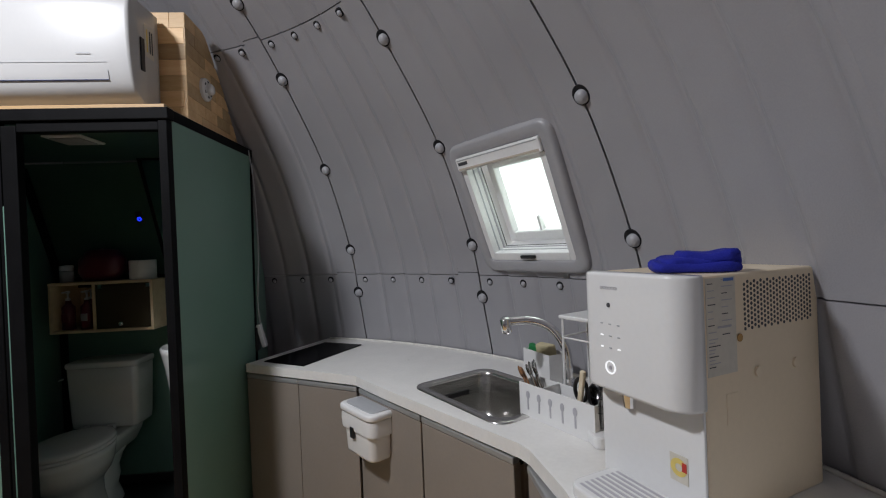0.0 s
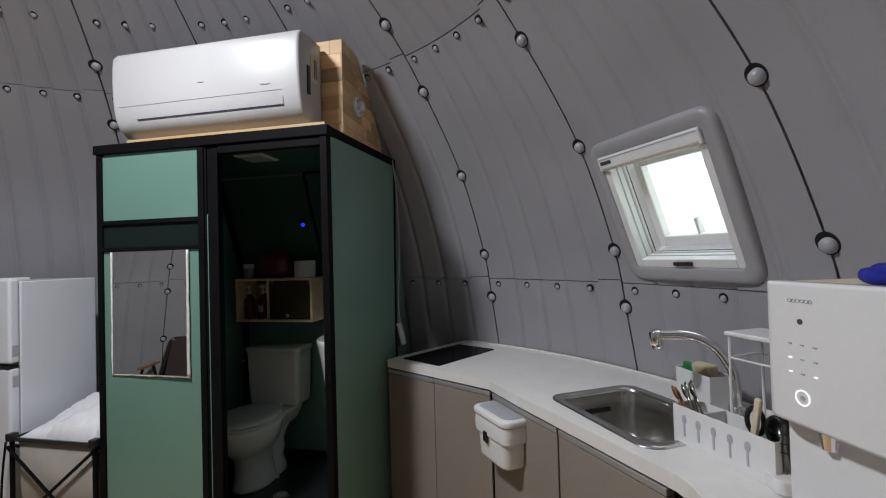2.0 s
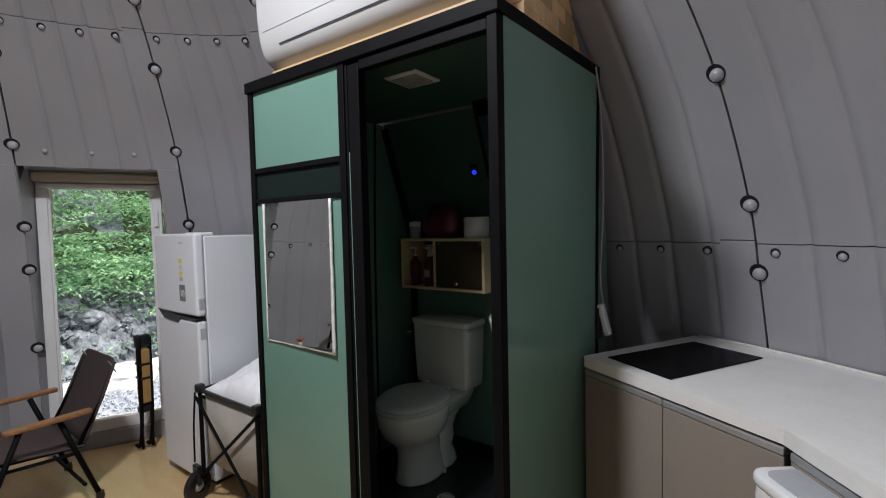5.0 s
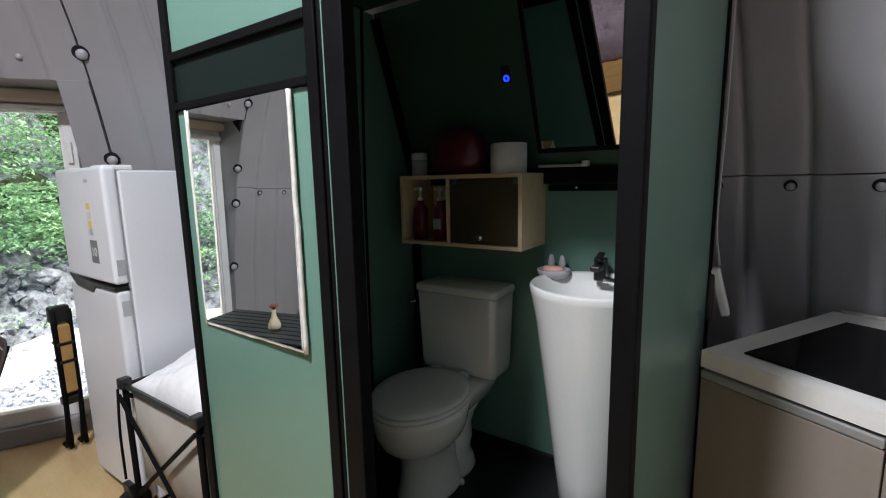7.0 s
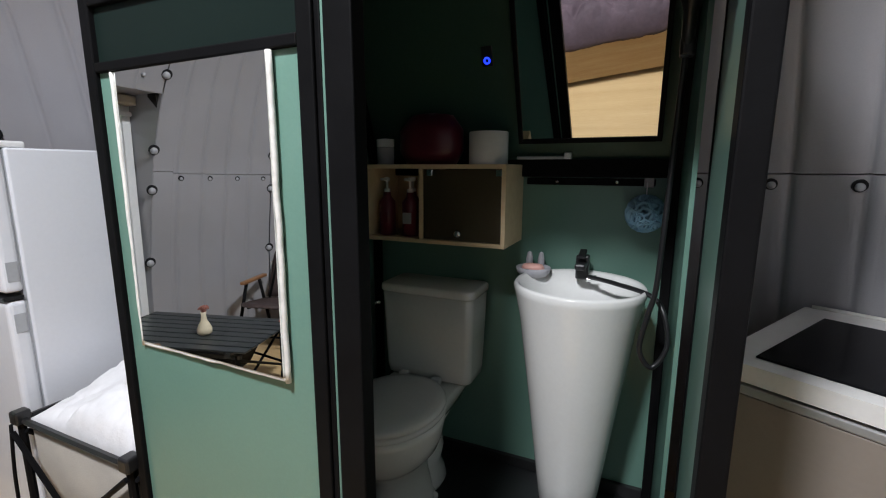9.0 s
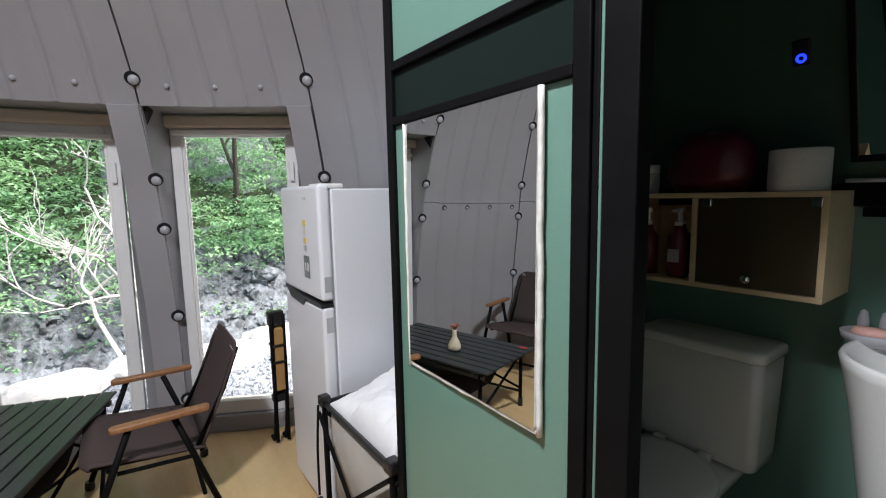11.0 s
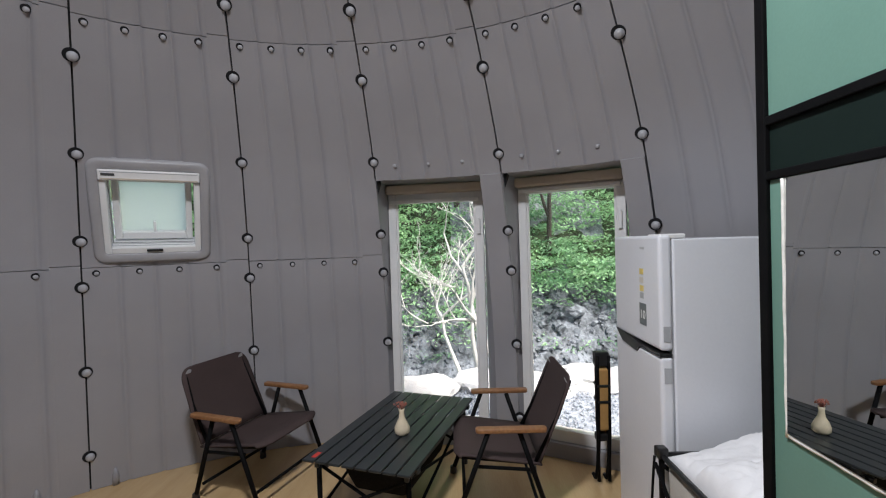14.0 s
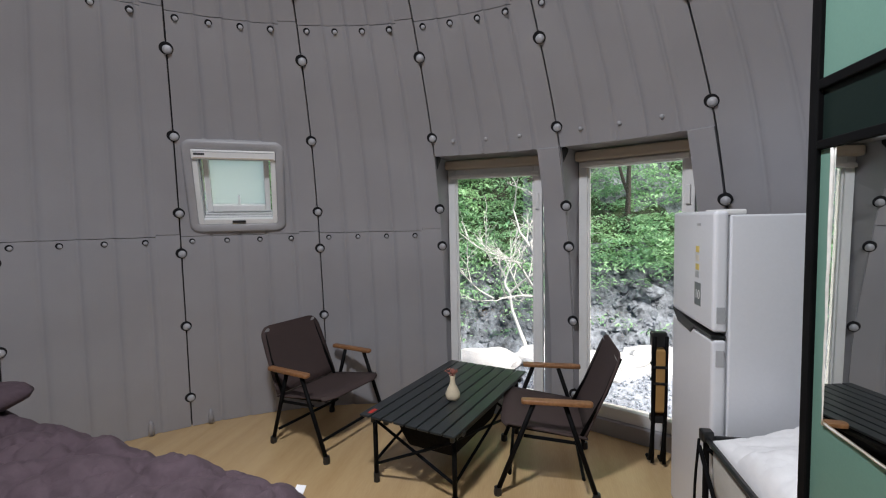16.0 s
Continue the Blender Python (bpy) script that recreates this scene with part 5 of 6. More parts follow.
towel = thing("folded_cloth", "crumpled royal-blue microfibre cloth on purifier", "cloth", m=PUR @ pose(0.185, 0.15, PH, 0, 0, 50))
bm = bmesh.new()
for layer, (w, d, z0, dx, rz) in enumerate(((0.165, 0.100, 0.0, 0.0, 0), (0.150, 0.090, 0.011, 0.008, 4), (0.115, 0.080, 0.020, 0.026, -7))):
    secs = []
    for z, k in ((0.0, 0.93), (0.004, 0.985), (0.010, 1.0), (0.016, 0.985), (0.0205, 0.93), (0.0215, 0.6), (0.022, 0.25)):
        secs.append([(dx + x * k, y * k, z0 + z) for x, y in rounded(w, d, 0.022, 7)])
    loft(secs, bm, pose(0, 0, 0, 0, 0, rz))
bmesh.ops.subdivide_edges(bm, edges=[e for e in bm.edges if e.calc_length() > 0.02], cuts=3, use_grid_fill=True)
for v in bm.verts:
    q = v.co * 28
    v.co += Vector((0.005 * noise.noise(q), 0.005 * noise.noise(q + Vector((9, 0, 0))), 0.010 * noise.noise(v.co * 22 + Vector((0, 5, 0))) * min(1, v.co.z / 0.02)))
    v.co.z = max(0.0, v.co.z)
part("cloth", bm, BLUE_CLOTH, towel, smooth=True)
lid = thing("black_pan_lid", "dark round lid lying on purifier", "lid", m=PUR @ pose(0.07, 0.26, PH))
part("disc", lathe([(0, 0), (0.05, 0), (0.052, 0.004), (0.03, 0.012), (0, 0.014)], 24), BLACK_PLASTIC, lid, smooth=True)

# Fridge
fr = thing("fridge_freezer", "white two-door fridge-freezer with black handle gap", "fridge")
FX0, FX1, FY0 = -1.648, -1.180, 1.262
part("body", box(FX0 + 0.004, FX1 - 0.002, FY0 + 0.055, 1.73, 0.03, 1.385, 0.006), WHITE_ENAMEL, fr)
part("hinge_cover", box(FX1 - 0.12, FX1 - 0.01, FY0 + 0.01, FY0 + 0.11, 1.385, 1.405, 0.006), WHITE_GLOSS, fr)
up = part("freezer_door", box(FX0, FX1, FY0, FY0 + 0.05, 0.955, 1.400, 0.014, seg=3), WHITE_ENAMEL, fr, smooth=False)
dn = part("fridge_door", box(FX0, FX1, FY0, FY0 + 0.05, 0.05, 0.930, 0.014, seg=3), WHITE_ENAMEL, fr)
part("gasket", box(FX0 + 0.01, FX1 - 0.01, FY0 + 0.047, FY0 + 0.058, 0.06, 1.38, 0), GREYLID, fr)
gr = [(FX0 + 0.012, 0.966), (FX0 + 0.27, 0.946), (FX1 - 0.002, 0.945), (FX1 - 0.002, 0.935), (FX0 + 0.28, 0.934), (FX0 + 0.25, 0.905), (FX0 + 0.09, 0.917)]
part("handle_recess", loft([[(x, FY0 - 0.004, z) for x, z in gr], [(x, FY0 + 0.045, z) for x, z in gr]]), BLACK_PLASTIC, fr, "black recessed handle")
part("foot", box(FX0 + 0.03, FX1 - 0.03, FY0 + 0.07, 1.66, 0.0, 0.03, 0.002), BLACK_PLASTIC, fr)
part("logo_bar", box(FX1 - 0.17, FX1 - 0.13, FY0 - 0.0012, FY0, 1.345, 1.355, 0), GREYLID, up)
for i, (z, mat) in enumerate(((1.24, YELLOW), (1.205, LABEL), (1.17, YELLOW), (1.14, GREYLID))):
    part("sticker", box(FX1 - 0.178, FX1 - 0.142, FY0 - 0.0012, FY0, z, z + 0.024, 0), mat, up)
part("badge", box(FX1 - 0.185, FX1 - 0.12, FY0 - 0.0012, FY0, 1.03, 1.12, 0), material("grey_badge", (0.15, 0.165, 0.17), 0.4), up)
word("10", 0.05, WHITE_PVC, pose(FX1 - 0.152, FY0 - 0.0016, 1.072, 90, 0, 0), up)
for z in (1.02, 0.86):
    part("hinge_plate", box(FX1 - 0.001, FX1 + 0.0015, FY0 + 0.012, FY0 + 0.04, z - 0.03, z + 0.03, 0.0005), GREYLID, fr)

# Folding wagon with white cloth
wg = thing("folding_wagon", "grey canvas folding wagon with black frame", "wagon")
GX0, GX1, GY0, GY1, GZ0, GZ1 = -1.115, -0.60, 1.225, 1.66, 0.20, 0.60
for x, y in ((GX0, GY0), (GX0, GY1), (GX1, GY0), (GX1, GY1)):
    part("corner_post", tube([(x, y, 0.12), (x, y, GZ1)], 0.011, 8), BLACK, wg)
    part("corner_cap", box(x - 0.02, x + 0.02, y - 0.02, y + 0.02, GZ1 - 0.02, GZ1 + 0.02, 0.006), BLACK_PLASTIC, wg)
for (xa, ya), (xb, yb) in (((GX0, GY0), (GX1, GY0)), ((GX0, GY0), (GX0, GY1)), ((GX1, GY0), (GX1, GY1)), ((GX0, GY1), (GX1, GY1))):
    o = Vector((ya - yb, xb - xa, 0)).normalized() * -0.012
    part("scissor_bar", tube([Vector((xa, ya, 0.14)) + o, Vector((xb, yb, GZ1 - 0.04)) + o], 0.008, 6), BLACK, wg)
    part("scissor_bar", tube([Vector((xb, yb, 0.14)) + o * 1.9, Vector((xa, ya, GZ1 - 0.04)) + o * 1.9], 0.008, 6), BLACK, wg)
tub = [[(x, y, z) for x, y in [(-0.857 + p * k, 1.442 + q * k) for p, q in rounded(GX1 - GX0 - 0.02, GY1 - GY0 - 0.02, 0.03)]] for z, k in ((GZ0, 0.9), (GZ0 + 0.02, 0.97), (GZ1 - 0.02, 1.0), (GZ1 - 0.02, 0.97), (GZ0 + 0.03, 0.93))]
part("canvas_tub", loft(tub), CANVAS_GREY, wg, "grey canvas tub", True)
part("rim_band", tube([(-0.857 + p, 1.442 + q, GZ1 - 0.01) for p, q in rounded(GX1 - GX0 + 0.0, GY1 - GY0 + 0.0, 0.03)], 0.010, 6, closed=True), BLACK_PLASTIC, wg)
for x, y in ((GX0 - 0.03, GY0 - 0.02), (GX1 - 0.05, GY0 - 0.02), (GX0 - 0.03, GY1), (GX1 - 0.05, GY1)):
    wheel = part("wheel", lathe([(0.035, -0.018), (0.072, -0.018), (0.08, -0.012), (0.08, 0.012), (0.072, 0.018), (0.035, 0.018), (0.035, -0.018)], 28, pose(x, y, 0.08, 0, 90, 20)), BLACK_PLASTIC, wg, smooth=False)
    part("hub", lathe([(0, -0.02), (0.02, -0.02), (0.03, -0.01), (0.03, 0.01), (0.02, 0.02), (0, 0.02)], 14, pose(x, y, 0.08, 0, 90, 20)), GREY_SILICONE, wheel)
    part("fork", box(x - 0.026, x + 0.026, y - 0.012, y + 0.012, 0.085, 0.19, 0.004), BLACK_PLASTIC, wg)
part("handle", tube(curve_points([(GX0 - 0.05, GY0 - 0.02, 0.20), (GX0 - 0.03, GY0 - 0.025, 0.40), (GX0 - 0.012, GY0 - 0.02, 0.58)], 6), 0.005, 8), BLACK, wg, smooth=True)

sheet = thing("white_bedding", "folded white bedding piled in wagon", "bedding")
n = 44
bm = bmesh.new()
grid = []
for i in range(n + 1):
    row = []
    for j in range(n + 1):
        u, v = i / n, j / n
        e = min(u, 1 - u, v, 1 - v)
        rise = 1 - math.exp(-e * 30)
        crest = 0.34 + 0.30 * v + 0.05 * math.sin(7 * v)
        fold = 0.030 / (1 + math.exp((crest - u) * 60)) - 0.022 * math.exp(-((u - crest) / 0.022) ** 2)
        creases = max(0, 1 - 8 * abs(noise.noise(Vector((u * 4 + v * 2.2, v * 2.6, 4))))) + 0.6 * max(0, 1 - 9 * abs(noise.noise(Vector((u * 7 - v * 3, v * 5, 14)))))
        z = 0.592 + (0.022 + 0.115 * v + 0.035 * u) * rise + rise * (fold + 0.016 * noise.noise(Vector((u * 2.5, v * 2.5, 1.7))) - 0.010 * creases)
        row.append(bm.verts.new((GX0 + 0.022 + (GX1 - GX0 - 0.04) * u, GY0 + 0.014 + (GY1 - GY0 - 0.034) * v, z)))
    grid.append(row)
for i in range(n):
    for j in range(n):
        bm.faces.new((grid[i][j], grid[i + 1][j], grid[i + 1][j + 1], grid[i][j + 1]))
rim = [grid[i][0] for i in range(n + 1)] + [grid[n][j] for j in range(1, n + 1)] + [grid[i][n] for i in range(n - 1, -1, -1)] + [grid[0][j] for j in range(n - 1, 0, -1)]
low = [bm.verts.new((v.co.x, v.co.y, min(0.545, v.co.z - 0.012))) for v in rim]
for i in range(len(rim)):
    j = (i + 1) % len(rim)
    bm.faces.new((rim[i], rim[j], low[j], low[i]))
bm.faces.new(low)
part("duvet_fold", bm, WHITE_CLOTH, sheet, smooth=True)
part("care_tag", box(-0.012, 0.012, 0, 0.03, 0, 0.0012, 0, pose(-0.86, 1.36, 0.665, 18, 0, 8)), GREYLID, sheet, "small grey care tag")


# Slatted camping table
def camp_table():
    a, b, d = Vector((-1.545, -0.270)), Vector((-2.495, 0.045)), Vector((-1.387, 0.278))
    ux = (b - a).normalized()
    L, W = (b - a).length, 0.565
    m = pose(a.x, a.y, 0, 0, 0, math.degrees(math.atan2(ux.y, ux.x)))
    # local x along the table, local y towards -width
    s = -1 if (m.inverted() @ Vector((d.x, d.y, 0))).y < 0 else 1
    t = thing("camping_table", "black slatted aluminium camping table", "table")
    H = 0.392
    n = 8
    for i in range(n):
        y0, y1 = s * W * (i + 0.06) / n, s * W * (i + 0.94) / n
        part("slat", box(0, L, min(y0, y1), max(y0, y1), H - 0.012, H, 0.004, m), TABLE_BLACK, t)
    for x in (0.10, L - 0.10):
        part("cross_bar", box(x - 0.014, x + 0.014, min(0, s * W), max(0, s * W), H - 0.036, H - 0.0125, 0.003, m), TABLE_BLACK, t)
    for y in (s * 0.045, s * (W - 0.045)):
        part("side_bar", box(0.05, L - 0.05, y - 0.010, y + 0.010, H - 0.06, H - 0.038, 0.003, m), TABLE_BLACK, t)
        for x in (0.075, L - 0.075):
            part("leg", tube([m @ Vector((x, y, 0.03)), m @ Vector((x, y, H - 0.04))], 0.0125, 10), BLACK, t, smooth=True)
            part("foot", tube([m @ Vector((x, y, 0.0)), m @ Vector((x, y, 0.05))], 0.0165, 10), BLACK_PLASTIC, t)
        part("brace", tube([m @ Vector((0.08, y, 0.12)), m @ Vector((L - 0.08, y, H - 0.07))], 0.008, 8), BLACK, t)
        part("brace", tube([m @ Vector((0.08, y + 0.017, H - 0.07)), m @ Vector((L - 0.08, y + 0.017, 0.12))], 0.008, 8), BLACK, t)
    for x in (0.075, L - 0.075):
        part("brace", tube([m @ Vector((x, s * 0.05, 0.10)), m @ Vector((x, s * (W - 0.05), H - 0.07))], 0.008, 8), BLACK, t)
        part("brace", tube([m @ Vector((x + 0.017, s * 0.05, H - 0.07)), m @ Vector((x + 0.017, s * (W - 0.05), 0.10))], 0.008, 8), BLACK, t)
    secs = []
    for z, k in ((H - 0.080, 0.86), (H - 0.15, 0.80), (H - 0.235, 0.70), (H - 0.262, 0.58), (H - 0.268, 0.3)):
        secs.append([m @ Vector((L / 2 + p * k, s * W / 2 + q * k, z - 0.01 * noise.noise(Vector((p * 8, q * 8, z))))) for p, q in rounded(L - 0.22, W - 0.14, 0.05)])
    part("net_basket", loft(secs), BLACK_NET, t, "black net basket slung below", True)
    part("maker_patch", box(0.03, 0.085, s * W * 0.08 - 0.012, s * W * 0.08 + 0.012, H, H + 0.001, 0.0002, m), RED, t)
    return m, s, L, W, H


TM, TS, TL, TW, TH = camp_table()

vase = thing("bud_vase", "small ivory vase with dried pink flowers", "vase", m=pose(-1.80, 0.182, TH))
part("vase_body", lathe([(0, 0), (0.028, 0.0), (0.040, 0.012), (0.041, 0.035), (0.030, 0.062), (0.017, 0.085), (0.013, 0.115), (0.017, 0.135), (0.013, 0.135), (0.010, 0.115), (0.0, 0.10)], 24), IVORY, vase, smooth=True)
bm = bmesh.new()
rnd = random.Random(5)
for i in range(22):
    x, y = rnd.gauss(0, 0.012), rnd.gauss(0, 0.012)
    tube([(0, 0, 0.12), (x, y, 0.15 + 0.02 * rnd.random())], 0.0012, 4, bm)
    lathe([(0, 0), (0.006, 0.004), (0.004, 0.010), (0, 0.012)], 5, pose(x, y, 0.148 + 0.015 * rnd.random(), rnd.uniform(-40, 40), rnd.uniform(-40, 40), 0), bm)
part("dried_flowers", bm, material("dried_rose", (0.35, 0.13, 0.10), 0.8), vase, "dried dusky pink flowers")


# Folding armchair: local x to its side, local y forwards
def armchair(m, label):
    c = thing("camping_armchair", label, "chair", "camping chairs", m=m)
    W, L = 0.56, 0.48
    AH, SH = 0.492, 0.335
    for sx in (-1, 1):
        x = sx * W / 2
        front_foot, back_foot = Vector((x, L / 2, 0)), Vector((x, -L / 2, 0))
        arm_f, arm_b = Vector((x, L / 2 - 0.20, AH - 0.012)), Vector((x, -L / 2 + 0.03, AH - 0.012))
        xi = x - sx * 0.022
        l1 = part("leg", tube([front_foot + Vector((0, 0, 0.02)), Vector((x, 0.06, arm_f.z))], 0.0125, 10), BLACK, c, smooth=True)
        l2 = part("leg", tube([Vector((xi, back_foot.y, 0.02)), Vector((xi, -0.09, arm_b.z))], 0.0125, 10), BLACK, c, smooth=True)
        for f, leg in ((front_foot, l1), (Vector((xi, back_foot.y, 0)), l2)):
            part("foot", lathe([(0, 0), (0.019, 0), (0.021, 0.012), (0.018, 0.04), (0, 0.042)], 12, pose(f.x, f.y, 0)), BLACK_PLASTIC, leg)
        arm_o = [(px * 1.0, py) for px, py in rounded(0.046, 0.34, 0.018)]
        part("armrest", prism(arm_o, AH - 0.010, AH + 0.012, 0.005, pose(x, -0.05, 0)), ARM_WOOD, c, "oiled wooden armrest", True)
    for sx in (-1, 1):
        part("side_link", tube([(sx * (W / 2 - 0.034), L / 2 - 0.13, 0.30), (sx * (W / 2 - 0.034), -L / 2 + 0.09, 0.28)], 0.009, 8), BLACK, c)
    part("cross_bar", tube([(-W / 2 + 0.02, -L / 2 + 0.06, 0.105), (W / 2 - 0.02, -L / 2 + 0.06, 0.105)], 0.009, 8), BLACK, c)
    part("cross_bar", tube([(-W / 2 + 0.02, L / 2 - 0.06, 0.105), (W / 2 - 0.02, L / 2 - 0.06, 0.105)], 0.009, 8), BLACK, c)
    # seat: sagging cloth with rounded front corners
    for sx in (-1, 1):
        part("seat_bar", tube([(sx * (W / 2 - 0.055), 0.20, SH + 0.006), (sx * (W / 2 - 0.055), -0.19, SH - 0.035)], 0.010, 8), BLACK, c)
        part("back_bar", tube([(sx * (W / 2 - 0.055), -0.17, SH - 0.03), (sx * (W / 2 - 0.06), -0.285, SH + 0.19), (sx * (W / 2 - 0.075), -0.355, SH + 0.365)], 0.010, 8), BLACK, c, smooth=True)

    def cloth(name, pts, thick, lab=""):
        b = bmesh.new()
        rows = [[[b.verts.new(v + o * thick) for v, o in line] for line in pts] for thick in (0, thick)]
        nn, kk = len(pts), len(pts[0])
        for s2 in rows:
            for i in range(nn - 1):
                for j in range(kk - 1):
                    b.faces.new((s2[i][j], s2[i + 1][j], s2[i + 1][j + 1], s2[i][j + 1]))
        edge = [(i, 0) for i in range(nn)] + [(nn - 1, j) for j in range(1, kk)] + [(i, kk - 1) for i in range(nn - 2, -1, -1)] + [(0, j) for j in range(kk - 2, 0, -1)]
        for e in range(len(edge)):
            p, q = edge[e], edge[(e + 1) % len(edge)]
            b.faces.new((rows[0][p[0]][p[1]], rows[0][q[0]][q[1]], rows[1][q[0]][q[1]], rows[1][p[0]][p[1]]))
        return part(name, b, BROWN_CLOTH, c, lab, True)

    seat, back = [], []
    for i in range(13):
        u = i / 12 * 2 - 1
        half = W / 2 - 0.028
        line = []
        for j in range(11):
            v = j / 10
            tip = 0.035 * max(0, abs(u) - 0.75) / 0.25 if v > 0.9 else 0
            y = -0.20 + 0.43 * v - tip
            z = SH - 0.035 + 0.06 * v - 0.022 * (1 - u * u) * math.sin(math.pi * min(1, v * 1.1)) - (0.018 if v > 0.95 else 0)
            line.append((Vector((u * half, y, z)), Vector((0, 0, 1))))
        seat.append(line)
        line = []
        for v in (0, 0.12, 0.24, 0.36, 0.48, 0.60, 0.70, 0.78, 0.84, 0.89, 0.93, 0.96, 0.985, 1.0):
            rc, over = 0.07, max(0.0, 0.405 * v - 0.335)
            w = half * (1 - 0.05 * v * v) - rc + math.sqrt(max(0.0, rc * rc - over * over))
            z = SH - 0.02 + 0.405 * v
            y = -0.195 - 0.165 * v - 0.022 * (1 - u * u) * math.sin(math.pi * v)
            line.append((Vector((u * w, y, z)), Vector((0, 0.95, 0.3))))
        back.append(line)
    cloth("seat", seat, 0.008, "dark brown canvas seat")
    bk = cloth("backrest", back, 0.008, "dark brown canvas backrest")
    for sx in (-1, 1):
        part("corner_slot", prism(rounded(0.032, 0.080, 0.015), 0.0, 0.0015, 0, pose(sx * 0.200, -0.336, SH + 0.335, 68, 0, 0) @ pose(0, 0, 0.0095, 0, 0, sx * 18)), GREYLID, bk)
    part("patch", prism(rounded(0.05, 0.022, 0.003), 0.0, 0.0015, 0, pose(0.05, -0.340, SH + 0.30, 68, 0, 0) @ pose(0, 0, 0.0185)), TAN_CANVAS, bk, "small tan leather patch")
    return c


def between(back, front, across):
    """Chair pose from the floor points of one side's feet and the way to the other side."""
    f = (Vector(front) - Vector(back)).normalized()
    mid = (Vector(front) + Vector(back)) / 2 + Vector(across)
    return pose(mid.x, mid.y, 0, 0, 0, math.degrees(math.atan2(f.y, f.x)) - 90)


armchair(between((-1.885, -1.006), (-1.726, -0.546), (-0.26, 0.09)), "brown canvas folding armchair by the dome wall")
armchair(between((-1.615, 0.906), (-1.615, 0.436), (-0.255, 0.01)), "brown canvas folding armchair beside tall windows")

# Folded chair beside the fridge
fc = thing("folded_chair", "folded tan camping chair leaning by window", "chair")
for k, y in enumerate((1.255, 1.315)):
    part("frame", tube(curve_points([(-2.05 + 0.01 * k, y, 0.03), (-1.99, y, 0.05), (-1.955, y + 0.005, 0.25), (-1.955, y + 0.01, 0.74)], 6), 0.011, 8), BLACK, fc, smooth=True)
    part("frame", tube([(-1.985, y + 0.012, 0.02), (-1.99, y + 0.012, 0.73)], 0.010, 8), BLACK, fc, smooth=True)
part("canvas_fold", box(-2.02, -1.945, 1.262, 1.325, 0.32, 0.67, 0.012, seg=3), TAN_CANVAS, fc, "folded tan canvas")
for z in (0.475, 0.565):
    part("strap", box(-2.024, -1.941, 1.258, 1.329, z, z + 0.016, 0.004), BLACK_PLASTIC, fc)
part("wood_arm", box(-2.012, -1.985, 1.27, 1.32, 0.30, 0.66, 0.006), ARM_WOOD, fc)
part("joint", box(-2.0, -1.95, 1.25, 1.33, 0.68, 0.76, 0.008), BLACK_PLASTIC, fc)
part("joint", box(-2.0, -1.95, 1.25, 1.33, 0.26, 0.30, 0.006), BLACK_PLASTIC, fc)

# Bed
BED_X0, BED_X1, BED_Y0, BED_Y1 = 0.0, 1.44, -1.92, -0.02
BED = pose(-0.70, 0.05, 0, 0, 0, -10.7)
bed = thing("bed", "low wooden bed with mattress", "bed", m=BED)
part("side_board", box(BED_X0 + 0.04, BED_X0 + 0.065, BED_Y0, BED_Y1 - 0.05, 0.03, 0.36, 0.004), PINE, bed)
part("side_board", box(BED_X1 - 0.065, BED_X1 - 0.04, BED_Y0, BED_Y1 - 0.05, 0.03, 0.36, 0.004), PINE, bed)
part("foot_board", box(BED_X0 + 0.04, BED_X1 - 0.04, BED_Y1 - 0.05, BED_Y1 - 0.025, 0.03, 0.36, 0.004), PINE, bed)
for x in (BED_X0 + 0.09, BED_X1 - 0.09):
    for y in (BED_Y0 + 0.08, BED_Y1 - 0.10):
        part("leg", box(x - 0.03, x + 0.03, y - 0.03, y + 0.03, 0.0, 0.34, 0.004), PINE, bed)
part("slatted_base", box(BED_X0 + 0.07, BED_X1 - 0.07, BED_Y0, BED_Y1 - 0.055, 0.30, 0.33, 0.003), PINE, bed)
part("mattress", box(BED_X0 + 0.045, BED_X1 - 0.045, BED_Y0, BED_Y1 - 0.03, 0.34, 0.485, 0.03, seg=4), WHITE_CLOTH, bed, "white mattress", True)


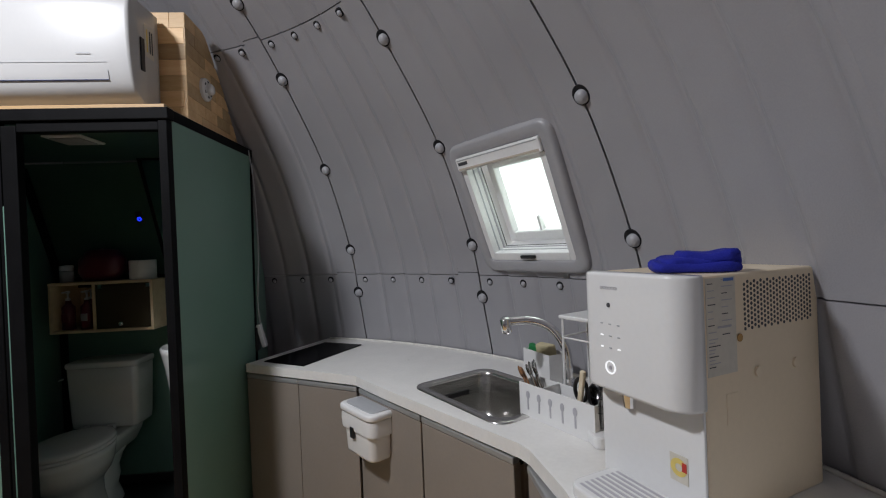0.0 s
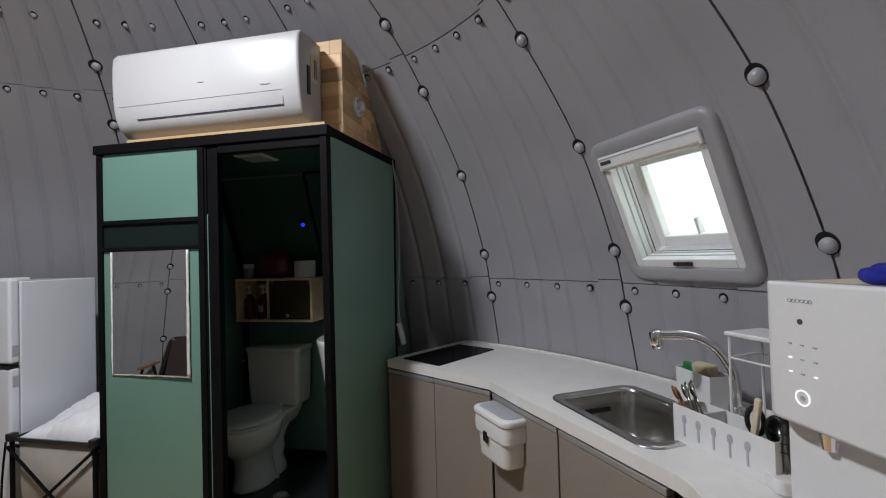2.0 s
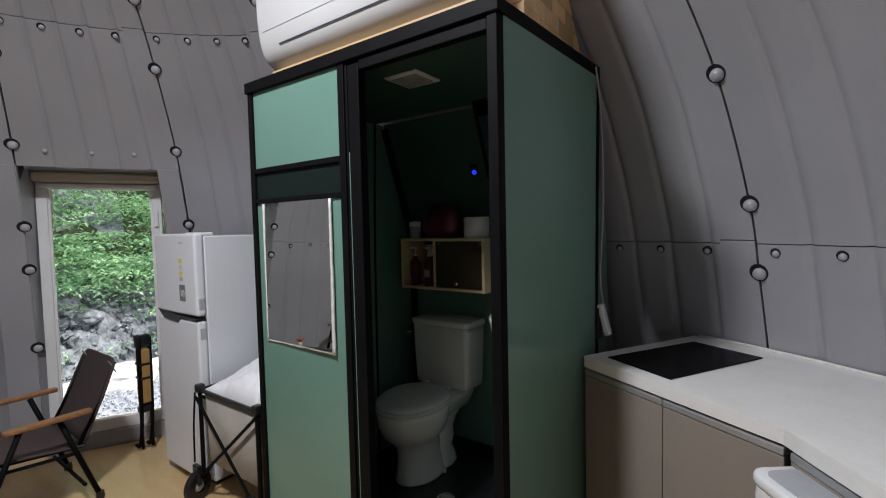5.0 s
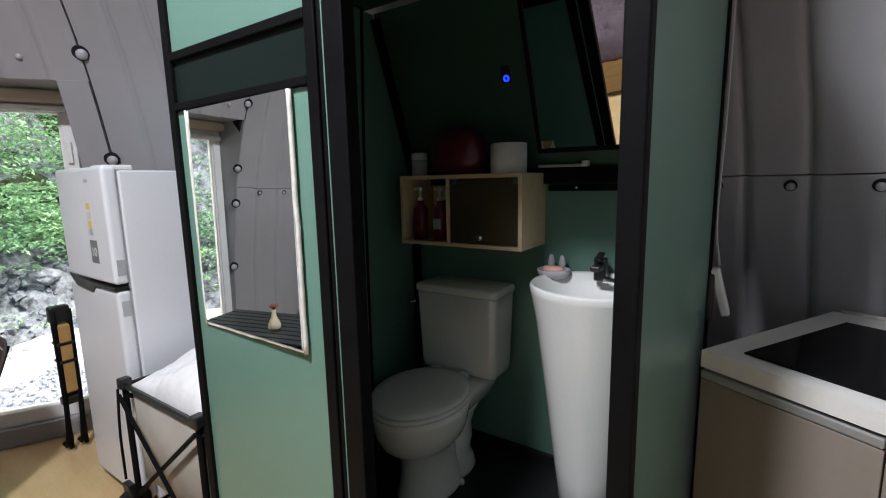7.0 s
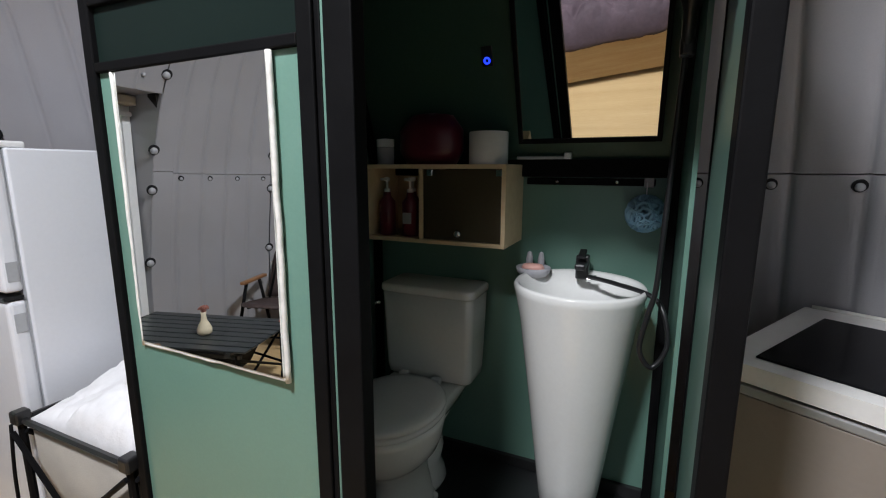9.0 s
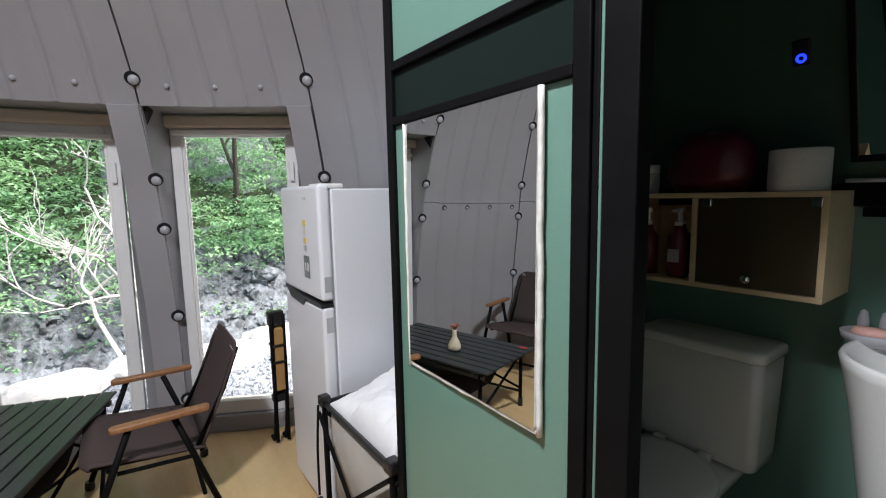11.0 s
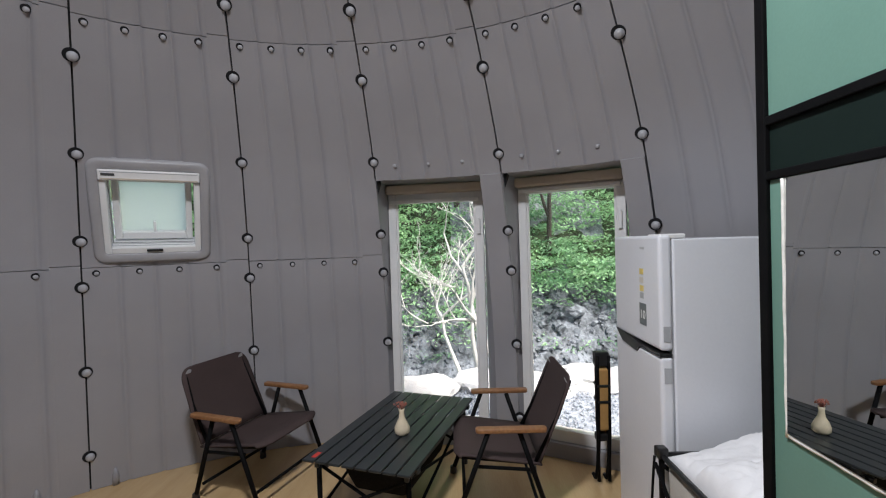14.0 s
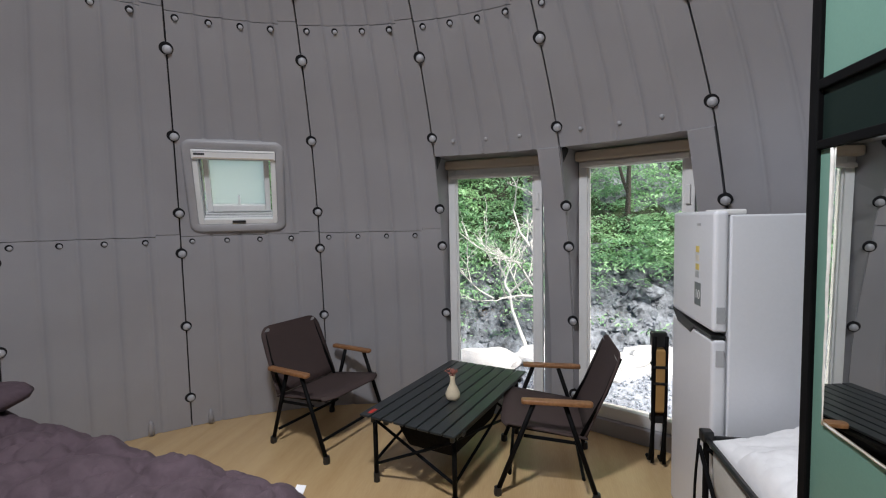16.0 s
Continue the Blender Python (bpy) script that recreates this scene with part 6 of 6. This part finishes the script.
def quilt():
    q = thing("quilt", "mauve quilted duvet spread over bed", "duvet", m=BED)
    nx, ny = 130, 160
    b = bmesh.new()
    X0, X1, Y0, Y1 = BED_X0 - 0.02, BED_X1 + 0.02, BED_Y0 + 0.02, BED_Y1 + 0.02
    cols = []
    for i in range(nx + 1):
        col = []
        for j in range(ny + 1):
            u, v = i / nx, j / ny
            x, y = X0 + (X1 - X0) * u, Y0 + (Y1 - Y0) * v
            ex, ey = min(x - X0, X1 - x), Y1 - y
            # rounded corner
            r = 0.22
            if ex < r and ey < r:
                e = r - math.hypot(r - ex, r - ey)
            else:
                e = min(ex, ey)
            e = max(e, -0.02)
            lx, ly = (x * 0.82 + y * 0.57 + 0.1) / 0.27 + 0.22 * noise.noise(Vector((x * 3, y * 3, 0))), (y * 0.82 - x * 0.57 + 0.1) / 0.30 + 0.22 * noise.noise(Vector((x * 3, y * 3, 5)))
            tuft = abs(math.sin(math.pi * lx)) * abs(math.sin(math.pi * ly))
            z = 0.575 + 0.052 * tuft ** 0.42 * min(1, max(0, e) / 0.15) + 0.016 * noise.noise(Vector((x * 4, y * 4, 2))) + 0.007 * noise.noise(Vector((x * 14, y * 11, 7))) - min(1, max(0, e) / 0.12) * 0.018 * max(0, 1 - 9 * abs(noise.noise(Vector((x * 9 - y * 3, y * 7 + x * 2, 19))))) - min(1, max(0, e) / 0.12) * 0.022 * max(0, 1 - 7 * abs(noise.noise(Vector((x * 5 + y * 2, y * 4, 11))))) + 0.006 * noise.noise(Vector((x * 32, y * 24, 9)))
            z -= 0.20 * math.exp(-max(0, e) / 0.055)
            cx, cy = x, y
            if e < 0:
                k = r / math.hypot(r - ex, r - ey)
                sx = X0 + r if x - X0 < X1 - x else X1 - r
                cx, cy = sx + (x - sx) * k, (Y1 - r) + (y - (Y1 - r)) * k
            col.append(b.verts.new((cx, cy, z)))
        cols.append(col)
    for i in range(nx):
        for j in range(ny):
            b.faces.new((cols[i][j], cols[i + 1][j], cols[i + 1][j + 1], cols[i][j + 1]))
    geo = bmesh.ops.extrude_face_region(b, geom=b.faces[:])
    for v in geo["geom"]:
        if isinstance(v, bmesh.types.BMVert):
            v.co.z -= 0.02
    part("cover", b, QUILT, q, smooth=True)
    part("care_tag", box(-0.06, 0, -0.018, 0.018, 0, 0.002, 0, pose(-0.015, -0.245, 0.43, 0, 28, 12)), WHITE_CLOTH, q, "white sewn-in tag")


quilt()


def pillow(x, y, rz, label):
    p = thing("pillow", label, "pillow", "pillows", m=BED @ pose(x, y, 0.60, 0, 0, rz))
    b = bmesh.new()
    n = 16
    for sgn in (1, -1):
        rows = []
        for i in range(n + 1):
            row = []
            for j in range(n + 1):
                u, v = i / n * 2 - 1, j / n * 2 - 1
                h = 0.06 * max(0, (1 - u * u) * (1 - v * v)) ** 0.45
                row.append(b.verts.new((0.24 * u * math.sqrt(1 - 0.42 * v * v), 0.15 * v * math.sqrt(1 - 0.42 * u * u), 0.06 + sgn * h + 0.006 * noise.noise(Vector((u * 4, v * 4, 3))))))
            rows.append(row)
        for i in range(n):
            for j in range(n):
                b.faces.new((rows[i][j], rows[i + 1][j], rows[i + 1][j + 1], rows[i][j + 1]))
    bmesh.ops.remove_doubles(b, verts=b.verts, dist=0.0005)
    part("cushion", b, QUILT, p, smooth=True)


pillow(0.24, -1.72, 8, "mauve pillow at the head of the bed")

# Round lamp at the crown
lamp = thing("ceiling_lamp", "round white ceiling lamp under dome crown", "lamp")
LP = pose(0.04, 0.06, 0)
part("stem", tube([(0.04, 0.06, 3.05), (0.04, 0.06, 3.194)], 0.012, 8), WHITE_GLOSS, lamp)
part("housing", lathe([(0.0, 3.055), (0.12, 3.053), (0.165, 3.042), (0.17, 3.032), (0.0, 3.034)], 36, LP), WHITE_GLOSS, lamp, smooth=False)
part("diffuser", lathe([(0.0, 3.012), (0.13, 3.018), (0.158, 3.030), (0.0, 3.032)], 36, LP), LAMP_GLOW, lamp)


# Outdoors: gravel terrace, boulders, stream, rocky wooded bank
def leaf_material(name, c1, c2):
    m = bpy.data.materials.new(name)
    m.use_nodes = True
    n, l = m.node_tree.nodes, m.node_tree.links
    b = n["Principled BSDF"]
    g = n.new("ShaderNodeNewGeometry")
    r = n.new("ShaderNodeValToRGB")
    r.color_ramp.elements[0].color, r.color_ramp.elements[1].color = (*c1, 1), (*c2, 1)
    # leaf by leaf, and clump by clump
    tc, nz, sm = n.new("ShaderNodeTexCoord"), n.new("ShaderNodeTexNoise"), n.new("ShaderNodeMath")
    nz.inputs["Scale"].default_value = 1.1
    nz.inputs["Detail"].default_value = 3.0
    l.new(tc.outputs["Object"], nz.inputs["Vector"])
    sm.operation = "MULTIPLY_ADD"
    sm.inputs[1].default_value = 2.6
    sm.inputs[2].default_value = -1.05
    l.new(nz.outputs["Fac"], sm.inputs[0])
    mx = n.new("ShaderNodeMath")
    mx.operation = "MULTIPLY_ADD"
    mx.inputs[1].default_value = 0.55
    l.new(g.outputs["Random Per Island"], mx.inputs[0])
    l.new(sm.outputs[0], mx.inputs[2])
    l.new(mx.outputs[0], r.inputs["Fac"])
    l.new(r.outputs["Color"], b.inputs["Base Color"])
    b.inputs["Roughness"].default_value = 0.55
    t = n.new("ShaderNodeBsdfTranslucent")
    l.new(r.outputs["Color"], t.inputs["Color"])
    mix = n.new("ShaderNodeMixShader")
    mix.inputs[0].default_value = 0.45
    l.new(b.outputs[0], mix.inputs[1])
    l.new(t.outputs[0], mix.inputs[2])
    l.new(mix.outputs[0], n["Material Output"].inputs["Surface"])
    return m


def rock_material():
    m = material("river_rock", (0.060, 0.064, 0.072), 0.85, scale=4, bump=0.05, bump_scale=14, colour2=(0.34, 0.36, 0.40))
    return m


ROCK = rock_material()
SOIL = material("leaf_litter", (0.03, 0.035, 0.02), 0.9, scale=3, bump=0.03, bump_scale=12, colour2=(0.07, 0.12, 0.04))
GRAVEL = material("pale_gravel", (0.17, 0.19, 0.22), 0.85, scale=30, bump=0.012, bump_scale=45, colour2=(0.42, 0.45, 0.50))
BOULDER = material("white_boulder", (0.40, 0.40, 0.41), 0.8, scale=5, bump=0.02, bump_scale=14, colour2=(0.62, 0.61, 0.59))
WATER = material("stream_water", (0.03, 0.04, 0.035), 0.08, bump=0.01, bump_scale=6)
BARK = material("pale_grey_bark", (0.58, 0.56, 0.53), 0.8, scale=12, bump=0.004, bump_scale=60)
DARK_BARK = material("dark_bark", (0.07, 0.055, 0.045), 0.9, scale=12, bump=0.006, bump_scale=50)


LEAF = leaf_material("spring_leaves", (0.16, 0.33, 0.18), (0.45, 0.68, 0.38))

gz = -0.14


def ground_height(x, y):
    """Terrace round the dome, falling to a stream bed, then a steep rocky bank."""
    d = -x - 4.35 + 0.25 * noise.noise(Vector((y * 0.5, 3, 0)))
    if d < 0:
        return gz + 0.02 * noise.noise(Vector((x, y, 0)))
    if d < 1.2:
        return gz - 1.3 * (d / 1.2) ** 0.8
    if d < 3.2:
        return gz - 1.3 - 0.25 * math.sin((d - 1.2) / 2.0 * math.pi)
    e = d - 3.2
    rough = 0.55 * noise.noise(Vector((x * 0.8, y * 0.8, 0))) + 0.30 * noise.noise(Vector((x * 2.1, y * 2.1, 4))) + 0.16 * abs(noise.noise(Vector((x * 4.5, y * 4.5, 9))))
    crag = noise.voronoi(Vector((x * 1.7, y * 1.7, e)))[0]
    rough += 0.55 * (crag[1] - crag[0])
    return gz - 1.3 + e * 1.25 + rough * min(1, e * 1.5)


bm = bmesh.new()
xs = [-60, -40, -28] + [-20 + 0.5 * i for i in range(14)] + [-13 + 0.16 * i for i in range(56)] + [-4.0 + 0.4 * i for i in range(8)] + [0, 4, 20, 60, 300]
ys = [-300, -60, -25, -16] + [-11 + 0.22 * i for i in range(110)] + [14, 18, 25, 60, 300]
gv = [[bm.verts.new((x, y, min(ground_height(x, y), 30))) for y in ys] for x in xs]
slots = {0: [], 1: [], 2: []}
for i in range(len(xs) - 1):
    for j in range(len(ys) - 1):
        f = bm.faces.new((gv[i][j], gv[i + 1][j], gv[i + 1][j + 1], gv[i][j + 1]))
        xm, zm = (xs[i] + xs[i + 1]) / 2, sum(v.co.z for v in f.verts) / 4
        f.smooth = xm > -7
        if xm > -4.35:
            f.material_index = 0
        elif noise.noise(Vector((xm * 0.55, ys[j] * 0.55, 21))) > 0.16:
            f.material_index = 1
        elif zm < 0.55 + 0.7 * noise.noise(Vector((xm, ys[j] * 0.7, 2))):
            f.material_index = 1
        else:
            f.material_index = 2
ground = solid("ground", bm, GRAVEL, "gravel terrace falling to a rocky wooded bank", "ground", kind="structure")
ground.data.materials.append(ROCK)
ground.data.materials.append(SOIL)
solid("water", box(-8.2, -5.2, -30, 30, -1.72, -1.58, 0), WATER, "shallow stream below rocky bank", "water", kind="structure")


def boulder(x, y, z, sx, sy, sz, seed, mat, label):
    b = bmesh.new()
    bmesh.ops.create_icosphere(b, subdivisions=3, radius=1)
    for v in b.verts:
        n3 = noise.noise(v.co * 1.3 + Vector((seed, 0, 0))) * 0.35 + noise.noise(v.co * 3.1 + Vector((0, seed, 0))) * 0.16
        v.co = Vector((v.co.x * sx, v.co.y * sy, v.co.z * sz)) * (1 + n3)
    return solid("boulder", b, mat, label, "boulder", "terrace boulders", smooth=False, m=pose(x, y, z, 0, 0, seed * 37))


rnd = random.Random(11)
for i in range(16):
    y = -4.2 + 0.62 * i + rnd.uniform(-0.1, 0.1)
    boulder(-4.15 + rnd.uniform(-0.15, 0.15), y, gz + 0.03, rnd.uniform(0.28, 0.40), rnd.uniform(0.34, 0.48), rnd.uniform(0.08, 0.13), i * 1.7, BOULDER, "pale boulder edging the gravel terrace")
for i in range(46):
    x, y = rnd.uniform(-9.4, -5.2), rnd.uniform(-5, 9)
    s = 0.07 + 0.20 * rnd.random() ** 2
    boulder(x, y, ground_height(x, y) + 0.03, s * 1.2, s, s * 0.7, 20 + i * 1.3, ROCK, "grey rock in the stream bed")
# jagged scree over the foot of the bank
def scree(count):
    b = bmesh.new()
    r2 = random.Random(31)
    for i in range(count):
        x, y = r2.uniform(-10.4, -6.8), r2.uniform(-5, 9)
        z = ground_height(x, y)
        if z > 0.9:
            continue
        s = 0.022 + 0.10 * r2.random() ** 3
        q = Euler((r2.uniform(0, 6), r2.uniform(0, 6), r2.uniform(0, 6))).to_matrix()
        ring = [(math.cos(k * 1.2566) * r2.uniform(0.7, 1.2), math.sin(k * 1.2566) * r2.uniform(0.7, 1.2)) for k in range(5)]
        lo = [b.verts.new(Vector((x, y, z)) + q @ Vector((p * s, t * s, -0.35 * s))) for p, t in ring]
        hi = [b.verts.new(Vector((x, y, z)) + q @ Vector((p * s * 0.75, t * s * 0.8, s * r2.uniform(0.25, 0.6)))) for p, t in ring]
        for k in range(5):
            b.faces.new((lo[k], lo[(k + 1) % 5], hi[(k + 1) % 5], hi[k]))
        b.faces.new(hi)
        b.faces.new(lo[::-1])
    return b


solid("scree", scree(9000), ROCK, "broken grey rock along the stream bank", "rocks", kind="stuff")
# loose gravel stones near the windows
bm = bmesh.new()
for i in range(5200):
    x, y = rnd.uniform(-4.2, -2.8), rnd.uniform(-2.2, 4.2)
    s = rnd.uniform(0.008, 0.022)
    q = Euler((rnd.uniform(0, 3), rnd.uniform(0, 3), rnd.uniform(0, 3))).to_matrix()
    vs = [bm.verts.new(Vector((x, y, gz + 0.012)) + q @ Vector(d) * s) for d in ((1, 0, 0), (-1, 0.1, 0), (0, 0.9, 0.1), (0.1, -0.9, 0), (0, 0, 0.6), (0, 0.1, -0.6))]
    for a, b2, c2 in ((0, 2, 4), (2, 1, 4), (1, 3, 4), (3, 0, 4), (2, 0, 5), (1, 2, 5), (3, 1, 5), (0, 3, 5)):
        bm.faces.new((vs[a], vs[b2], vs[c2]))
solid("gravel", bm, GRAVEL, "loose pale gravel outside windows", "gravel", kind="stuff")


def leaves(bm, centre, spread, count, size, rnd):
    for i in range(count):
        v = Vector((rnd.gauss(0, 1), rnd.gauss(0, 1), rnd.gauss(0, 1)))
        p = Vector(centre) + Vector((v.x * spread[0], v.y * spread[1], v.z * spread[2]))
        q = Euler((rnd.uniform(-0.5, 0.5), 0.3 + rnd.uniform(-0.45, 0.45), rnd.uniform(0, 6.28))).to_matrix()
        s = size * rnd.uniform(0.6, 1.3)
        vs = [bm.verts.new(p + q @ Vector(d) * s) for d in ((-1, 0, 0), (0, -0.45, 0.12), (1, 0, -0.15), (0, 0.45, 0.12))]
        bm.faces.new(vs)


def branch(bm, p, d, length, r, depth, rnd, tips):
    n = 5
    pts = [p]
    for i in range(n):
        d = (d + Vector((rnd.gauss(0, 0.16), rnd.gauss(0, 0.16), rnd.gauss(0, 0.10) + 0.03))).normalized()
        pts.append(pts[-1] + d * length / n)
    steps = 6 if r > 0.02 else 4
    rings = []
    for i, q in enumerate(pts):
        rr = r * (1 - 0.55 * i / n)
        dd = (pts[min(i + 1, n)] - pts[max(i - 1, 0)]).normalized()
        a = dd.orthogonal().normalized()
        b = dd.cross(a)
        rings.append([bm.verts.new(q + rr * (math.cos(6.283 * k / steps) * a + math.sin(6.283 * k / steps) * b)) for k in range(steps)])
    for r0, r1 in zip(rings, rings[1:]):
        for k in range(steps):
            bm.faces.new((r0[k], r0[(k + 1) % steps], r1[(k + 1) % steps], r1[k]))
    if depth == 0:
        tips.append(pts[-1])
        return
    for k in range(rnd.choice((2, 3, 3, 4))):
        i = rnd.randint(2, n)
        side = Vector((rnd.gauss(0, 1), rnd.gauss(0, 1), rnd.gauss(0.2, 0.5))).normalized()
        branch(bm, pts[i], (d + side * 0.9).normalized(), length * rnd.uniform(0.55, 0.8), r * 0.58, depth - 1, rnd, tips)


def tree(x, y, h, r, seed, bark, crown, label, lean=(0, 0, 1), depth=4):
    rnd = random.Random(seed)
    t = thing("tree", label, "tree", m=pose(x, y, ground_height(x, y) - 0.1))
    b = bmesh.new()
    tips = []
    branch(b, Vector((0, 0, 0)), Vector(lean).normalized(), h, r, depth, rnd, tips)
    part("trunk", b, bark, t, smooth=True)
    b = bmesh.new()
    for p in tips:
        leaves(b, p, (0.24, 0.26, 0.05), crown, 0.06, rnd)
    if crown:
        part("crown", b, LEAF, t, "fresh green leaves")
    return t


tree(-6.3, 0.35, 1.9, 0.075, 21, BARK, 0, "pale-barked tree, nearly bare, by the stream", (-0.1, 0.25, 1), 5)
for i, (x, y) in enumerate(((-9.6, -2.2), (-10.2, 0.6), (-9.4, 2.6), (-10.4, 4.6), (-9.8, 6.8), (-11.6, -0.9), (-11.8, 3.2), (-9.9, -4.4), (-11.4, 8.2))):
    tree(x, y, 2.2, 0.07, 40 + i, DARK_BARK, 26, "leafy young tree on the bank", (0.35, 0, 1), 4)
bm = bmesh.new()
rnd = random.Random(77)
for i in range(1900):
    x, y = rnd.uniform(-15, -7.8), rnd.uniform(-7, 11)
    z = ground_height(x, y)
    if z < -0.55 + 0.7 * noise.noise(Vector((x * 0.5, y * 0.5, 8))) and rnd.random() < 0.9:
        continue
    if noise.noise(Vector((x * 0.55, y * 0.55, 21))) > 0.22 and rnd.random() < 0.9:
        continue
    # a flat spray of twigs, drooping outwards
    top = z + rnd.uniform(0.15, 1.0)
    for k in range(8):
        px, py = x + rnd.gauss(0, 0.34), y + rnd.gauss(0, 0.44)
        leaves(bm, (px, py, top - 0.34 * abs(px - x) - 0.20 * abs(py - y)), (0.15, 0.18, 0.03), 16, 0.052, rnd)
for i in range(70):
    # low growth along the water
    x, y = rnd.uniform(-7.2, -5.0), rnd.choice((rnd.gauss(2.6, 0.7), rnd.gauss(4.6, 0.9), rnd.gauss(-0.6, 0.5)))
    z = ground_height(x, y)
    for k in range(5):
        leaves(bm, (x + rnd.gauss(0, 0.12), y + rnd.gauss(0, 0.16), z + rnd.uniform(0.05, 0.38)), (0.10, 0.12, 0.05), 14, 0.045, rnd)
solid("undergrowth", bm, LEAF, "dense fresh green shrubs covering the bank", "shrubs", kind="stuff")
